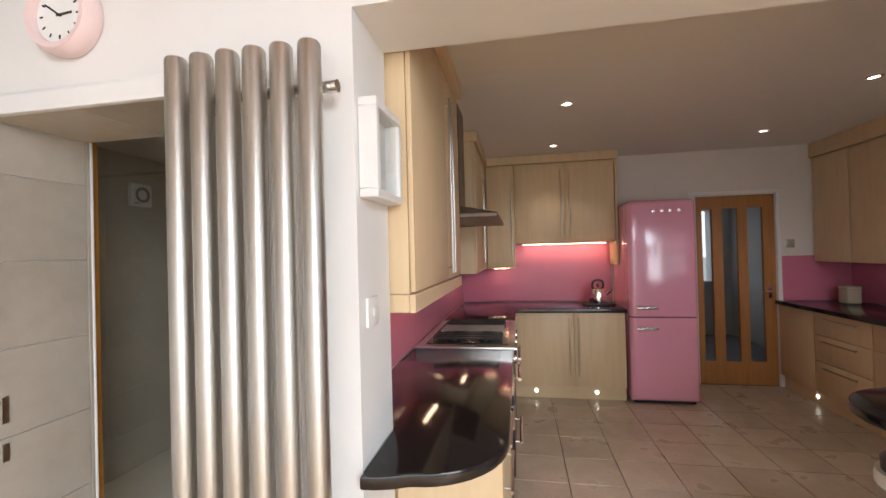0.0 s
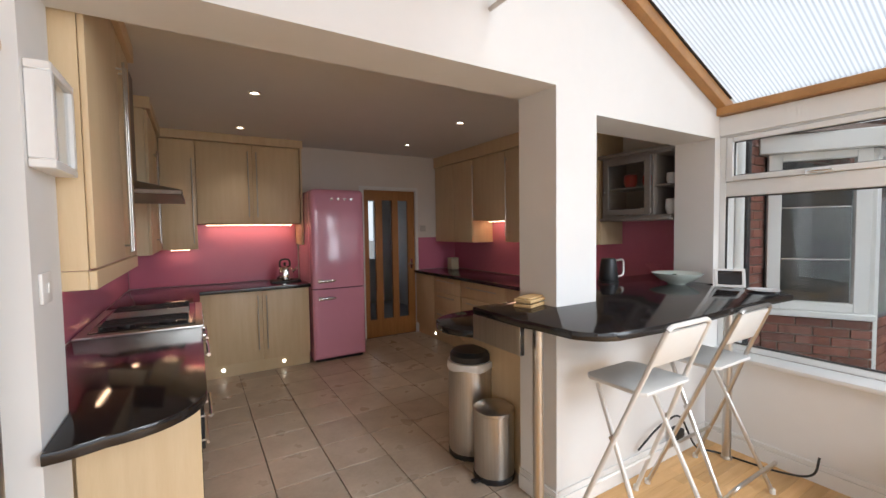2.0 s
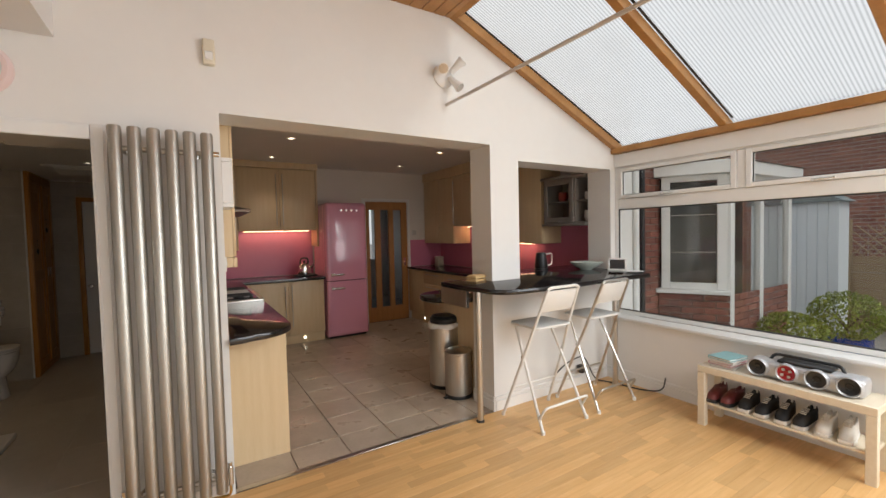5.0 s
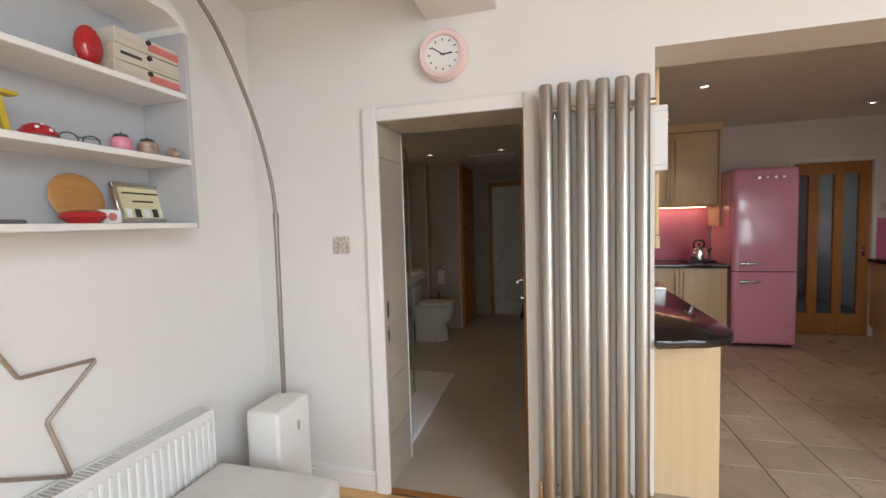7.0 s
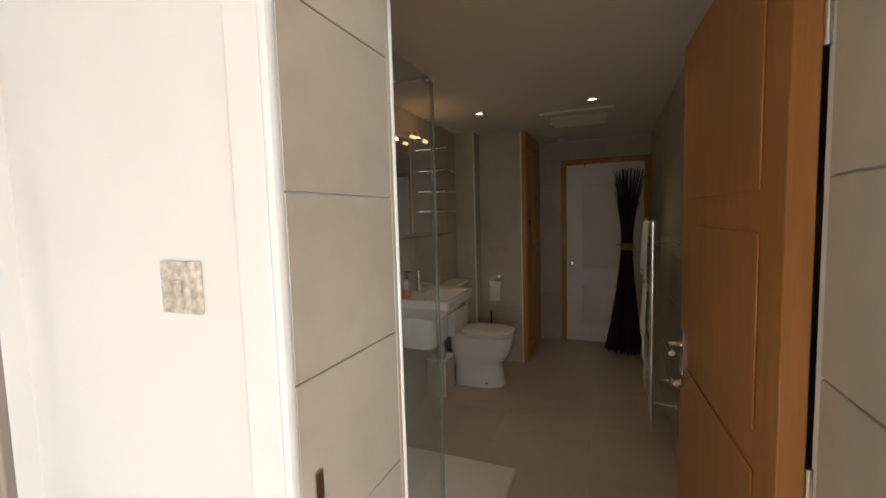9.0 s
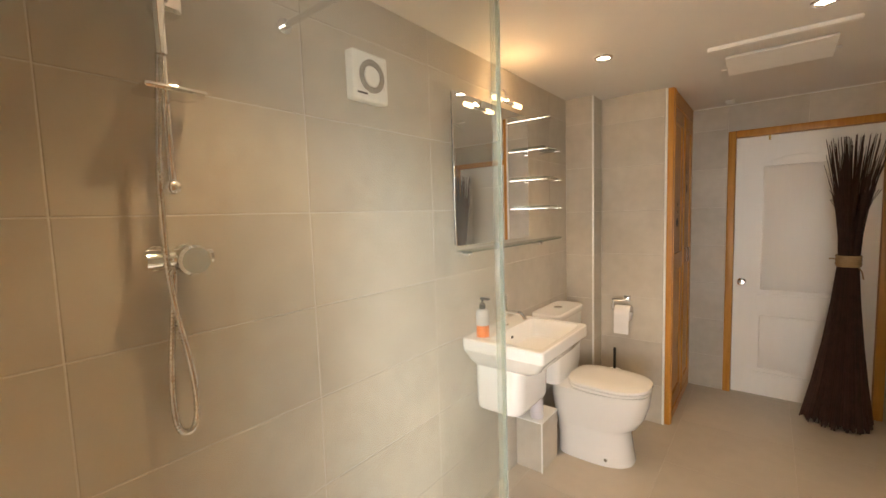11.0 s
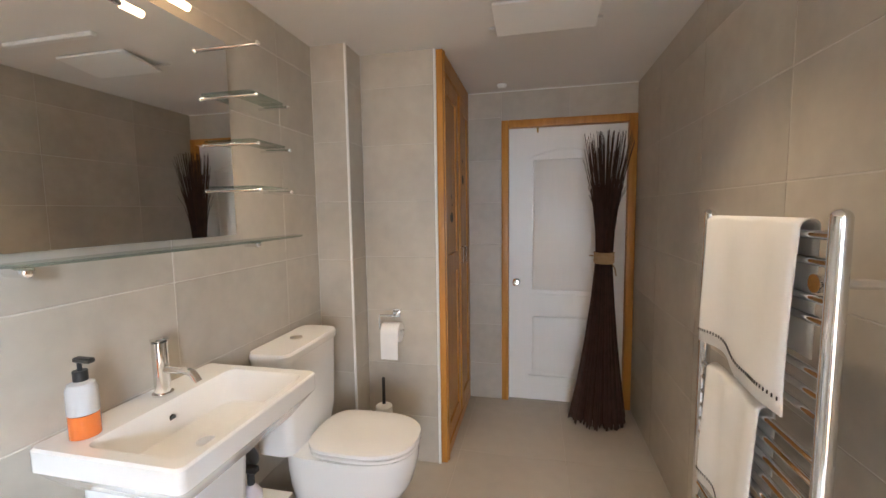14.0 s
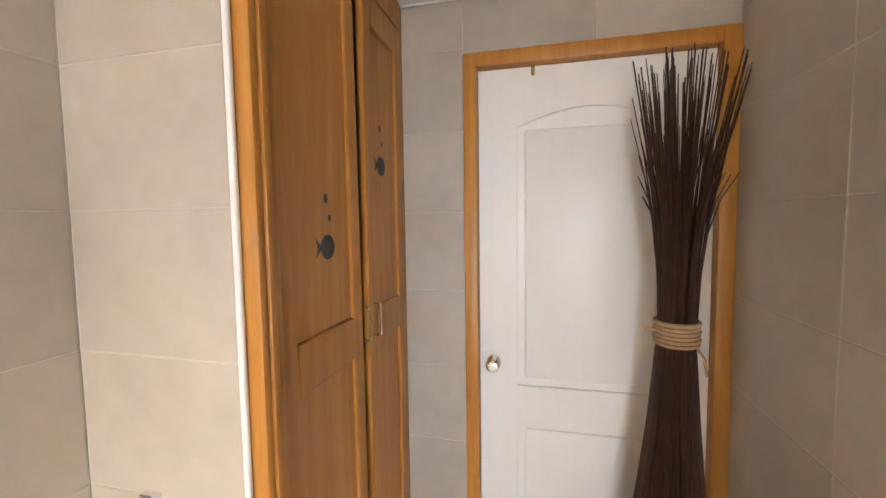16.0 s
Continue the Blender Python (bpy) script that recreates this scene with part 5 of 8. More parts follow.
for s in (-1, 1):
    part("leg", box(-0.01, 0.01, -0.008, 0.008, 0, 0.115, m=pose(-1.97, -1.205 + s * 0.035, 1.7445, s * 9, 0, 0)), YEL, tl2)
part("top", box(-1.99, -1.95, -1.265, -1.145, 1.862, 1.875, bevel=0.003), YEL, tl2)
ms = thing("toadstool_ornament", (-1.96, -1.10, 1.7435), "red toadstool ornament with white spots", "ornament")
part("stem", lathe(bmesh.new(), [(0, 0), (0.022, 0), (0.017, 0.012), (0, 0.014)], (-1.96, -1.10, 1.7435), 16), CERAMIC, ms)
part("cap", lathe(bmesh.new(), [(0, 0.0145), (0.045, 0.0145), (0.047, 0.022), (0.035, 0.042), (0.015, 0.052), (0, 0.054)], (-1.96, -1.10, 1.7435), 20), REDG, ms)
for a, h, rr in ((0.2, 0.03, 0.041), (-0.6, 0.036, 0.037), (0.8, 0.042, 0.03), (-0.1, 0.046, 0.022)):
    bm = bmesh.new()
    ball(bm, (-1.96 + rr * math.cos(a), -1.10 + rr * math.sin(a), 1.7435 + h), 0.006, 1, 1, 1, 8, 6)
    part("spot", bm, CERAMIC, ms)
gl = thing("spectacles", (-1.95, -0.95, 1.7435), "green and black framed spectacles standing on the shelf", "spectacles")
GRN = surf("green_plastic", (0.08, 0.2, 0.12), (0.06, 0.16, 0.1), 9, 0.3)
for s in (-1, 1):
    pts = [(-1.93, -1.005 + s * 0.033 + 0.027 * math.cos(a), 1.763 + 0.017 * math.sin(a)) for a in [2 * math.pi * k / 16 for k in range(16)]]
    part("rim", tube(bmesh.new(), pts, 0.0022, 6, True), BLACK, gl)
    part("temple", tube(bmesh.new(), [(-1.93, -1.005 + s * 0.062, 1.773), (-2.04, -1.005 + s * 0.060, 1.791)], 0.002, 6), GRN, gl)
part("bridge", tube(bmesh.new(), [(-1.93, -1.013, 1.768), (-1.928, -1.005, 1.771), (-1.93, -0.997, 1.768)], 0.002, 6), GRN, gl)
PINKG = surf("pink_glaze", (0.75, 0.30, 0.38), (0.7, 0.26, 0.34), 8, 0.2)
TANG = surf("speckled_pottery", (0.55, 0.42, 0.32), (0.2, 0.12, 0.09), 45, 0.3)


def pot(x, y, z, r, h, mat, label, spike=True):
    t = thing("lidded_pot", (x, y, z), label, "pot", "little pots")
    part("body", lathe(bmesh.new(), [(0, 0), (r * 0.6, 0), (r, h * 0.3), (r * 0.95, h * 0.6), (r * 0.7, h * 0.72), (0, h * 0.73)], (x, y, z), 20), mat, t)
    part("lid", lathe(bmesh.new(), [(0, h * 0.735), (r * 0.72, h * 0.735), (r * 0.55, h * 0.85), (r * 0.12, h * 0.9), (0, h if spike else h * 0.92)], (x, y, z), 20), INK if spike else mat, t)


pot(-1.95, -0.858, 1.7435, 0.034, 0.078, PINKG, "pink cupcake pot with a dark pointed lid")
pot(-1.95, -0.758, 1.7435, 0.036, 0.078, TANG, "owl-patterned cup with a dark pointed lid")
pot(-1.91, -0.685, 1.7435, 0.026, 0.052, TANG, "little brown pottery bird cup", False)
WOODP = surf("turned_wood", (0.52, 0.27, 0.085), (0.42, 0.2, 0.06), 5, 0.4, stretch=(1, 1, 12))
bm = lathe(bmesh.new(), [(0, 0.0), (0.083, 0.0), (0.088, 0.008), (0.079, 0.014), (0.05, 0.012), (0, 0.010)], (0, 0, 0), 40, pose(-2.062, -0.945, 1.583, 0, 78, 0))
solo("wooden_plate", bm, WOODP, "round turned wooden plate leaning on the shelf back", "plate", origin=(-2.06, -1.055, 1.493))
solo("red_dish", lathe(bmesh.new(), [(0, 0), (0.04, 0), (0.062, 0.02), (0.056, 0.036), (0.03, 0.044), (0, 0.045)], (-1.935, -1.012, 1.4925), 28), REDG, "low shiny red lidded dish", "dish", origin=(-1.935, -1.012, 1.4925))
ph = thing("photo_frame", (-1.99, -0.78, 1.4925), "silver framed picture of a cream card leaning on the shelf", "picture frame")
PMX = pose(-2.02, -0.718, 1.493, 0, -14, 4)
bm = bmesh.new()
for a in ((-0.125, 0.125, 0.0, 0.018), (-0.125, 0.125, 0.142, 0.16), (-0.125, -0.105, 0.018, 0.142), (0.105, 0.125, 0.018, 0.142)):
    bx(bm, 0.0, 0.016, *a, bevel=0.002, m=PMX)
part("frame", bm, STEEL, ph)
CREAMC = surf("cream_card", (0.72, 0.66, 0.42), (0.68, 0.6, 0.36), 6, 0.6)
part("picture", box(0.002, 0.006, -0.105, 0.105, 0.018, 0.142, m=PMX), CREAMC, ph)
for z, w in ((0.118, 0.085), (0.085, 0.05)):
    part("printed_bar", box(0.0062, 0.0075, -w, w * 0.8, z, z + 0.006, m=PMX), INK, ph)
for i in range(5):
    part("printed_figure", box(0.0062, 0.0075, -0.09 + i * 0.038, -0.065 + i * 0.038, 0.024, 0.058, bevel=0.001, m=PMX), INK if i % 2 else CERAMIC, ph)
sf = thing("small_frame", (-1.93, -0.93, 1.4925), "tiny white block with a red and gold picture", "ornament")
part("block", box(-1.95, -1.92, -0.965, -0.90, 1.4925, 1.54, bevel=0.003), CERAMIC, sf)
part("picture", cyl((-1.9195, -0.932, 1.515), (-1.917, -0.932, 1.515), 0.014, n=16), REDL, sf)
fb = thing("photo_frame", (-1.96, -1.28, 1.4925), "white framed picture standing at the shelf end", "picture frame")
part("frame", box(-1.97, -1.955, -1.40, -1.262, 1.4925, 1.62, bevel=0.003), GLOSSW, fb)
part("picture", box(-1.9548, -1.9535, -1.385, -1.277, 1.508, 1.605), DARKP, fb)
solo("grey_tray", box(-1.99, -1.90, -1.30, -1.18, 1.4928, 1.505, bevel=0.004), surf("grey_metal_tray", (0.25, 0.25, 0.26), (0.2, 0.2, 0.21), 8, 0.35, 0.6), "small dark grey tray on the shelf", "tray", origin=(-1.945, -1.24, 1.4928))

# wire star
cst, rst = (-1.222, 0.886), 0.335
pts = []
for k in range(5):
    a0 = radians(20 + 72 * k)
    a1 = radians(20 + 72 * k + 36)
    pts.append((-2.085, cst[0] + rst * math.cos(a0), cst[1] + rst * math.sin(a0)))
    pts.append((-2.085, cst[0] + rst * 0.46 * math.cos(a1), cst[1] + rst * 0.46 * math.sin(a1)))
dense = []
for i in range(10):
    a, b = Vector(pts[i]), Vector(pts[(i + 1) % 10])
    dense += [a.lerp(b, 0.03), a.lerp(b, 0.5), a.lerp(b, 0.97)]
COPPER = surf("pale_copper_wire", (0.55, 0.45, 0.38), (0.45, 0.36, 0.3), 10, 0.35, 0.8)
solo("star_decoration", tube(bmesh.new(), dense, 0.007, 8, True), COPPER, "pale copper wire star hung on the white wall", "decoration", origin=(-2.085, -1.222, 0.886))

# panel radiator
pr_ = thing("panel_radiator", (-2.045, -1.25, 0.1), "white ribbed panel radiator with a grille top below the shelves", "radiator")
RZ = 0.632
part("back_panel", box(-2.088, -2.072, -2.05, -0.492, 0.12, RZ - 0.012, bevel=0.003), GLOSSW, pr_)
bm = bmesh.new()
bx(bm, -2.020, -2.010, -2.05, -0.492, 0.12, RZ - 0.012, bevel=0.003)
for i in range(46):
    y = -2.03 + i * 0.0335
    bx(bm, -2.0095, -2.0, y, y + 0.020, 0.15, RZ - 0.045, bevel=0.004)
part("front_panel", bm, GLOSSW, pr_)
part("side_cover", box(-2.090, -1.998, -0.4915, -0.484, 0.12, RZ, bevel=0.002), GLOSSW, pr_)
bm = bmesh.new()
for i in range(100):
    y = -2.045 + i * 0.0155
    bx(bm, -2.082, -2.006, y, y + 0.007, RZ - 0.010, RZ - 0.004)
bx(bm, -2.090, -2.083, -2.05, -0.492, RZ - 0.0115, RZ)
bx(bm, -2.005, -1.998, -2.05, -0.492, RZ - 0.0115, RZ)
part("grille", bm, GLOSSW, pr_, "white slotted top grille")
part("convector_fins", box(-2.071, -2.021, -2.0, -0.52, 0.14, RZ - 0.03), surf("shadowed_steel", (0.2, 0.2, 0.2), (0.15, 0.15, 0.15), 9, 0.6), pr_)
for y in (-0.62, -1.9):
    part("wall_bracket", box(-2.0995, -2.0885, y, y + 0.04, 0.15, 0.55), GLOSSW, pr_)

# arc lamp and its box
bxp = thing("white_pedestal_box", (-1.875, -0.24, 0), "white rounded box with an oval handle slot on one side", "box")
bm = box(-1.925, -1.738, -0.378, -0.11, 0.0, 0.575, bevel=0.022, seg=4)
part("body", bm, GLOSSW, bxp)
part("handle_slot", box(-0.025, 0.025, -0.008, 0.008, 0.0, 0.004, bevel=0.003, m=Matrix.Translation((-1.7375, -0.22, 0.45)) @ Matrix.Rotation(radians(90), 4, "Y") @ Matrix.Rotation(0, 4, "Z")), surf("slot_grey", (0.4, 0.4, 0.4), (0.36, 0.36, 0.36), 9, 0.5), bxp)
al = thing("arc_lamp", (-1.875, -0.14, 0.576), "slim grey metal arc floor lamp rising from the white box", "floor lamp")
GREYM = surf("grey_satin_metal", (0.33, 0.29, 0.26), (0.28, 0.25, 0.22), 8, 0.4, 0.7)
part("stem", cyl((-1.875, -0.140, 0.576), (-1.864, -0.142, 1.53), 0.0125, n=14), GREYM, al)
arcpts = [(-1.864, -0.142, 1.53), (-1.862, -0.162, 1.68), (-1.862, -0.203, 1.83), (-1.862, -0.28, 2.02), (-1.862, -0.43, 2.275), (-1.862, -0.56, 2.41), (-1.862, -0.74, 2.53), (-1.862, -0.95, 2.60), (-1.862, -1.2, 2.62), (-1.862, -1.45, 2.58), (-1.862, -1.65, 2.5)]
fine = []
for i in range(len(arcpts) - 1):
    p0, p1, p2, p3 = [Vector(arcpts[max(0, min(len(arcpts) - 1, i + k))]) for k in (-1, 0, 1, 2)]
    for s in range(4):
        u = s / 4
        fine.append(0.5 * ((2 * p1) + (p2 - p0) * u + (2 * p0 - 5 * p1 + 4 * p2 - p3) * u * u + (3 * p1 - p0 - 3 * p2 + p3) * u ** 3))
part("arc", tube(bmesh.new(), fine, 0.0095, 10), GREYM, al)
part("collar", cyl((-1.8645, -0.142, 1.46), (-1.8635, -0.142, 1.54), 0.015, n=14), GREYM, al)

# white upholstered bench
ub = thing("upholstered_bench", (-1.66, -1.35, 0), "low white leather daybed with button tufting", "bench")
bm = box(-1.985, -1.355, -2.3, -0.475, 0.25, 0.385, bevel=0.035, seg=4)
part("cushion", bm, SEATW, ub)
part("frame", box(-1.96, -1.38, -2.28, -0.50, 0.10, 0.248, bevel=0.01), SEATW, ub)
for x in (-1.93, -1.43):
    for y in (-2.2, -0.62):
        part("leg", cyl((x, y, 0.0), (x, y, 0.0995), 0.018, 0.022, n=12), STEEL, ub)
for i in range(4):
    for j in range(2):
        bm = bmesh.new()
        ball(bm, (-1.80 + j * 0.30, -0.78 - i * 0.42, 0.384), 0.011, 1, 1, 0.4, 10, 6)
        part("button", bm, SEATW, ub)


# bar stools
STW = surf("white_powder_coat", (0.74, 0.72, 0.68), (0.70, 0.68, 0.64), 6, 0.4)
STS = surf("pale_seat_board", (0.74, 0.73, 0.70), (0.69, 0.68, 0.65), 7, 0.45)


def stool(metal):
    """Folding bar stool, back towards -y; its middle on the floor at the origin."""
    t = thing("folding_bar_stool", (0, 0, 0), "folding bar stool with a white frame and pale seat", "bar stool", "bar stools")
    for s in (-1, 1):
        # back legs run from the far foot up to the backrest
        part("leg", tube(bmesh.new(), bend([(s * 0.255, 0.205, 0.012), (s * 0.215, 0.0, 0.52), (s * 0.185, -0.10, 0.78), (s * 0.165, -0.21, 1.05)], 0.05), 0.0115, 8), metal, t)
        part("leg", tube(bmesh.new(), bend([(s * 0.235, -0.215, 0.012), (s * 0.20, 0.02, 0.52), (s * 0.18, 0.12, 0.735)], 0.05), 0.0115, 8), metal, t)
        for y, xs in ((0.205, 0.255), (-0.215, 0.235)):
            part("foot_cap", cyl((s * xs, y, 0.0), (s * xs, y, 0.03), 0.015, n=10), BLACK if metal is not STW else metal, t)
        part("pivot", cyl((s * 0.195, 0.015, 0.515), (s * 0.222, 0.015, 0.515), 0.012, n=10), STEEL, t)
    part("top_rail", tube(bmesh.new(), bend([(-0.165, -0.21, 1.05), (-0.14, -0.214, 1.066), (0.14, -0.214, 1.066), (0.165, -0.21, 1.05)], 0.02), 0.0115, 8), metal, t)
    part("foot_rail", tube(bmesh.new(), bend([(-0.232, -0.175, 0.10), (-0.232, -0.235, 0.20), (0.232, -0.235, 0.20), (0.232, -0.175, 0.10)], 0.04), 0.0095, 8), metal, t)
    part("rear_stretcher", cyl((-0.235, 0.11, 0.25), (0.235, 0.11, 0.25), 0.009, n=8), metal, t)
    bm = bmesh.new()
    pts_ = [(-0.19, -0.10), (-0.19, 0.19), (0.19, 0.19), (0.19, -0.10)]
    slab(bm, [(-0.155, 0.20), (-0.19, 0.165), (-0.19, -0.10), (-0.165, -0.125), (0.165, -0.125), (0.19, -0.10), (0.19, 0.165), (0.155, 0.20)], 0.742, 0.760, 0.004, 2)
    part("seat", bm, STS, t, "pale grey seat board")
    bm = bmesh.new()
    m = pose(0, -0.170, 0.965, 22, 0, 0)
    bx(bm, -0.158, 0.158, -0.008, 0.008, -0.095, 0.085, bevel=0.006, seg=2, m=m)
    part("backrest", bm, STW, t, "white backrest panel")
    return t


st = stool(STW)
st.matrix_world = pose(2.17, -0.305, 0, 0, 0, 0)
st2 = copy_thing(st, pose(2.79, -0.305, 0, 0, 0, 0))
st2["label"] = "folding bar stool with a grey steel frame and pale seat"
for ch in st2.children:
    if ch.name.startswith(("leg", "top_rail", "foot_rail", "rear")):
        ch.data = ch.data.copy()
        ch.data.materials[0] = STEEL

# cable and plug beneath the bar
bm = tube(bmesh.new(), bend([(2.55, -0.03, 0.16), (2.72, -0.05, 0.27), (2.95, -0.05, 0.30), (3.05, -0.10, 0.05), (3.2, -0.12, 0.012), (3.27, -0.45, 0.012), (3.29, -0.62, 0.05), (3.315, -0.63, 0.17)], 0.08, 6), 0.006, 8)
solo("power_cable", bm, BLACK, "black power cable trailing under the bar", "cable", origin=(2.95, -0.05, 0.012))
bm = box(2.88, 2.95, -0.085, -0.022, 0.14, 0.21, bevel=0.008, seg=2)
solo("plug_adaptor", bm, BLACK, "black plug adaptor on the skirting wall", "plug", origin=(2.915, -0.05, 0.14))

# low bench with books, stereo and shoes
BIRCH = surf("pale_birch_veneer", (0.74, 0.66, 0.52), (0.69, 0.60, 0.46), 5, 0.45, stretch=(1, 8, 8))
lb = thing("low_bench", (3.17, -1.55, 0), "pale low bench with a shoe shelf below the window", "bench")
BX = (3.015, 3.315, -2.00, -1.045)
part("top", box(*BX, 0.405, 0.455, bevel=0.003), BIRCH, lb)
part("lower_shelf", box(BX[0] + 0.02, BX[1] - 0.02, BX[2] + 0.02, BX[3] - 0.02, 0.165, 0.183, bevel=0.002), BIRCH, lb)
for x in (BX[0], BX[1] - 0.05):
    for y in (BX[2], BX[3] - 0.05):
        part("leg", box(x, x + 0.05, y, y + 0.05, 0.0, 0.4045, bevel=0.003), BIRCH, lb)
PAGE = surf("paper_pages", (0.75, 0.72, 0.66), (0.68, 0.65, 0.58), 40, 0.8)
for k, (col, lab) in enumerate((((0.55, 0.50, 0.46), "grey magazine"), ((0.62, 0.30, 0.32), "pinkish magazine"), ((0.70, 0.68, 0.66), "white ring binder"), ((0.25, 0.45, 0.47), "teal covered book"))):
    z = 0.456 + k * 0.019
    t = thing("book", (3.16, -1.19, z), lab + " in a pile on the bench", "book", "pile of books")
    m = pose(3.165, -1.185, z, 0, 0, (4, -5, 3, -8)[k])
    part("pages", box(-0.102, 0.102, -0.072, 0.072, 0.003, 0.0145, m=m), PAGE, t)
    cv = surf("cover_" + lab.split()[0], col, None, 7, 0.4)
    bm = box(-0.108, 0.108, -0.078, 0.078, 0.0, 0.0025, m=m)
    bx(bm, -0.108, 0.108, -0.078, 0.078, 0.015, 0.018, m=m)
    bx(bm, -0.108, 0.108, 0.0735, 0.078, 0.003, 0.0145, m=m)
    part("cover", bm, cv, t)

bb = thing("boombox", (3.16, -1.62, 0.456), "silver and black portable stereo with round speakers and a red dial", "stereo")
SILV = surf("silver_plastic", (0.55, 0.55, 0.56), (0.48, 0.48, 0.49), 8, 0.32, 0.4)
RED = surf("red_plastic", (0.42, 0.02, 0.03), (0.36, 0.015, 0.025), 8, 0.25)
part("body", box(3.09, 3.25, -1.93, -1.34, 0.457, 0.57, bevel=0.03, seg=3), SILV, bb)
part("top_deck", box(3.11, 3.23, -1.78, -1.50, 0.571, 0.590, bevel=0.008, seg=2), BLACK, bb)
part("carry_handle", tube(bmesh.new(), bend([(3.19, -1.44, 0.565), (3.20, -1.46, 0.605), (3.20, -1.80, 0.605), (3.19, -1.82, 0.565)], 0.03), 0.010), BLACK, bb)
for y, r, face in ((-1.405, 0.062, BLACK), (-1.565, 0.060, RED), (-1.715, 0.062, BLACK), (-1.865, 0.062, BLACK)):
    M = Matrix.Translation((3.092, y, 0.523)) @ Matrix.Rotation(radians(-90), 4, "Y")
    ring = part("speaker_ring", lathe(bmesh.new(), [(r - 0.010, 0.0), (r, 0.0), (r, 0.022), (r - 0.006, 0.03), (r - 0.012, 0.022), (r - 0.010, 0.0)], (0, 0, 0), 32, M), SILV, bb)
    cone = part("speaker_cone", lathe(bmesh.new(), [(0, 0.010), (0.016, 0.014), (0.02, 0.008), (r - 0.013, 0.02), (r - 0.0125, 0.002), (0, 0.001)], (0, 0, 0), 32, M), face, bb)
    if face is RED:
        for a in range(4):
            part("dial_button", cyl(M @ Vector((0.026 * math.cos(a * 1.57 + 0.6), 0.026 * math.sin(a * 1.57 + 0.6), 0.02)), M @ Vector((0.026 * math.cos(a * 1.57 + 0.6), 0.026 * math.sin(a * 1.57 + 0.6), 0.026)), 0.009, n=12), SILV, cone)


def shoe(x, y, z, rz, upper, sole, label, group, high=1.0, laces=None):
    """A shoe: toe towards -x, on z."""
    t = thing("shoe", (x, y, z), label, "shoe", group)
    m = pose(x, y, z, 0, 0, rz)
    out = [(-0.13, 0.0), (-0.12, 0.032), (-0.075, 0.043), (0.0, 0.034), (0.08, 0.034), (0.125, 0.024), (0.135, 0), (0.125, -0.024), (0.08, -0.034), (0.0, -0.036), (-0.075, -0.045), (-0.12, -0.034)]
    bm = slab(bmesh.new(), out[::-1], 0.0, 0.024, 0.005, 2)
    bmesh.ops.transform(bm, matrix=m, verts=bm.verts)
    part("sole", bm, sole, t)
    bm = bmesh.new()
    secs = []
    for sx, wdt, h0, open_ in ((-0.122, 0.020, 0.022, 0), (-0.10, 0.034, 0.042, 0), (-0.06, 0.039, 0.055, 0), (-0.01, 0.035, 0.075, 0), (0.02, 0.033, 0.085 * high, 1), (0.08, 0.031, 0.075 * high, 1), (0.122, 0.024, 0.09 * high, 1), (0.131, 0.012, 0.088 * high, 1)):
        ring = []
        for a in range(9):
            an = math.pi * a / 8
            yy = wdt * math.cos(an)
            zz = 0.0245 + h0 * (math.sin(an) ** (0.55 if not open_ else 0.45)) * (1 if not open_ or a not in (3, 4, 5) else 0.62)
            ring.append(bm.verts.new((sx, yy, zz)))
        secs.append(ring)
    for A, B in zip(secs, secs[1:]):
        for k in range(8):
            bm.faces.new((A[k], A[k + 1], B[k + 1], B[k]))
    bm.faces.new(secs[0])
    bm.faces.new(secs[-1][::-1])
    bmesh.ops.recalc_face_normals(bm, faces=bm.faces)
    bmesh.ops.transform(bm, matrix=m, verts=bm.verts)
    part("upper", bm, upper, t, smooth=True, auto=False)
    if laces:
        bm = bmesh.new()
        for k in range(4):
            xx = -0.05 + k * 0.018
            bx(bm, xx, xx + 0.006, -0.018, 0.018, 0.0245 + 0.060 + k * 0.006, 0.0245 + 0.066 + k * 0.006, m=m)
        part("laces", bm, laces, t)


MAROON = surf("maroon_leather", (0.16, 0.03, 0.03), (0.12, 0.02, 0.02), 12, 0.4)
CANVAS = surf("off_white_canvas", (0.68, 0.65, 0.60), (0.6, 0.57, 0.52), 20, 0.75)
BLKC = surf("black_canvas", (0.018, 0.018, 0.02), (0.012, 0.012, 0.014), 20, 0.75)
WSOLE = surf("white_rubber_sole", (0.72, 0.70, 0.66), (0.66, 0.64, 0.6), 12, 0.5)
yy = -1.115
for k, (up_, so_, lab, grp) in enumerate(((MAROON, RUBBER, "maroon leather shoe", "maroon shoes"), (MAROON, RUBBER, "maroon leather shoe", "maroon shoes"), (BLKC, WSOLE, "black canvas trainer with white toe", "black trainers"), (BLKC, WSOLE, "black canvas trainer with white sole", "black trainers"),
                                          (BLKC, WSOLE, "black trainer with white sole", "black trainers"), (BLKC, WSOLE, "black trainer with white sole", "black trainers"), (CANVAS, WSOLE, "white canvas trainer", "white trainers"), (CANVAS, WSOLE, "white canvas trainer", "white trainers"))):
    shoe(3.165, yy - k * 0.105, 0.184, (3, -4, 2, -2, 4, -3, 1, 5)[k], up_, so_, lab + " on the bench's lower shelf", grp, 1.0, CANVAS if k > 1 else None)



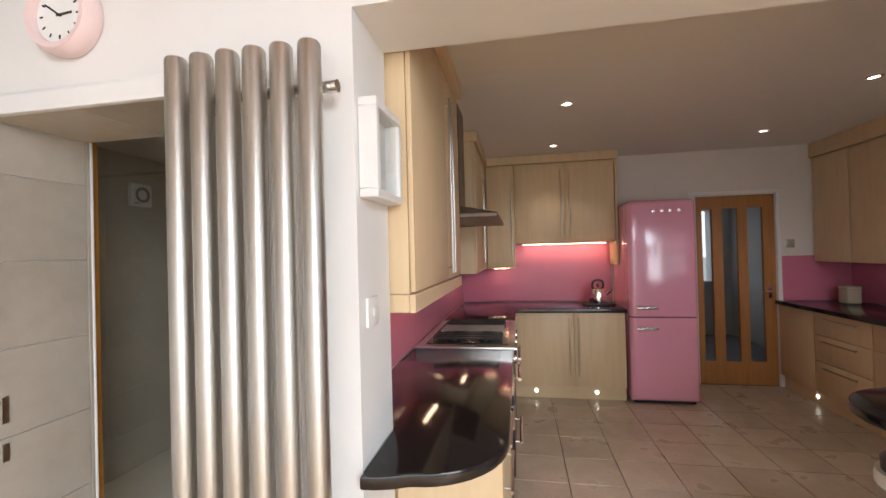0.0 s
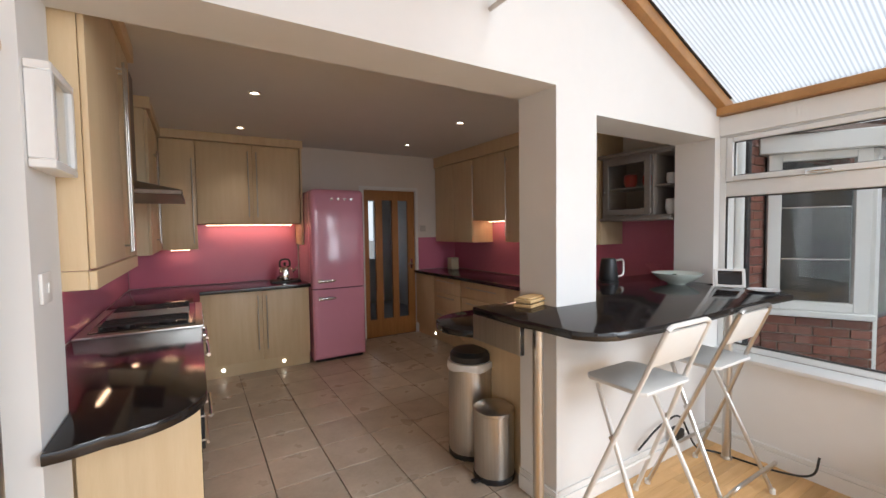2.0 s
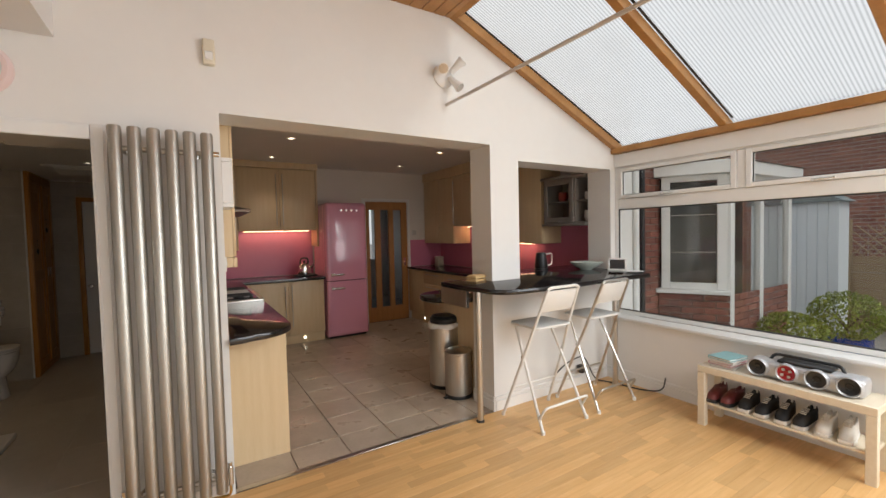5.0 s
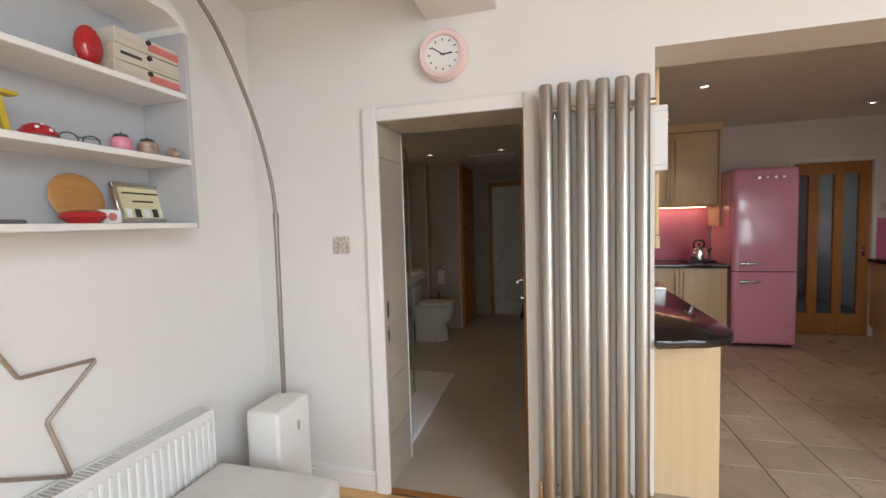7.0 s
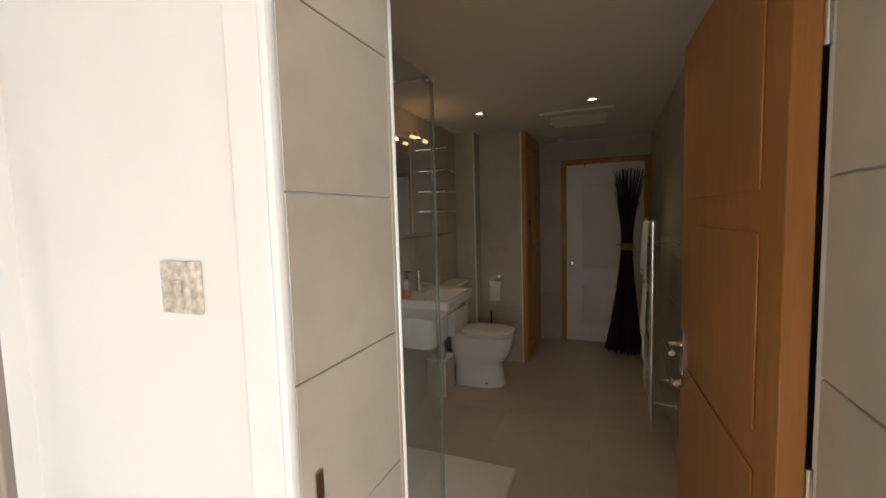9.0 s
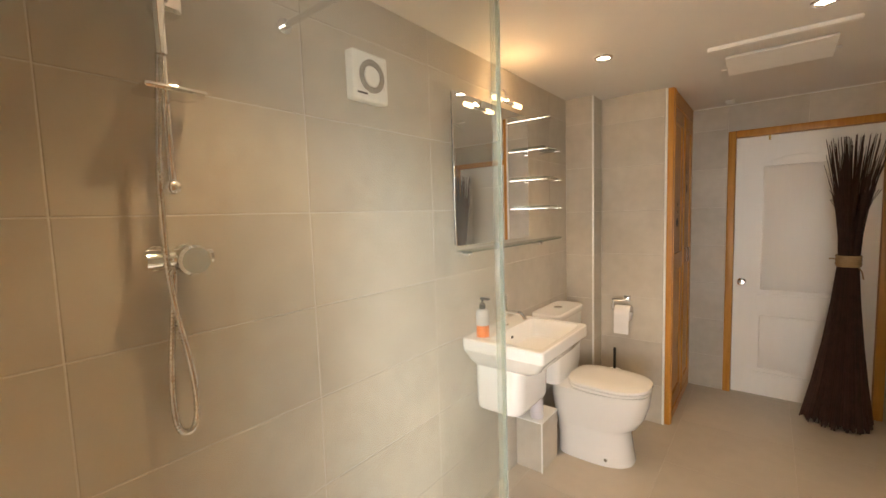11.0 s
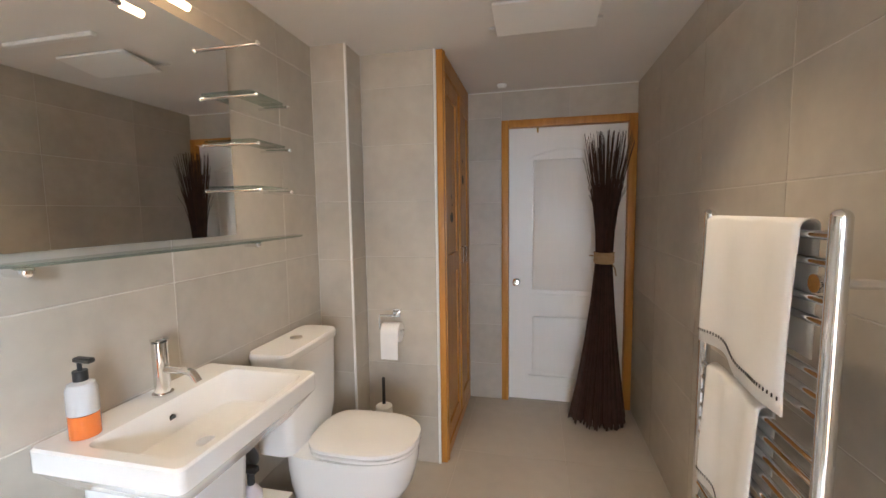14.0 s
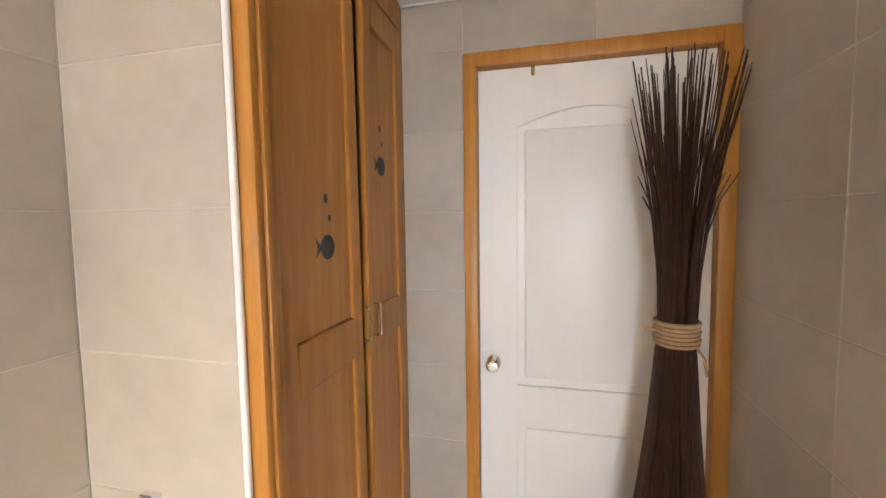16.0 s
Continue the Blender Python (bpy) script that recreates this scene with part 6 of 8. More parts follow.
# ---- bathroom ----
L = BX0
sh = thing("shower_tray", (-1.84, 1.02, 0), "low white stone-resin shower tray with chrome waste", "shower tray")
bm = box(L + 0.002, -1.375, BY0 + 0.002, 1.705, 0.006, 0.045, bevel=0.008, seg=3)
part("tray", bm, TRIM, sh)
part("waste", cyl((-1.84, 0.75, 0.0455), (-1.84, 0.75, 0.050), 0.055, n=24), CHROME, sh)
gs = thing("shower_screen", (-1.605, 0.80, 0.045), "frameless clear glass shower screen with a chrome brace bar", "shower screen")
GX = -1.605
g = part("glass_panel", box(GX - 0.004, GX + 0.004, 0.340, 1.203, 0.047, 2.06, bevel=0.001), SHOWERG, gs)
g.visible_shadow = False
EDGEG = surf("pale_green_glass_edge", (0.42, 0.465, 0.43), (0.36, 0.40, 0.37), 9, 0.15)
part("glass_edge", box(GX - 0.004, GX + 0.004, 1.2035, 1.209, 0.047, 2.06), EDGEG, gs, "pale green polished glass edge")
# added milky strip that imitates a reflected band along the glass edge
SHEENG = glass("edge_reflection_film", (0.92, 0.95, 0.92), 0.92, 0.2, 0.06)
part("edge_seal", box(GX - 0.007, GX + 0.007, 1.184, 1.2025, 0.047, 2.06, bevel=0.003), SHEENG, gs, "translucent strip standing in for the reflection near the glass edge")
part("wall_channel", box(GX - 0.014, GX + 0.014, 0.328, 0.339, 0.047, 2.065, bevel=0.003), CHROME, gs)
for x0, x1, y0, y1 in ((-1.462, -1.374, BY0 + 0.002, 0.376), (-1.455, -1.382, 0.377, 0.383), (-1.462, -1.378, 0.384, 0.411)):
    structure("trim_shower_post", box(x0, x1, y0, y1, 0.046, BZ - 0.002, bevel=0.003), PINEX, "oak post at the shower side of the doorway", "post")
bm = cyl((L + 0.004, 1.15, 2.055), (GX + 0.01, 1.15, 2.055), 0.0095, n=14)
cy(bm, (L + 0.0005, 1.15, 2.055), (L + 0.012, 1.15, 2.055), 0.022, n=18)
part("brace_bar", bm, CHROME, gs)
bm = box(GX - 0.02, GX + 0.02, 1.13, 1.17, 2.035, 2.072, bevel=0.004)
part("glass_clamp", bm, CHROME, gs)

# shower set
ss = thing("shower_set", (L + 0.05, 0.83, 1.0), "chrome bar shower with riser rail, handset and ribbed hose", "shower")
bm = cyl((L + 0.055, 0.755, 1.41), (L + 0.055, 0.865, 1.41), 0.019, n=18)
for y in (0.78, 0.84):
    cy(bm, (L + 0.0005, y, 1.41), (L + 0.05, y, 1.41), 0.014, n=14)
    cy(bm, (L + 0.0005, y, 1.41), (L + 0.010, y, 1.41), 0.030, n=20)
part("valve", bm, CHROME, ss)
for y0, y1 in ((0.755, 0.765), (0.855, 0.868)):
    part("valve_knob", cyl((L + 0.055, y0 - 0.012, 1.41), (L + 0.055, y1 + 0.012, 1.41), 0.021, n=20), CHROME, ss)
part("valve_dial", lathe(bmesh.new(), [(0, 0), (0.034, 0), (0.036, 0.006), (0.036, 0.03), (0.030, 0.037), (0, 0.038)], (0, 0, 0), 24, Matrix.Translation((L + 0.072, 0.828, 1.405)) @ Matrix.Rotation(radians(90), 4, "Y")), CHROME, ss, "round chrome control dial")
bm = cyl((L + 0.05, 0.812, 1.56), (L + 0.05, 0.812, 2.16), 0.0095, n=14)
for z in (1.575, 2.14):
    cy(bm, (L + 0.0005, 0.812, z), (L + 0.05, 0.812, z), 0.012, n=12)
    ball(bm, (L + 0.05, 0.812, z), 0.02)
part("riser_rail", bm, CHROME, ss)
bm = box(L + 0.03, L + 0.12, 0.752, 0.876, 1.776, 1.790, bevel=0.005, seg=2)
part("soap_dish", bm, CHROME, ss)
bm = box(L + 0.04, L + 0.085, 0.79, 0.85, 1.955, 2.0, bevel=0.008, seg=2)
part("slider", bm, CHROME, ss)
bm = tube(bmesh.new(), bend([(L + 0.085, 0.80, 1.86), (L + 0.09, 0.798, 2.0), (L + 0.12, 0.796, 2.06)], 0.05), 0.013, 12)
cy(bm, (L + 0.115, 0.796, 2.045), (L + 0.15, 0.796, 2.03), 0.05, 0.055, n=24)
part("handset", bm, CHROME, ss)
HOSE = surf("ribbed_chrome_hose", (0.75, 0.74, 0.72), (0.55, 0.54, 0.52), 40, 0.2, 1.0)
hp = bend([(L + 0.085, 0.795, 1.86), (L + 0.08, 0.775, 1.6), (L + 0.07, 0.78, 1.35), (L + 0.06, 0.822, 1.12), (L + 0.06, 0.82, 0.995), (L + 0.06, 0.775, 0.995), (L + 0.055, 0.772, 1.12), (L + 0.055, 0.80, 1.395)], 0.09, 8)
bm = tube(bmesh.new(), hp, 0.0068, 10)
for a, b in zip(hp, hp[1:]):
    n = max(1, int((b - a).length / 0.009))
    for k in range(n):
        p = a.lerp(b, k / n)
        d = (b - a).normalized() * 0.0018
        cy(bm, p - d, p + d, 0.0082, n=8)
part("hose", bm, HOSE, ss)

# extractor fan
ef = thing("extractor_fan", (L, 1.49, 1.9), "square white extractor fan with a round grille", "extractor fan")
part("body", box(L + 0.0005, L + 0.042, 1.373, 1.533, 1.892, 2.055, bevel=0.008, seg=3), WHITEP, ef)
FM = Matrix.Translation((L + 0.0425, 1.453, 1.975)) @ Matrix.Rotation(radians(90), 4, "Y")
part("grille_ring", lathe(bmesh.new(), [(0.036, 0.0), (0.055, 0.0), (0.056, 0.006), (0.05, 0.009), (0.04, 0.008), (0.036, 0.004), (0.036, 0.0)], (0, 0, 0), 32, FM), surf("grey_fan_grille", (0.28, 0.25, 0.21), (0.22, 0.2, 0.17), 9, 0.5), ef)
part("grille_disc", lathe(bmesh.new(), [(0, 0.0), (0.033, 0.0), (0.033, 0.006), (0, 0.008)], (0, 0, 0), 28, FM), WHITEP, ef)
part("name_bar", box(L + 0.0422, L + 0.0435, 1.388, 1.433, 1.911, 1.917), INK, ef)

# mirror with shelves and lamp
mi = thing("mirror", (L, 2.37, 1.32), "frameless wall mirror above the basin", "mirror")
part("mirror_glass", box(L + 0.010, L + 0.016, 1.957, 2.690, 1.345, 2.045, bevel=0.001), MIRROR, mi)
part("backing", box(L + 0.001, L + 0.0095, 1.962, 2.685, 1.35, 2.04), surf("dark_mirror_back", (0.08, 0.08, 0.08), (0.06, 0.06, 0.06), 9, 0.6), mi)


def glass_shelf(z, y0, y1, d, label, long=False):
    t = thing("glass_shelf", (L, (y0 + y1) / 2, z), label, "shelf", "bathroom glass shelves")
    bm = bmesh.new()
    n = 14
    if long:
        outl = [(L + 0.018, y0), (L + d * 0.75, y0 + 0.02)] + [(L + d * (0.75 + 0.25 * math.sin(math.pi * i / n)), y0 + 0.02 + (y1 - y0 - 0.04) * i / n) for i in range(1, n)] + [(L + d * 0.6, y1 - 0.01), (L + 0.018, y1)]
    else:
        outl = [(L + 0.018, y0), (L + d, y0), (L + d, y1 - 0.04), (L + d - 0.03, y1), (L + 0.018, y1)]
    slab(bm, outl[::-1], z, z + 0.008, 0.0015, 1)
    g_ = part("glass_plate", bm, SHELFG, t)
    g_.visible_shadow = False
    for y in ((y0 + 0.012, y1 - 0.03) if not long else (y0 + 0.05, (y0 + y1) / 2 + 0.25)):
        if long:
            b2 = cyl((L + 0.0005, y, z - 0.012), (L + 0.05, y, z - 0.012), 0.013, n=14)
            ball(b2, (L + 0.055, y, z - 0.012), 0.015)
        else:
            b2 = cyl((L + 0.0005, y, z - 0.009), (L + d + 0.012, y, z - 0.009), 0.0055, n=12)
            ball(b2, (L + d + 0.012, y, z - 0.009), 0.008, 1, 1, 1, 10, 7)
        part("bracket", b2, CHROME, t, "chrome shelf bracket")


for z in (1.861, 1.689, 1.520):
    glass_shelf(z, 2.675, 2.912, 0.120, "small glass shelf on chrome bar brackets beside the mirror")
glass_shelf(1.318, 1.950, 3.06, 0.12, "long glass shelf below the mirror", True)
bm = cyl((L + 0.0005, 2.690, 2.028), (L + 0.147, 2.690, 2.028), 0.0075, n=12)
ball(bm, (L + 0.147, 2.690, 2.028), 0.010, 1, 1, 1, 10, 7)
solo("towel_peg", bm, CHROME, "chrome bar peg above the glass shelves", "peg", origin=(L, 2.690, 2.028))
ml = thing("mirror_lamp", (L, 2.306, 2.06), "chrome twin lamp with two glowing glass capsules over the mirror", "wall lamp")
bm = cyl((L + 0.001, 2.306, 2.09), (L + 0.015, 2.306, 2.09), 0.022, n=24)
tube(bm, bend([(L + 0.02, 2.306, 2.09), (L + 0.08, 2.306, 2.115), (L + 0.10, 2.306, 2.042)], 0.05), 0.006, 8)
cy(bm, (L + 0.10, 2.241, 2.04), (L + 0.10, 2.371, 2.04), 0.008, n=12)
part("arm", bm, CHROME, ml)
for y0, y1 in ((2.175, 2.240), (2.372, 2.437)):
    part("capsule_bulb", cyl((L + 0.10, y0, 2.04), (L + 0.10, y1, 2.04), 0.012, n=16), LAMP_M, ml, "glowing amber capsule bulb")
d = bpy.data.lights.new("mirror_lamp_light", "POINT")
d.energy, d.color, d.shadow_soft_size = 0.4, (1.0, 0.58, 0.25), 0.012
ob = new("mirror_lamp_light", d)
ob.location = (L + 0.125, 2.306, 2.06)

# basin with half pedestal
bs = thing("wash_basin", (L, 2.29, 0.55), "white rectangular ceramic basin on a half pedestal", "basin")
B0, B1, BR = 1.995, 2.535, 0.905
bm = bmesh.new()
xs0, xs1 = L + 0.002, -1.878


def ringv(bm, x0, x1, y0, y1, z, r, n=4):
    pts = []
    for cx_, cy__, a0 in ((x1 - r, y1 - r, 0), (x0 + r, y1 - r, 90), (x0 + r, y0 + r, 180), (x1 - r, y0 + r, 270)):
        for i in range(n + 1):
            a = radians(a0 + 90 * i / n)
            pts.append((cx_ + r * math.cos(a), cy__ + r * math.sin(a)))
    return [bm.verts.new((x, y, z)) for x, y in pts]


def loft(bm, rings, cap0=True, cap1=True):
    for A, B in zip(rings, rings[1:]):
        n = len(A)
        for k in range(n):
            bm.faces.new((A[k], A[(k + 1) % n], B[(k + 1) % n], B[k]))
    if cap0:
        bm.faces.new(rings[0][::-1])
    if cap1:
        bm.faces.new(rings[-1])
    bmesh.ops.recalc_face_normals(bm, faces=bm.faces)
    return bm


rings = [ringv(bm, xs0, xs1 - 0.10, B0 + 0.09, B1 - 0.09, BR - 0.155, 0.03), ringv(bm, xs0, xs1 - 0.05, B0 + 0.05, B1 - 0.05, BR - 0.12, 0.03), ringv(bm, xs0, xs1 - 0.012, B0 + 0.012, B1 - 0.012, BR - 0.07, 0.02),
         ringv(bm, xs0, xs1, B0, B1, BR - 0.055, 0.018), ringv(bm, xs0, xs1, B0, B1, BR - 0.006, 0.018), ringv(bm, xs0 + 0.004, xs1 - 0.005, B0 + 0.005, B1 - 0.005, BR, 0.016),
         ringv(bm, xs0 + 0.115, xs1 - 0.028, B0 + 0.035, B1 - 0.035, BR - 0.001, 0.03), ringv(bm, xs0 + 0.122, xs1 - 0.035, B0 + 0.042, B1 - 0.042, BR - 0.010, 0.03),
         ringv(bm, xs0 + 0.14, xs1 - 0.06, B0 + 0.08, B1 - 0.08, BR - 0.085, 0.05), ringv(bm, xs0 + 0.18, xs1 - 0.12, B0 + 0.17, B1 - 0.17, BR - 0.105, 0.04)]
loft(bm, rings)
part("bowl", bm, CERAMIC, bs)
bm = bmesh.new()
loft(bm, [ringv(bm, xs0, xs0 + 0.24, B0 + 0.10, B1 - 0.15, 0.53, 0.05), ringv(bm, xs0, xs0 + 0.26, B0 + 0.09, B1 - 0.14, 0.56, 0.05), ringv(bm, xs0, xs0 + 0.27, B0 + 0.085, B1 - 0.135, BR - 0.135, 0.05)])
part("half_pedestal", bm, CERAMIC, bs)
part("waste", cyl((xs0 + 0.235, 2.252, BR - 0.104), (xs0 + 0.235, 2.252, BR - 0.100), 0.024, n=20), CHROME, bs)
part("overflow", cyl((xs0 + 0.126, 2.252, BR - 0.045), (xs0 + 0.132, 2.252, BR - 0.046), 0.010, n=14), BLACK, bs)
tp = thing("basin_tap", (L + 0.06, 2.292, BR), "chrome basin mixer tap", "tap")
bm = cyl((L + 0.062, 2.292, BR), (L + 0.062, 2.292, BR + 0.006), 0.028, n=24)
cy(bm, (L + 0.062, 2.292, BR + 0.006), (L + 0.062, 2.292, BR + 0.155), 0.021, n=24)
part("body", bm, CHROME, tp)
bm = tube(bmesh.new(), bend([(L + 0.08, 2.292, BR + 0.075), (L + 0.165, 2.294, BR + 0.075), (L + 0.185, 2.294, BR + 0.045)], 0.02), 0.011, 12)
part("spout", bm, CHROME, tp)
part("lever", box(L + 0.045, L + 0.08, 2.272, 2.312, BR + 0.156, BR + 0.166, bevel=0.004), CHROME, tp)
sd = thing("soap_dispenser", (L + 0.065, 2.105, BR), "clear soap bottle with orange liquid and black pump", "soap dispenser")
ORANGE = surf("orange_liquid_soap", (0.80, 0.20, 0.03), (0.75, 0.17, 0.02), 5, 0.1, coat=0.5)
SOAPX, SOAPY = L + 0.075, 2.07
part("liquid", lathe(bmesh.new(), [(0, 0.001), (0.031, 0.001), (0.031, 0.055), (0, 0.056)], (SOAPX, SOAPY, BR), 20), ORANGE, sd, "orange liquid soap")
FROST = surf("frosted_clear_plastic", (0.62, 0.60, 0.58), (0.58, 0.56, 0.54), 6, 0.2)
part("bottle", lathe(bmesh.new(), [(0, 0.057), (0.0315, 0.057), (0.031, 0.115), (0.026, 0.128), (0.016, 0.133), (0, 0.134)], (SOAPX, SOAPY, BR), 20), FROST, sd)
bm = cyl((SOAPX, SOAPY, BR + 0.134), (SOAPX, SOAPY, BR + 0.158), 0.015, n=16)
cy(bm, (SOAPX, SOAPY, BR + 0.158), (SOAPX, SOAPY, BR + 0.178), 0.005, n=8)
bx(bm, SOAPX - 0.010, SOAPX + 0.04, SOAPY - 0.009, SOAPY + 0.009, BR + 0.178, BR + 0.190, bevel=0.003)
part("pump", bm, BLACK, sd)

# low tiled boxing with a bottle on it
structure("trim_low_boxing", box(L + 0.001, -2.135, 2.52, 2.74, 0.001, 0.29, bevel=0.002), TILE, "low tiled pipe boxing with pale trim between basin and toilet", "boxing")
structure("trim_boxing_edge", box(-2.1345, -2.127, 2.513, 2.5195, 0.001, 0.294), TRIM, "white edge trim on the low boxing", "trim")
structure("trim_boxing_top", box(L + 0.001, -2.130, 2.518, 2.742, 0.2905, 0.298, bevel=0.002), TRIM, "pale ledge on the low boxing", "trim")
cb = thing("cleaner_bottle", (-2.190, 2.58, 0.299), "pale lilac cleaner bottle with a black pump", "bottle")
LILAC = surf("pale_lilac_plastic", (0.62, 0.58, 0.62), (0.58, 0.54, 0.58), 6, 0.35)
part("body", lathe(bmesh.new(), [(0, 0), (0.036, 0), (0.038, 0.01), (0.037, 0.10), (0.018, 0.13), (0.012, 0.135), (0, 0.136)], (-2.190, 2.58, 0.299), 20), LILAC, cb)
bm = cyl((-2.190, 2.58, 0.435), (-2.190, 2.58, 0.48), 0.013, n=12)
bx(bm, -2.21, -2.16, 2.565, 2.595, 0.48, 0.505, bevel=0.006)
part("pump", bm, BLACK, cb)
part_trap = tube(bmesh.new(), bend([(L + 0.10, 2.52, 0.74), (L + 0.10, 2.56, 0.60), (L + 0.10, 2.62, 0.50), (L + 0.02, 2.66, 0.46)], 0.05), 0.02, 12)
solo("waste_pipe", part_trap, BLACK, "black waste pipe behind the basin pedestal", "pipe", origin=(L + 0.06, 2.58, 0.46))

# toilet
tq = thing("toilet", (-2.0, 2.94, 0), "white close-coupled toilet with the lid down", "toilet")
TC = 2.925


def oval(bm, x0, x1, w, z, n=28, sq=2.6):
    """A D-shaped ring: square at the back (x0), round at the front (x1)."""
    pts = []
    for i in range(n):
        a = 2 * math.pi * i / n
        c, s = math.cos(a), math.sin(a)
        e = 2 / (sq if c < 0 else 2.15)
        xx = (x0 + x1) / 2 + (x1 - x0) / 2 * (abs(c) ** (2 / (5 if c < 0 else 2.3))) * (1 if c > 0 else -1)
        yy = TC + w / 2 * (abs(s) ** (2 / 2.6)) * (1 if s > 0 else -1)
        pts.append(bm.verts.new((xx, yy, z)))
    return pts


bm = bmesh.new()
loft(bm, [oval(bm, L + 0.12, -1.735, 0.30, 0.005), oval(bm, L + 0.12, -1.74, 0.298, 0.03), oval(bm, L + 0.12, -1.755, 0.29, 0.13), oval(bm, L + 0.11, -1.758, 0.288, 0.195), oval(bm, L + 0.11, -1.752, 0.294, 0.207), oval(bm, L + 0.10, -1.715, 0.316, 0.235), oval(bm, L + 0.09, -1.682, 0.338, 0.29), oval(bm, L + 0.08, -1.662, 0.346, 0.36), oval(bm, L + 0.08, -1.655, 0.353, 0.41), oval(bm, L + 0.08, -1.655, 0.356, 0.438), oval(bm, L + 0.10, -1.675, 0.33, 0.442)])
part("pan", bm, CERAMIC, tq, smooth=False)
bm = bmesh.new()
loft(bm, [oval(bm, L + 0.20, -1.658, 0.352, 0.4435), oval(bm, L + 0.195, -1.650, 0.362, 0.449), oval(bm, L + 0.195, -1.650, 0.362, 0.459), oval(bm, L + 0.20, -1.656, 0.352, 0.463)])
part("seat", bm, CERAMIC, tq)
bm = bmesh.new()
loft(bm, [oval(bm, L + 0.195, -1.654, 0.356, 0.4645), oval(bm, L + 0.19, -1.648, 0.366, 0.470), oval(bm, L + 0.19, -1.650, 0.362, 0.482), oval(bm, L + 0.21, -1.68, 0.31, 0.489), oval(bm, L + 0.28, -1.76, 0.18, 0.491)])
part("lid", bm, CERAMIC, tq)
bm = bmesh.new()
loft(bm, [ringv(bm, L + 0.003, L + 0.165, TC - 0.185, TC + 0.185, 0.4425, 0.04), ringv(bm, L + 0.003, L + 0.175, TC - 0.20, TC + 0.20, 0.52, 0.04), ringv(bm, L + 0.003, L + 0.182, TC - 0.21, TC + 0.21, 0.835, 0.04)])
part("cistern", bm, CERAMIC, tq)
bm = bmesh.new()
loft(bm, [ringv(bm, L + 0.003, L + 0.187, TC - 0.216, TC + 0.216, 0.8365, 0.04), ringv(bm, L + 0.003, L + 0.190, TC - 0.219, TC + 0.219, 0.845, 0.042), ringv(bm, L + 0.003, L + 0.190, TC - 0.219, TC + 0.219, 0.866, 0.042), ringv(bm, L + 0.006, L + 0.182, TC - 0.212, TC + 0.212, 0.876, 0.04)])
part("cistern_lid", bm, CERAMIC, tq)
bm = cyl((L + 0.095, TC, 0.8765), (L + 0.095, TC, 0.882), 0.027, n=24)
part("flush_button", bm, CHROME, tq)
for s in (-1, 1):
    part("fixing_cap", cyl((-1.86, TC + s * 0.142, 0.05), (-1.86, TC + s * 0.152, 0.05), 0.010, n=12), CHROME, tq)
tb = thing("toilet_brush", (-1.985, 3.40, 0), "dark toilet brush handle in a white pot", "toilet brush")
part("pot", lathe(bmesh.new(), [(0, 0.006), (0.045, 0.006), (0.05, 0.02), (0.045, 0.36), (0.03, 0.37), (0, 0.372)], (-1.985, 3.40, 0), 20), WHITEP, tb)
part("handle", cyl((-1.985, 3.40, 0.373), (-1.985, 3.40, 0.52), 0.009, n=10), BLACK, tb)

# toilet roll holder
tr_ = thing("toilet_roll_holder", (-1.95, 3.48, 0.86), "chrome holder with a white toilet roll", "toilet roll")
bm = box(-1.948, -1.903, 3.470, 3.4895, 0.842, 0.887, bevel=0.003)
tube(bm, bend([(-1.925, 3.472, 0.862), (-1.925, 3.425, 0.862), (-2.005, 3.425, 0.862), (-2.005, 3.425, 0.785), (-1.868, 3.425, 0.785)], 0.006), 0.007, 10)
part("bracket", bm, CHROME, tr_)
PAPER = surf("white_tissue", (0.84, 0.82, 0.80), (0.80, 0.78, 0.76), 12, 0.9, bump=0.2, bscale=300)
bm = lathe(bmesh.new(), [(0.02, 0.0), (0.052, 0.0), (0.053, 0.004), (0.053, 0.096), (0.052, 0.10), (0.02, 0.10), (0.02, 0.0)], (0, 0, 0), 32, Matrix.Translation((-1.985, 3.425, 0.772)) @ Matrix.Rotation(radians(90), 4, "Y"))
part("roll", bm, PAPER, tr_)
bm = box(-1.984, -1.887, 3.369, 3.3715, 0.635, 0.774, bevel=0.0008)
part("loose_sheet", bm, PAPER, tr_)

# pine cupboard
CX = -1.655
pcp = thing("pine_cupboard", (-1.69, 3.93, 0), "honey pine built-in cupboard with two panelled doors", "cupboard")
bm = bmesh.new()
for k, (a, b) in enumerate(((3.499, 3.52), (3.522, 3.543), (3.545, 3.566))):
    bx(bm, -1.697, CX + (0.004, 0.010, 0.004)[k], a, b, 0.006, BZ - 0.002, bevel=0.004, seg=2)
bx(bm, -1.697, CX, 4.345, 4.368, 0.006, BZ - 0.002, bevel=0.002)
bx(bm, -1.697, CX + 0.004, 3.567, 4.344, 2.16, BZ - 0.002, bevel=0.003)
bx(bm, -1.697, CX + 0.002, 3.567, 4.344, 0.006, 0.07, bevel=0.003)
part("frame", bm, PINEX, pcp, "reeded pine frame")
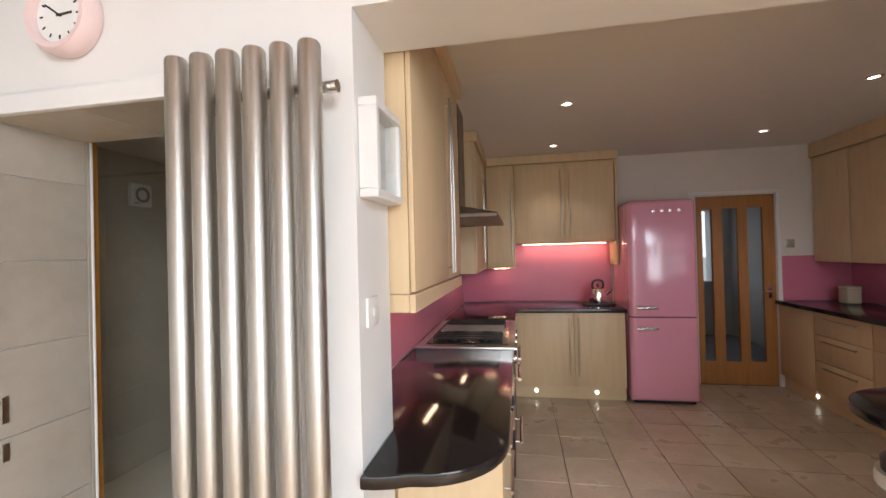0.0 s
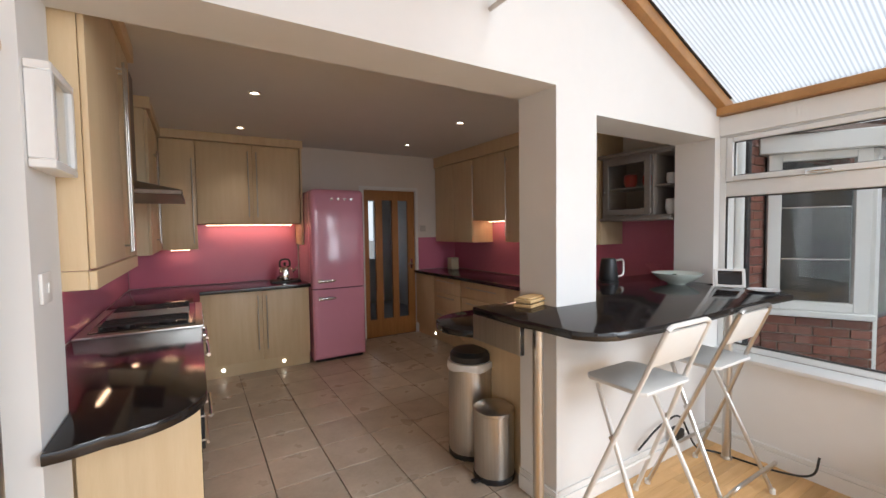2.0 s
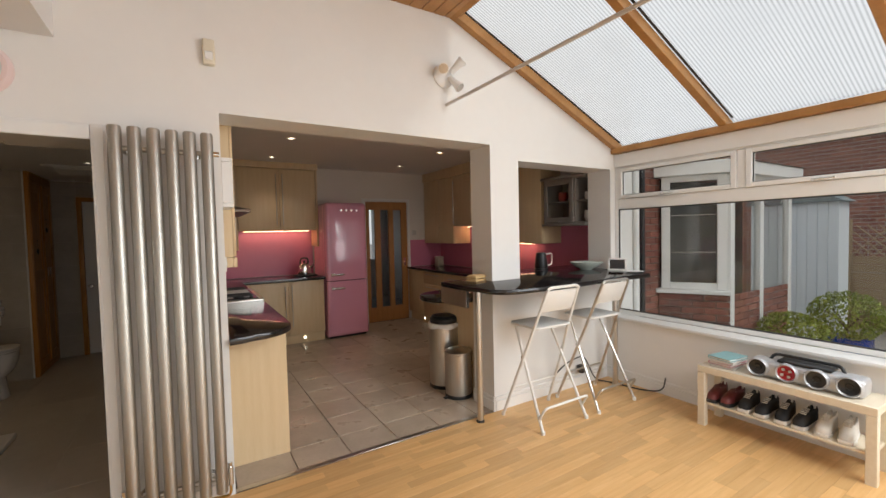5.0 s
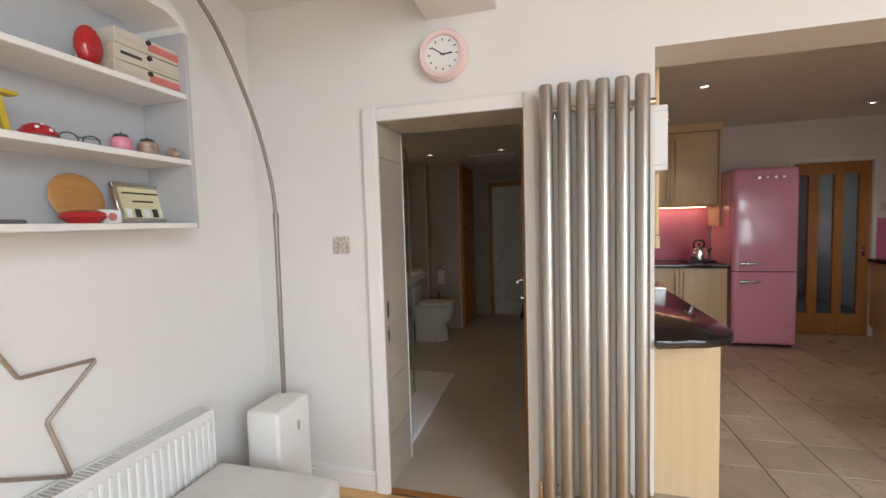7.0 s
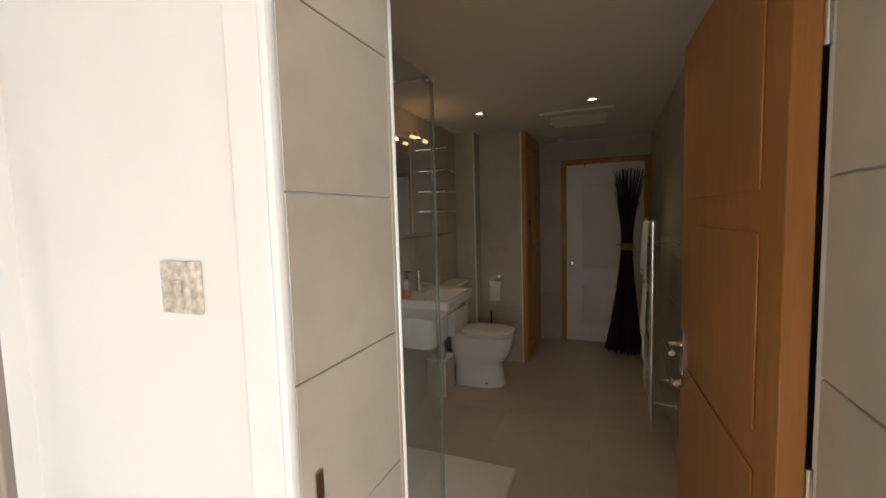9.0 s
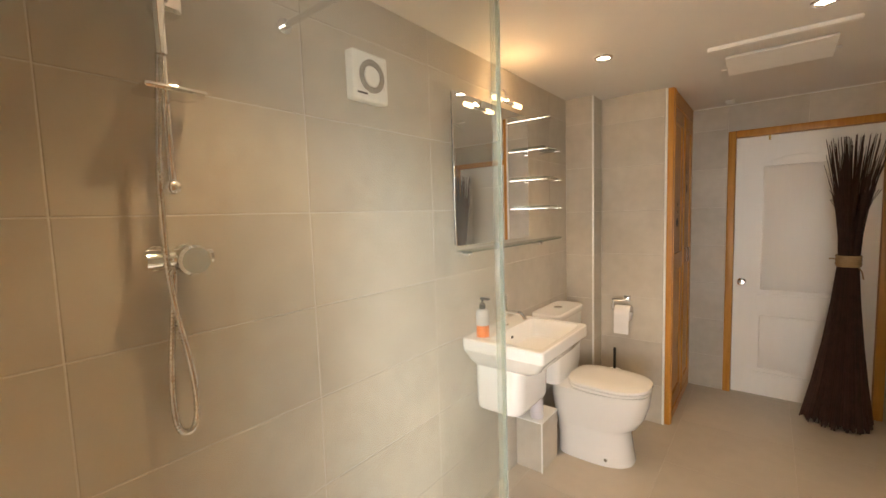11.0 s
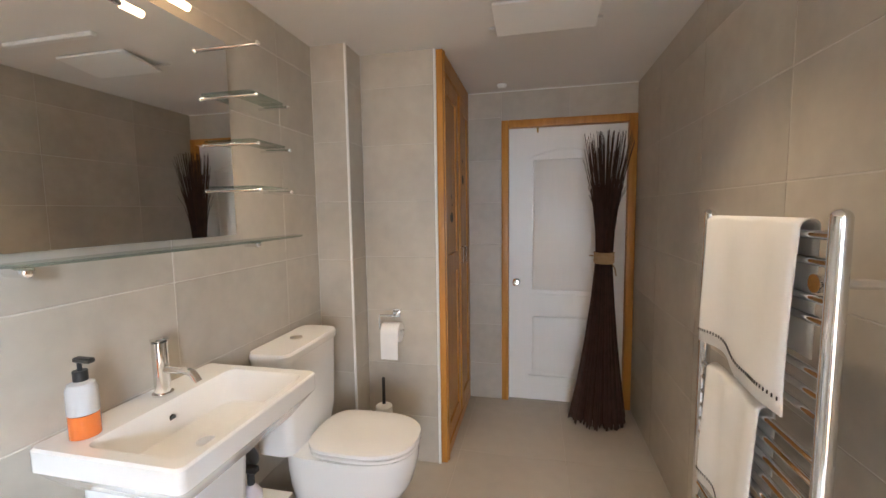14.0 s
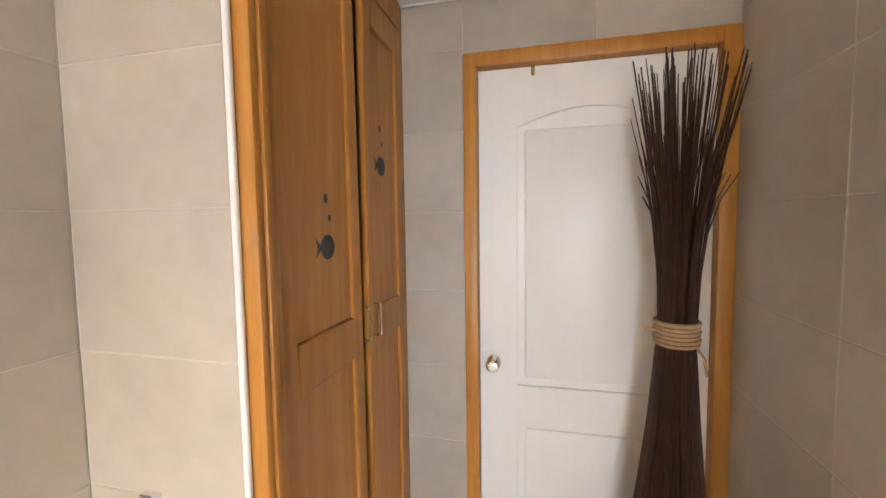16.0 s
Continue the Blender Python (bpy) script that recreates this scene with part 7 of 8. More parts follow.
for k, (a, b, rz) in enumerate(((3.570, 3.980, 0), (4.006, 4.342, 0))):
    x1 = CX - 0.004 + (0.006 if k else 0)
    d = bmesh.new()
    st_ = 0.06
    for y0, y1, z0, z1 in ((a, a + st_, 0.075, 2.155), (b - st_, b, 0.075, 2.155), (a + st_, b - st_, 0.075, 0.17), (a + st_, b - st_, 1.05, 1.17), (a + st_, b - st_, 2.06, 2.155)):
        bx(d, x1 - 0.025, x1, y0, y1, z0, z1, bevel=0.003)
    if k == 0:
        # the free edge of this door has sagged away at the top
        for v in d.verts:
            v.co.y -= 0.026 * (v.co.y - a) / (b - a) * max(0.0, v.co.z - 0.9) / 1.25
    dd = part("door", d, PINEX, pcp)
    for z0, z1 in ((0.17, 1.05), (1.17, 2.06)):
        part("panel", box(x1 - 0.018, x1 - 0.010, a + st_ + 0.001, b - st_ - 0.001, z0 + 0.001, z1 - 0.001, bevel=0.003), PINEX, dd)
    hy = b - 0.022 if k == 0 else a + 0.022
    part("handle", tube(bmesh.new(), bend([(x1, hy, 1.09), (x1 + 0.028, hy, 1.09), (x1 + 0.028, hy, 1.19), (x1, hy, 1.19)], 0.008), 0.0035, 8), CHROME, dd, "thin chrome bow handle")
    # painted fish with bubbles
    bm = bmesh.new()
    fx = x1 - 0.0097
    fy, fz = ((3.79, 1.385), (4.15, 1.635))[k]
    ball(bm, (fx, fy, fz), 0.036, 0.03, 1.0, 0.9, 16, 8)
    vs = [bm.verts.new((fx + 0.0012, fy + dy, fz + dz)) for dy, dz in ((-0.028, 0.0), (-0.062, 0.026), (-0.052, 0.0), (-0.062, -0.026))]
    bm.faces.new(vs)
    part("fish_motif", bm, INK, dd, "dark painted fish")
    for dy, dz, r in ((0.012, 0.075, 0.008), (-0.004, 0.125, 0.011)):
        part("bubble_motif", ball(bmesh.new(), (fx, fy + dy, fz + dz), r, 0.1, 1, 1.2, 10, 6), INK, dd, "dark painted bubble")
# black strip and black sheet paint the shade inside the cupboard
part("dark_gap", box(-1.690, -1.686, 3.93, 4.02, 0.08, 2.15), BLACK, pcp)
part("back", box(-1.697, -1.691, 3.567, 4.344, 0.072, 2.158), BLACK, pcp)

# white panelled door in a pine frame
wd = thing("door_3", (-0.95, 4.40, 0), "white panelled door closed in a honey pine frame", "door", kind="structure")
bm = bmesh.new()
for x0, x1, z0, z1 in ((-1.416, -1.366, 0.0, 2.058), (-0.566, -0.5135, 0.0, 2.058), (-1.366, -0.566, 2.006, 2.058)):
    bx(bm, x0, x1, 4.352, 4.459, z0, z1, bevel=0.004, seg=2)
part("door_frame", bm, PINEX, wd, "honey pine door frame")
WDOOR = surf("white_moulded_door", (0.86, 0.84, 0.80), (0.84, 0.82, 0.78), 5, 0.36, bump=0.06, bscale=80, stretch=(6, 6, 0.6))
YD = 4.395
bm = bmesh.new()
PX0, PX1 = -1.222, -0.708
for x0, x1, z0, z1 in ((-1.364, PX0, 0.008, 2.003), (PX1, -0.568, 0.008, 2.003), (PX0, PX1, 0.008, 0.19), (PX0, PX1, 0.66, 0.81), (PX0, PX1, 1.85, 2.003)):
    bx(bm, x0, x1, YD, YD + 0.04, z0, z1)
n = 48
for i in range(n):
    u0, u1 = i / n, (i + 1) / n
    x0, x1 = PX0 + (PX1 - PX0) * u0, PX0 + (PX1 - PX0) * u1
    h0 = 1.85 - 0.06 * (1 - math.sin(math.pi * (u0 + u1) / 2))
    bx(bm, x0, x1, YD, YD + 0.04, h0, 1.8499)
lf3 = part("door_leaf", bm, WDOOR, wd)
for z0, z1 in ((0.19, 0.66), (0.81, 1.80)):
    bm = box(PX0 + 0.028, PX1 - 0.028, YD + 0.003, YD + 0.03, z0 + 0.028, z1 - 0.02, bevel=0.012, seg=2)
    bx(bm, PX0, PX1, YD + 0.015, YD + 0.035, z0, 1.85 if z1 > 1 else z1)
    part("panel", bm, WDOOR, lf3)
bm = lathe(bmesh.new(), [(0, 0), (0.026, 0), (0.026, 0.006), (0.011, 0.012), (0.011, 0.028), (0.024, 0.038), (0.027, 0.05), (0.018, 0.06), (0, 0.062)], (0, 0, 0), 24, Matrix.Translation((-1.310, YD - 0.0005, 0.90)) @ Matrix.Rotation(radians(90), 4, "X"))
part("door_knob", bm, CHROME, wd, "round chrome door knob")
part("hook", box(-1.17, -1.158, YD - 0.012, YD - 0.0005, 1.969, 2.003), BRASS, wd, "small brass over-door hook")

# twig broom
TWIG = surf("dark_brown_twigs", (0.085, 0.038, 0.024), (0.040, 0.018, 0.012), 20, 0.6, per_island=0.35)
tw = thing("twig_bundle", (-0.745, 4.14, 0), "tall bundle of dark brown twigs tied at the waist", "twig bundle")
rnd = random.Random(4)


def twig(bm, p0, p1, p2, r):
    pts = [Vector(p0) * (1 - t) ** 2 + Vector(p1) * 2 * t * (1 - t) + Vector(p2) * t * t for t in (0, 0.25, 0.5, 0.75, 1)]
    rings = []
    for i, p in enumerate(pts):
        rr = r * (1 - 0.6 * i / 4)
        rings.append([bm.verts.new(p + Vector((rr * math.cos(a), rr * math.sin(a), 0))) for a in (0.3, 2.4, 4.5)])
    for A, B in zip(rings, rings[1:]):
        for k in range(3):
            bm.faces.new((A[k], A[(k + 1) % 3], B[(k + 1) % 3], B[k]))


for name, count in (("twig_skirt", 420), ("twig_crown", 200)):
    bm = bmesh.new()
    for i in range(count):
        a = rnd.uniform(0, 2 * math.pi)
        q = math.sqrt(rnd.random())
        cxt, cyt = -0.742, 4.15
        n0 = (cxt + 0.050 * q * math.cos(a), cyt + 0.045 * q * math.sin(a), 1.115)
        if name == "twig_skirt":
            rr = q * rnd.uniform(0.9, 1.08)
            e = (-0.765 + 0.175 * rr * math.cos(a), 4.15 + 0.15 * rr * math.sin(a), rnd.uniform(0.008, 0.05))
            mid = (cxt + 0.068 * q * math.cos(a), cyt + 0.06 * q * math.sin(a), 0.62)
            twig(bm, e, ((n0[0] + e[0]) / 2 * 0.4 + mid[0] * 0.6, (n0[1] + e[1]) / 2 * 0.4 + mid[1] * 0.6, 0.55), n0, rnd.uniform(0.004, 0.0075))
        else:
            rr = q * rnd.uniform(0.8, 1.15)
            e = (-0.738 + 0.150 * rr * math.cos(a) + rnd.gauss(0, 0.012), 4.15 + 0.11 * rr * math.sin(a), 1.91 - 0.40 * rnd.random() ** 1.6)
            mid = (cxt + 0.055 * q * math.cos(a), cyt + 0.05 * q * math.sin(a), 1.45)
            twig(bm, n0, mid, e, rnd.uniform(0.003, 0.0055))
    tagged(part(name, bm, TWIG, tw), kind="stuff")
ROPE = surf("straw_rope", (0.42, 0.29, 0.15), (0.34, 0.22, 0.1), 60, 0.85, bump=0.5, bscale=300)
bm = bmesh.new()
for k in range(6):
    pts = [(-0.742 + (0.056 + 0.002 * (k % 2)) * math.cos(a), 4.15 + 0.052 * math.sin(a), 1.082 + k * 0.012 + 0.003 * math.sin(a)) for a in [2 * math.pi * i / 20 for i in range(20)]]
    tube(bm, pts, 0.0075, 6, True)
tube(bm, [(-0.70, 4.105, 1.075), (-0.685, 4.095, 1.05), (-0.675, 4.10, 1.0)], 0.004, 6)
tube(bm, [(-0.79, 4.12, 1.12), (-0.825, 4.10, 1.13), (-0.84, 4.10, 1.128)], 0.004, 6)
part("rope_tie", bm, ROPE, tw, "straw rope tie")

# towel rail and towels
rl = thing("towel_rail", (-0.62, 2.44, 0.2), "chrome ladder towel rail fixed to the tiled wall", "towel rail")
RX = -0.660
for y in (2.19, 2.74):
    bm = cyl((RX, y, 0.22), (RX, y, 1.402), 0.0165, n=20)
    ball(bm, (RX, y, 1.402), 0.0165)
    part("upright", bm, CHROME, rl)
zs = [0.28 + 0.045 * i for i in range(8)] + [0.72 + 0.045 * i for i in range(6)] + [1.03 + 0.04 * i for i in range(3)] + [1.21, 1.25, 1.32, 1.37]
for z in zs:
    part("rung", cyl((RX - 0.002, 2.195, z), (RX - 0.002, 2.735, z), 0.0095, n=12), CHROME, rl)
for y in (2.23, 2.65):
    for z in (0.30, 1.28):
        bm = cyl((RX, y, z), (BX1 - 0.001, y, z), 0.010, n=12)
        cy(bm, (BX1 - 0.012, y, z), (BX1 - 0.0005, y, z), 0.02, n=16)
        cy(bm, (RX - 0.012, y, z), (RX + 0.02, y, z), 0.018, n=16)
        part("wall_bracket", bm, CHROME, rl)


def towel(y0, y1, ztop, zf0, zf1, zb, label, lean):
    """Cloth folded over a rung: a front fall and a back fall with soft waves."""
    t = thing("towel", (RX, (y0 + y1) / 2, ztop), label, "towel", "towels on the rail")
    bm = bmesh.new()
    nu, prof = 22, []
    rows = []
    for i in range(nu + 1):
        u = i / nu
        y = y0 + (y1 - y0) * u
        zf = zf0 + (zf1 - zf0) * u + 0.008 * math.sin(9 * u + 1)
        col = []
        for k in range(9):
            f = k / 8
            z = zf + (ztop - zf) * f
            col.append((RX - 0.019 - 0.010 * (1 - f) * (1 + math.sin(7 * u + 2 * f)) - 0.004 * math.sin(15 * u), y + lean * (1 - f) + 0.012 * (1 - f) * math.sin(3 * u + 1), z))
        for a in (30, 60, 90, 120, 150):
            col.append((RX - 0.017 * math.cos(radians(a)), y, ztop + 0.013 * math.sin(radians(a))))
        for k in range(6):
            f = k / 5
            col.append((RX + 0.018 + 0.005 * f * math.sin(6 * u), y, ztop - (ztop - zb) * f))
        rows.append([bm.verts.new(p) for p in col])
    for A, B in zip(rows, rows[1:]):
        for k in range(len(A) - 1):
            bm.faces.new((A[k], A[k + 1], B[k + 1], B[k]))
    bmesh.ops.recalc_face_normals(bm, faces=bm.faces)
    r = bmesh.ops.solidify(bm, geom=bm.faces, thickness=0.004)
    cl = part("cloth", bm, LINEN, t, smooth=True, auto=False)
    bm = bmesh.new()
    for i in range(36):
        u = (i + 0.5) / 36
        zf = zf0 + (zf1 - zf0) * u + 0.008 * math.sin(9 * u + 1) + 0.035
        f = 0.035 / max(0.1, ztop - zf)
        x = RX - 0.019 - 0.010 * (1 - f) * (1 + math.sin(7 * u + 2 * f)) - 0.004 * math.sin(15 * u) - 0.0045
        yv = y0 + (y1 - y0) * u + lean * (1 - f) + 0.012 * (1 - f) * math.sin(3 * u + 1)
        bx(bm, x, x + 0.002, yv - 0.0014, yv + 0.0014, zf - 0.004, zf + 0.004)
    part("drawn_thread_hem", bm, INK, cl, "row of dark open hem stitches")


towel(2.272, 2.70, 1.388, 0.99, 1.035, 1.12, "cream linen hand towel with a drawn-thread hem over the top rung", -0.01)
towel(2.38, 2.66, 0.958, 0.50, 0.62, 0.72, "cream linen hand towel hanging on the middle rung", 0.0)

# ceiling hatch and lights
ch = thing("loft_hatch", (-1.13, 3.13, BZ), "white loft hatch set in the ceiling", "hatch")
bm = bmesh.new()
bx(bm, -1.415, -0.870, 2.892, 2.925, BZ - 0.022, BZ - 0.0005, bevel=0.005)
part("frame", bm, GLOSSW, ch)
part("frame", box(-1.39, -0.895, 3.315, 3.338, BZ - 0.012, BZ - 0.0005, bevel=0.004), GLOSSW, ch)
# added panel, tilted to stand in for the lit far wall of the recess
m = Matrix.Translation((-1.14, 3.20, BZ - 0.027)) @ Matrix.Rotation(radians(-8), 4, "X")
part("panel", box(-0.215, 0.215, -0.115, 0.115, -0.006, 0.008, bevel=0.003, m=m), GLOSSW, ch)
for x, y, watts in ((-1.836, 2.655, 5.5), (-1.01, 2.65, 5.5), (-0.98, 1.03, 4), (-1.90, 0.98, 5.5)):
    downlight(x, y, BZ, LAMP_B, watts, (1.0, 0.69, 0.40), "chrome ringed downlight in the bathroom ceiling", "bathroom downlights")
bm = lathe(bmesh.new(), [(0, 0), (0.03, 0), (0.032, -0.01), (0.022, -0.028), (0, -0.03)], (-1.40, 4.20, BZ), 24)
solo("ceiling_pull_rose", bm, WHITEP, "small white round ceiling fitting", "ceiling fitting", origin=(-1.40, 4.20, BZ))
# edge trims
for nm, a in (("trim_pipe_boxing_edge", (-2.110, -2.097, 3.301, 3.313)), ("trim_cupboard_edge", (-1.699, -1.685, 3.485, 3.4975)), ("trim_jamb_edge", (D0 - 0.006, D0 + 0.010, 0.341, 0.352))):
    structure(nm, box(*a, 0.002, BZ - 0.002 if "jamb" not in nm else 2.0, bevel=0.003), TRIM, "white plastic tile edge trim", "trim")
structure("wall_jamb_end", box(D0 - 0.10, D0 + 0.007, BY0 + 0.0015, 0.3405, 0.002, 2.0, bevel=0.002), TILE, "grey stone tiled end of the doorway reveal", "wall")
structure("trim_ceiling_seal", box(-1.655, BX1, BY1 - 0.012, BY1 - 0.0085, BZ - 0.008, BZ - 0.001), TRIM, "white sealant line under the ceiling", "trim")


# ---- outside ----
GZ = -0.35


def brick_material(name):
    m = bpy.data.materials.new(name)
    m.use_nodes = True
    nt_ = m.node_tree
    b = nt_.nodes["Principled BSDF"]
    b.inputs["Roughness"].default_value = 0.85
    br = nt_.nodes.new("ShaderNodeTexBrick")
    br.inputs["Color1"].default_value, br.inputs["Color2"].default_value, br.inputs["Mortar"].default_value = (0.30, 0.12, 0.085, 1), (0.19, 0.075, 0.055, 1), (0.33, 0.30, 0.27, 1)
    br.inputs["Scale"].default_value = 1.0
    br.inputs["Mortar Size"].default_value, br.inputs["Brick Width"].default_value, br.inputs["Row Height"].default_value = 0.006, 0.225, 0.075
    g_ = nt_.nodes.new("ShaderNodeNewGeometry")
    sep = nt_.nodes.new("ShaderNodeSeparateXYZ")
    com = nt_.nodes.new("ShaderNodeCombineXYZ")
    ad = nt_.nodes.new("ShaderNodeMath")
    nt_.links.new(g_.outputs["Position"], sep.inputs[0])
    nt_.links.new(sep.outputs["X"], ad.inputs[0])
    nt_.links.new(sep.outputs["Y"], ad.inputs[1])
    nt_.links.new(ad.outputs[0], com.inputs["X"])
    nt_.links.new(sep.outputs["Z"], com.inputs["Y"])
    nt_.links.new(com.outputs[0], br.inputs["Vector"])
    nt_.links.new(br.outputs["Color"], b.inputs["Base Color"])
    return m


BRICKT = brick_material("far_brickwork")
ROOFT = surf("brown_roof_tile", (0.18, 0.12, 0.09), (0.12, 0.08, 0.06), 8, 0.85, bump=0.4, bscale=30)

# own house wall with bay
hw = structure("wall_house_outside", box(3.95, 4.48, 0.12, 0.35, GZ, 2.44), MORTAR, "red brick house wall outside the window", "wall")
structure("wall_house_far", box(4.48, 6.6, 0.12, 0.35, GZ, 2.44), BRICKT, "red brick house wall behind the bay", "wall")
A, B, C = Vector((4.45, 0.10, 0)), Vector((4.79, -0.48, 0)), Vector((6.42, -0.48, 0))
bay = thing("bay_window", (5.0, -0.2, GZ), "white plastic bay window on a low brick base", "bay window", kind="structure")


def along(p, q, t0, t1, d0, d1, z0, z1, bm=None, bevel=0.0):
    """A box along the line p to q, between two distances and two offsets outwards."""
    d = (q - p).normalized()
    ang = math.degrees(math.atan2(d.y, d.x))
    m = pose(p.x, p.y, 0, 0, 0, ang)
    return bx(bm or bmesh.new(), t0, t1, -d1, -d0, z0, z1, bevel=bevel, m=m)


LAB, LBC = (B - A).length, (C - B).length
bm = along(A, B, 0, LAB, -0.10, 0.0, GZ, 0.735)
base = part("base_wall", bm, MORTAR, bay)
bm = along(A, B, -0.03, LAB + 0.02, -0.06, 0.06, 0.737, 0.785, bevel=0.006)
part("sill", bm, UPVC, bay)


def bay_window(p, q, ln, posts, top, z0):
    fr = bmesh.new()
    z1 = 2.06
    for t in posts:
        along(p, q, t - 0.045, t + 0.045, -0.05, 0.02, z0, z1, fr, bevel=0.004)
    for a, b in zip(posts, posts[1:]):
        along(p, q, a + 0.045, b - 0.045, -0.05, 0.02, z0, z0 + 0.07, fr, bevel=0.004)
        along(p, q, a + 0.045, b - 0.045, -0.05, 0.02, z1 - 0.06, z1, fr, bevel=0.004)
        if top:
            along(p, q, a + 0.045, b - 0.045, -0.05, 0.02, 1.70, 1.77, fr, bevel=0.004)
    f = part("window_frame", fr, UPVC, bay)
    for a, b in zip(posts, posts[1:]):
        for zz0, zz1 in (((z0 + 0.07, 1.70), (1.77, z1 - 0.06)) if top else ((z0 + 0.07, z1 - 0.06),)):
            part("pane", along(p, q, a + 0.045, b - 0.045, -0.03, -0.022, zz0, zz1), CLEAR, f)


bay_window(A, B, LAB, [0.07, LAB - 0.06], False, 0.787)
# two thin grey bars laid across the pane
bm = bmesh.new()
for zz in (1.20, 1.62):
    along(A, B, 0.116, LAB - 0.106, -0.0215, -0.0185, zz, zz + 0.006, bm)
part("lead_strip", bm, STEEL, bay, "thin grey bar across the pane")
bay_window(B, C, LBC, [0.05, 0.77, LBC - 0.05], False, GZ + 0.02)
bm = along(A, B, -0.05, LAB + 0.06, -0.1, 0.10, 2.062, 2.20, bevel=0.005)
along(B, C, -0.03, LBC + 0.1, -0.1, 0.10, 2.062, 2.20, bm, bevel=0.005)
part("fascia", bm, UPVC, bay)
bm = bmesh.new()
vs = [bm.verts.new(p) for p in ((4.2, 0.12, 2.203), (4.82, -0.60, 2.203), (6.55, -0.60, 2.203), (6.55, 0.12, 2.203), (4.6, 0.12, 2.40), (6.55, 0.12, 2.40))]
for f in ((0, 1, 4), (1, 2, 5, 4), (2, 3, 5), (0, 4, 5, 3), (0, 3, 2, 1)):
    bm.faces.new([vs[i] for i in f])
part("roof", bm, ROOFT, bay)
# near-black sheet close behind the panes; the unlit room's shade is its colour
ROOMSHADE = surf("painted_room_shade", (0.03, 0.028, 0.026), (0.015, 0.014, 0.013), 1.5, 0.8)
part("inner_room", box(4.50, 6.4, 0.05, 0.115, GZ + 0.02, 2.05), ROOMSHADE, bay, "near-black sheet painted as the unlit room behind the panes")
# pipes on the brick wall
for nm, x, r, mt, lb in (("downpipe", 3.985, 0.034, UPVC, "white plastic rainwater downpipe on the brick wall"), ("soil_pipe", 4.10, 0.030, BLACK, "dark plastic waste pipe on the brick wall")):
    t = thing(nm, (x, 0.08, GZ), lb, "pipe")
    part("pipe", cyl((x, 0.082, GZ), (x, 0.082, 2.3), r, n=16), mt, t)
    for z in (0.5, 1.6):
        part("clip", box(x - r - 0.01, x + r + 0.01, 0.10, 0.1195, z, z + 0.03, bevel=0.003), mt, t)


def topiary(x, y, z, r, ground, label, seed):
    t = thing("topiary_shrub", (x, y, ground), label, "shrub", "topiary shrubs")
    rr = random.Random(seed)
    part("trunk", cyl((x, y, ground + 0.02), (x, y, z - r * 0.4), 0.022, 0.015, n=8), surf("bark", (0.14, 0.09, 0.06), (0.1, 0.065, 0.04), 20, 0.9) if "bark" not in MATS else MATS["bark"], t)
    bm = bmesh.new()
    for k in range(7):
        a = k * 0.9
        tube(bm, [(x, y, z - r * 0.45), (x + r * 0.35 * math.cos(a), y + r * 0.35 * math.sin(a), z), (x + r * 0.7 * math.cos(a), y + r * 0.7 * math.sin(a), z + r * 0.2 * math.sin(k))], 0.006, 5)
    part("limbs", bm, MATS["bark"], t)
    bm = bmesh.new()
    for i in range(2600):
        u, a = rr.uniform(-1, 1), rr.uniform(0, 2 * math.pi)
        dirv = Vector((math.sqrt(1 - u * u) * math.cos(a), math.sqrt(1 - u * u) * math.sin(a), u * 0.82))
        dep = r * (1 - 0.28 * rr.random() ** 2) * (1 + 0.09 * noise.noise(dirv * 3.1))
        p = Vector((x, y, z)) + dirv * dep
        s = rr.uniform(0.014, 0.027)
        m = Matrix.Translation(p) @ Euler((rr.uniform(0, 6), rr.uniform(0, 6), rr.uniform(0, 6))).to_matrix().to_4x4()
        q = [bm.verts.new(m @ Vector(c)) for c in ((-s, 0, 0), (0, -s * 0.5, 0.003), (s, 0, 0), (0, s * 0.5, 0.003))]
        bm.faces.new(q)
    part("crown", bm, LEAF, t, auto=False)


LEAF = surf("box_leaves", (0.31, 0.35, 0.045), (0.17, 0.22, 0.03), 6, 0.55, per_island=0.45)
topiary(5.55, -0.78, 0.22, 0.34, GZ, "clipped round green shrub in a pot on the patio", 2)
topiary(6.75, -0.95, 0.33, 0.37, GZ, "clipped round green shrub in a blue pot", 3)
BLUE = surf("blue_glazed_pot", (0.02, 0.06, 0.30), (0.015, 0.045, 0.24), 8, 0.2)
for x, y in ((5.55, -0.78), (6.75, -0.95)):
    solo("plant_pot", box(x - 0.21, x + 0.21, y - 0.21, y + 0.21, GZ + 0.001, GZ + 0.42, bevel=0.02, seg=2), BLUE, "square blue glazed plant pot on the patio", "plant pot", "plant pots", origin=(x, y, GZ))
SHEDP = surf("pale_blue_grey_paint", (0.70, 0.75, 0.79), (0.64, 0.69, 0.73), 4, 0.6, bump=0.2, bscale=60, stretch=(6, 6, 0.5))
sd2 = thing("garden_shed", (8.6, -0.1, GZ), "pale blue-grey boarded garden shed with a pitched felt roof", "shed")
bm = bmesh.new()
for i in range(9):
    bx(bm, 8.0, 8.45, -0.545 + i * 0.125, -0.545 + i * 0.125 + 0.121, GZ, 1.82, bevel=0.004)
part("boards", bm, SHEDP, sd2)
bm = bmesh.new()
vs = [bm.verts.new(p) for p in ((7.93, -0.62, 1.822), (7.93, 0.66, 1.822), (7.93, 0.02, 2.2), (8.52, -0.62, 1.822), (8.52, 0.66, 1.822), (8.52, 0.02, 2.2))]
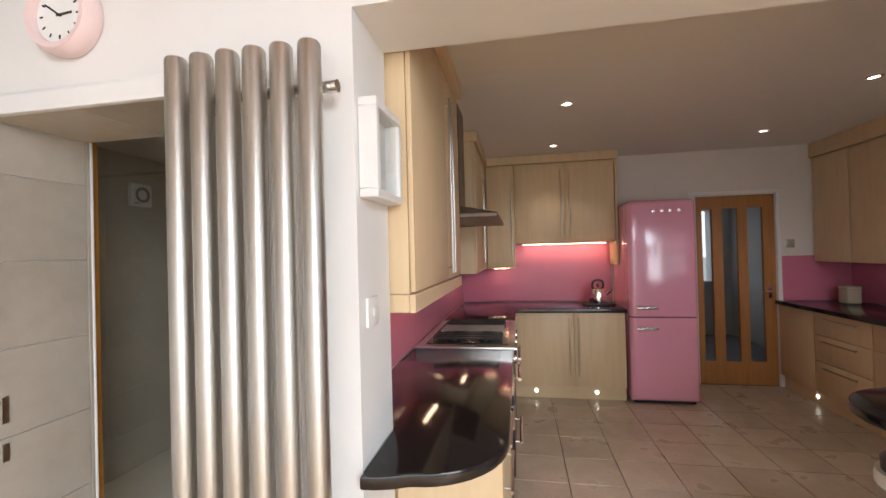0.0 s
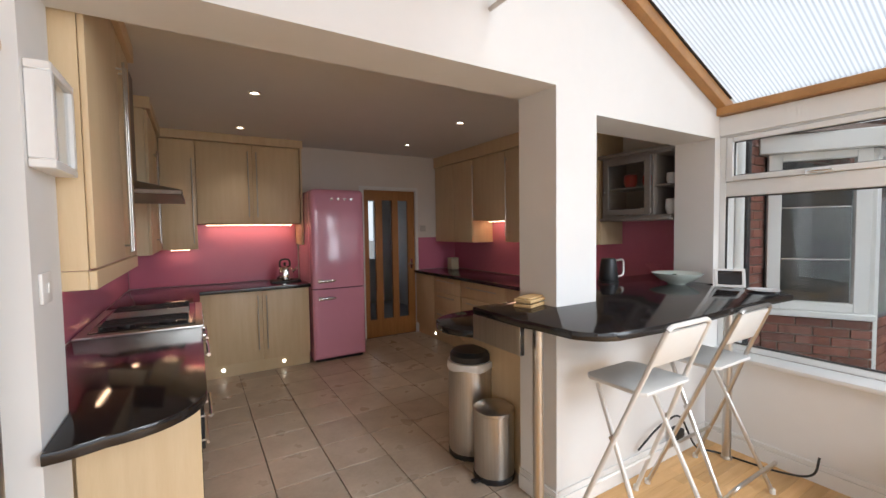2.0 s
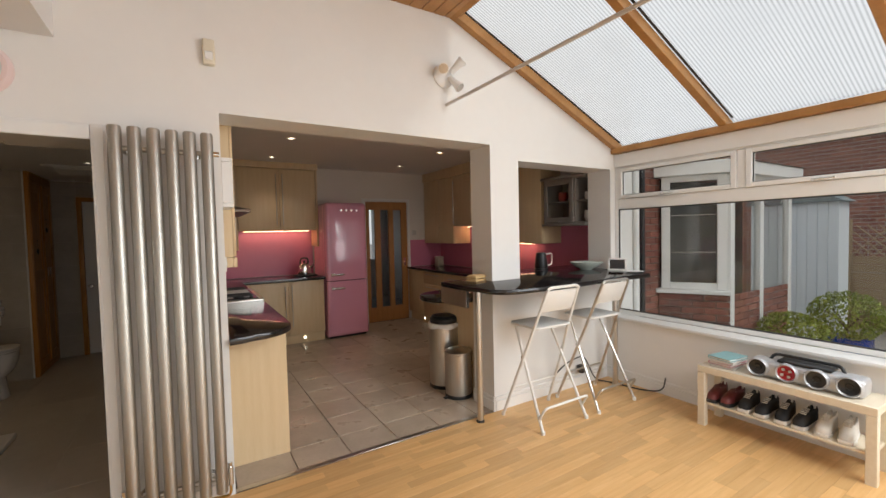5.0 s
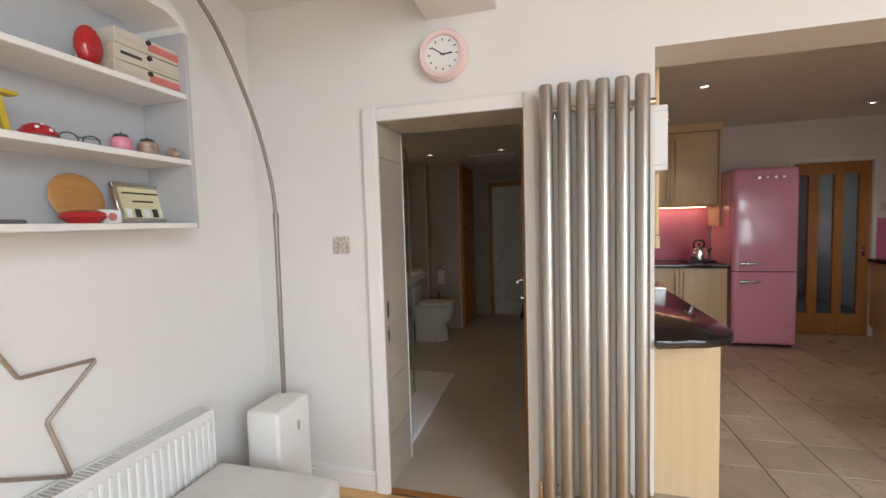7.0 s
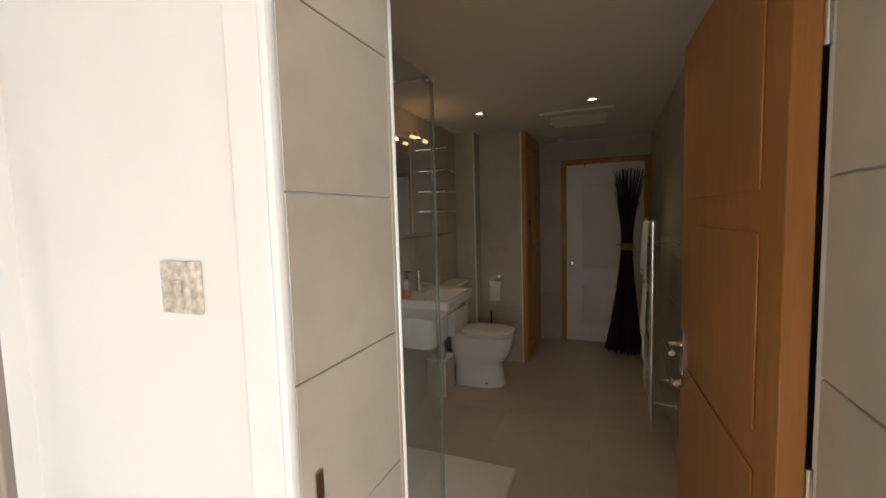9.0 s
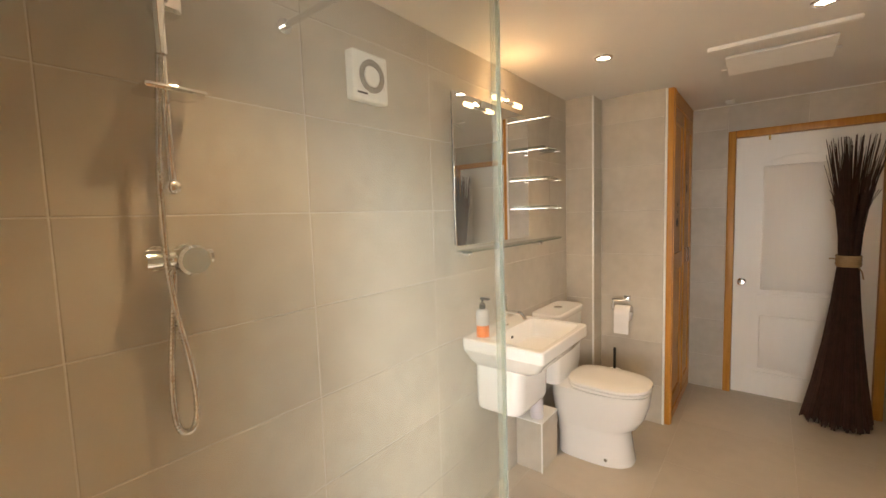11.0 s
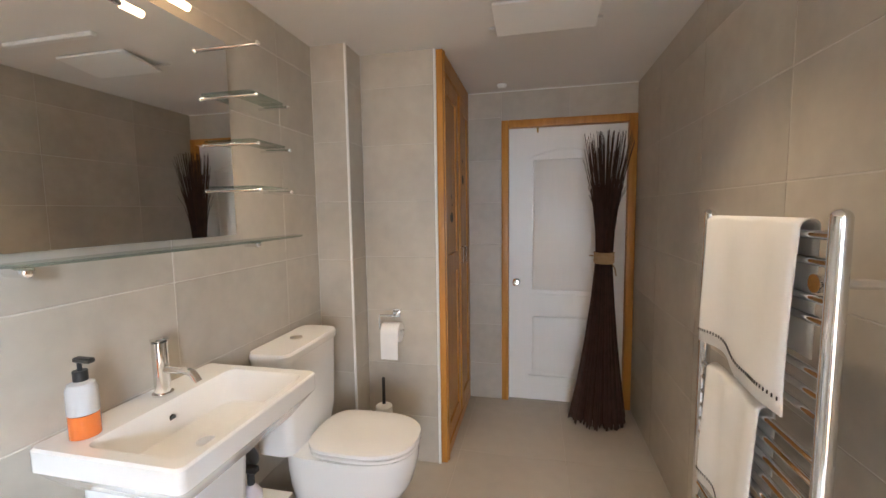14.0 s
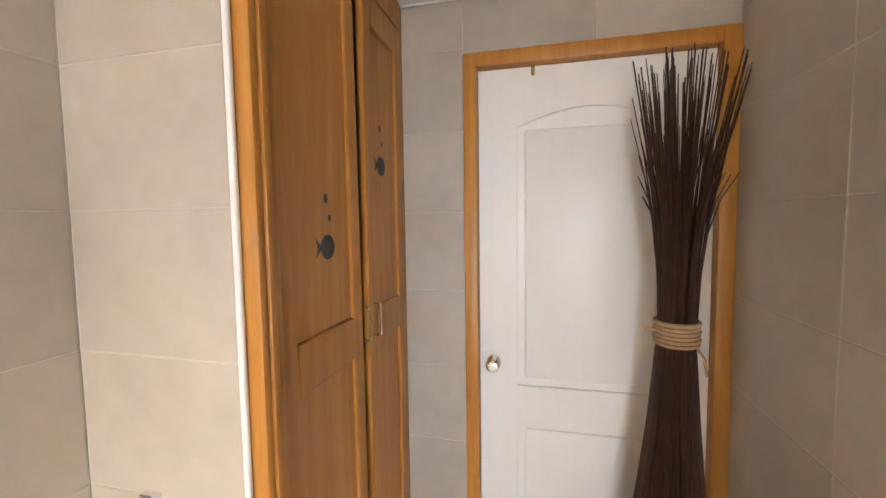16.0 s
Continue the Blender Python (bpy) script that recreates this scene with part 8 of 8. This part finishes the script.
for f in ((0, 2, 1), (3, 4, 5), (0, 3, 5, 2), (1, 2, 5, 4), (0, 1, 4, 3)):
    bm.faces.new([vs[i] for i in f])
part("roof", bm, surf("grey_roof_felt", (0.20, 0.24, 0.25), (0.16, 0.19, 0.2), 9, 0.9), sd2)
nh = thing("neighbour_house", (13, -4, GZ), "red brick neighbouring house with tiled roof", "house")
part("wall", box(11.0, 17.0, -9.0, 3.5, GZ, 3.3), BRICKT, nh)
bm = bmesh.new()
vs = [bm.verts.new(p) for p in ((10.7, -9.3, 3.302), (17.3, -9.3, 3.302), (17.3, 3.8, 3.302), (10.7, 3.8, 3.302), (14, -9.3, 3.75), (14, 3.8, 3.75))]
for f in ((0, 1, 4), (2, 3, 5), (0, 4, 5, 3), (1, 2, 5, 4), (3, 2, 1, 0)):
    bm.faces.new([vs[i] for i in f])
part("roof", bm, ROOFT, nh)
FENCE = surf("weathered_fence_wood", (0.36, 0.26, 0.15), (0.27, 0.19, 0.11), 6, 0.85, bump=0.3, bscale=40, stretch=(8, 1, 8))
fc = thing("garden_fence", (9.6, -4.5, GZ), "weathered timber fence with trellis top", "fence")
for i in range(9):
    part("fence_board", box(9.58, 9.62, -8.5, -0.2, GZ + 0.02 + i * 0.14, GZ + 0.15 + i * 0.14, bevel=0.004), FENCE, fc)
for i in range(6):
    part("post", box(9.55, 9.65, -0.3 - i * 1.5, -0.2 - i * 1.5, GZ, 1.55, bevel=0.004), FENCE, fc)
bm = bmesh.new()
for i in range(56):
    for s in (-1, 1):
        y = -0.3 - i * 0.14
        cy(bm, (9.58 + 0.012 * s, y, 0.93), (9.58 + 0.012 * s, y - s * 0.5, 1.45), 0.011, n=4)
part("trellis", bm, FENCE, fc)


# ---- pieces: bricks, planks and tiles ----
def cached(cache, key, make, material):
    if key not in cache:
        cache[key] = mesh_of(key[0], make(), material, False, False)
    return cache[key]


CACHE = {}


def piece(name, parent, dims, loc, material, rz=0, bevel=0.0015):
    key = (name, material.name, *[round(v, 3) for v in dims])
    me = cached(CACHE, key, lambda: box(-dims[0] / 2, dims[0] / 2, -dims[1] / 2, dims[1] / 2, -dims[2] / 2, dims[2] / 2, bevel=bevel), material)
    ob = new(name, me)
    ob.parent = parent
    o = ORIGIN.get(parent, Vector())
    ob.matrix_local = pose(loc[0] - o.x, loc[1] - o.y, loc[2] - o.z, 0, 0, rz)
    return ob


rb_ = random.Random(9)
# bricks of the house wall and of the bay's base
for r in range(36):
    z = GZ + 0.04 + r * 0.075
    off = 0.1125 if r % 2 else 0.0
    for k in range(4):
        x0, x1 = 3.955 + k * 0.225 - off, 3.955 + k * 0.225 - off + 0.215
        x0, x1 = max(x0, 3.955), min(x1, 4.465)
        if x1 - x0 > 0.04 and z > -0.1:
            piece("brick", hw, (round(x1 - x0, 3), 0.02, 0.065), ((x0 + x1) / 2, 0.1155, z), BRICK, bevel=0.003)
for p, q, ln in ((A, B, LAB), (B, C, LBC)):
    d = (q - p).normalized()
    nrm = Vector((d.y, -d.x, 0))
    ang = math.degrees(math.atan2(d.y, d.x))
    for r in range(11):
        z = 0.695 - r * 0.075
        t = -0.1125 if r % 2 else 0.0
        while t < ln:
            t0, t1 = max(t, 0), min(t + 0.215, ln)
            if t1 - t0 > 0.04:
                c = p + d * (t0 + t1) / 2 + nrm * 0.004
                piece("brick", base, (round(t1 - t0, 3), 0.02, 0.065), (c.x, c.y, z), BRICK, ang, bevel=0.003)
            t += 0.225

# beech strips
floor_ob = bpy.data.objects["floor"]
PLANKJ = surf("beech_laminate_far", (0.67, 0.415, 0.185), (0.58, 0.335, 0.13), 3.0, 0.3, bump=0.06, bscale=60, stretch=(1.0, 16, 16), per_island=0.13, spec=0.4)
rp = random.Random(21)
joined = bmesh.new()
row = 0
y = -0.0205
count = 0
while y > -5.3:
    w = 0.0655
    x = -2.10 - rp.uniform(0, 0.35)
    while x < 3.36:
        ln = rp.choice((0.28, 0.34, 0.40, 0.46))
        x0, x1 = max(x, -2.098), min(x + ln, 3.358)
        if x1 - x0 > 0.02:
            if y > -1.35 and x0 > -0.6 and count < 300:
                piece("strip", floor_ob, (round(x1 - x0 - 0.0006, 2), w - 0.0006, 0.012), ((x0 + x1) / 2, y - w / 2, -0.0018), PLANK, bevel=0.0004)
                count += 1
            else:
                bx(joined, x0 + 0.0003, x1 - 0.0003, y - w + 0.0003, y - 0.0003, -0.0075, 0.0042)
        x += ln
    y -= w
far = part("strips", joined, PLANKJ, floor_ob, auto=False)
far["kind"] = "stuff"

# kitchen floor tiles
kf = bpy.data.objects["floor_kitchen"]
gx = [KX0] + [0.688 + 0.351 * k for k in range(-2, 9)] + [KX1]
gx = [v for v in gx if KX0 <= v <= KX1]
gy = [0.024] + [0.31 + 0.341 * k for k in range(0, 11)] + [KY1]
gy = sorted(v for v in gy if v <= KY1)
for x0, x1 in zip(gx, gx[1:]):
    for y0, y1 in zip(gy, gy[1:]):
        if x1 - x0 < 0.03 or y1 - y0 < 0.03:
            continue
        if y1 < 0.32 and (x1 < 0.02 or x0 > 1.90):
            continue
        piece("tile", kf, (x1 - x0 - 0.006, y1 - y0 - 0.006, 0.010), ((x0 + x1) / 2, (y0 + y1) / 2, -0.001 + rp.uniform(-0.0003, 0.0003)), KTILE)


# bathroom tiles
def tiles(parent, plane, const, us, vs_, material, skip=None, depth=0.008, out=1, gap=0.0032):
    for u0, u1 in zip(us, us[1:]):
        for v0, v1 in zip(vs_, vs_[1:]):
            if u1 - u0 < 0.02 or v1 - v0 < 0.02 or (skip and skip((u0 + u1) / 2, (v0 + v1) / 2)):
                continue
            a, b = round(u1 - u0 - gap, 3), round(v1 - v0 - gap, 3)
            if plane == "x":
                piece("tile", parent, (depth, a, b), (const - out * depth / 2, (u0 + u1) / 2, (v0 + v1) / 2), material)
            elif plane == "y":
                piece("tile", parent, (a, depth, b), ((u0 + u1) / 2, const - out * depth / 2, (v0 + v1) / 2), material)
            else:
                piece("tile", parent, (a, b, depth), ((u0 + u1) / 2, (v0 + v1) / 2, const - out * depth / 2), material)


def joints(start, pitch, lo_v, hi_v):
    k0 = math.floor((lo_v - start) / pitch)
    out_ = [lo_v] + [start + pitch * k for k in range(k0, k0 + 40) if lo_v + 0.015 < start + pitch * k < hi_v - 0.015] + [hi_v]
    return out_


ZJ = joints(1.209, 0.302, 0.002, BZ - 0.001)
ZJR = joints(1.491, 0.302, 0.002, BZ - 0.001)
ob_ = bpy.data.objects
tiles(ob_["wall_bathroom_west"], "x", BX0, joints(1.208, 0.605, BY0, 3.312), ZJ, TILE)
tiles(ob_["wall_bathroom_east"], "x", BX1, joints(2.647, 0.605, BY0, BY1), ZJR, TILE, out=-1)
tiles(ob_["wall_pipe_boxing"], "y", 3.312, [BX0, -2.106], joints(1.48, 0.302, 0.002, BZ - 0.001), TILE, out=-1)
tiles(ob_["wall_pipe_boxing"], "x", -2.105, [3.313, 3.49], joints(1.48, 0.302, 0.002, BZ - 0.001), TILE, out=1)
tiles(ob_["wall_cupboard_front"], "y", 3.490, [-2.103, -1.700], joints(1.48, 0.302, 0.002, BZ - 0.001), TILE, out=-1)
tiles(ob_["wall_bathroom_north"], "y", BY1, [-1.69, -1.418], joints(1.48, 0.302, 0.002, BZ - 0.001), TILE, out=-1)
tiles(ob_["wall_bathroom_north"], "y", BY1, [-1.418, -0.95, BX1], [2.061, BZ - 0.001], TILE, out=-1)
tiles(ob_["wall_north"], "x", D0 + 0.008, [0.0, BY0], joints(1.209, 0.302, 0.012, DZ - 0.009), TILE)
tiles(ob_["wall_north"], "z", DZ - 0.008, [D0 + 0.009, -0.96, D1], [0.0, BY0], TILE, out=-1)
tiles(ob_["wall_north"], "x", D1 - 0.008, [0.0, BY0 - 0.035], joints(1.209, 0.302, 0.012, DZ - 0.009), TILE, out=-1)
tiles(ob_["floor_bathroom"], "z", 0.004, joints(-1.0, 0.605, BX0, BX1), joints(0.62, 0.605, 0.03, BY1), BFLOOR, gap=0.0025)
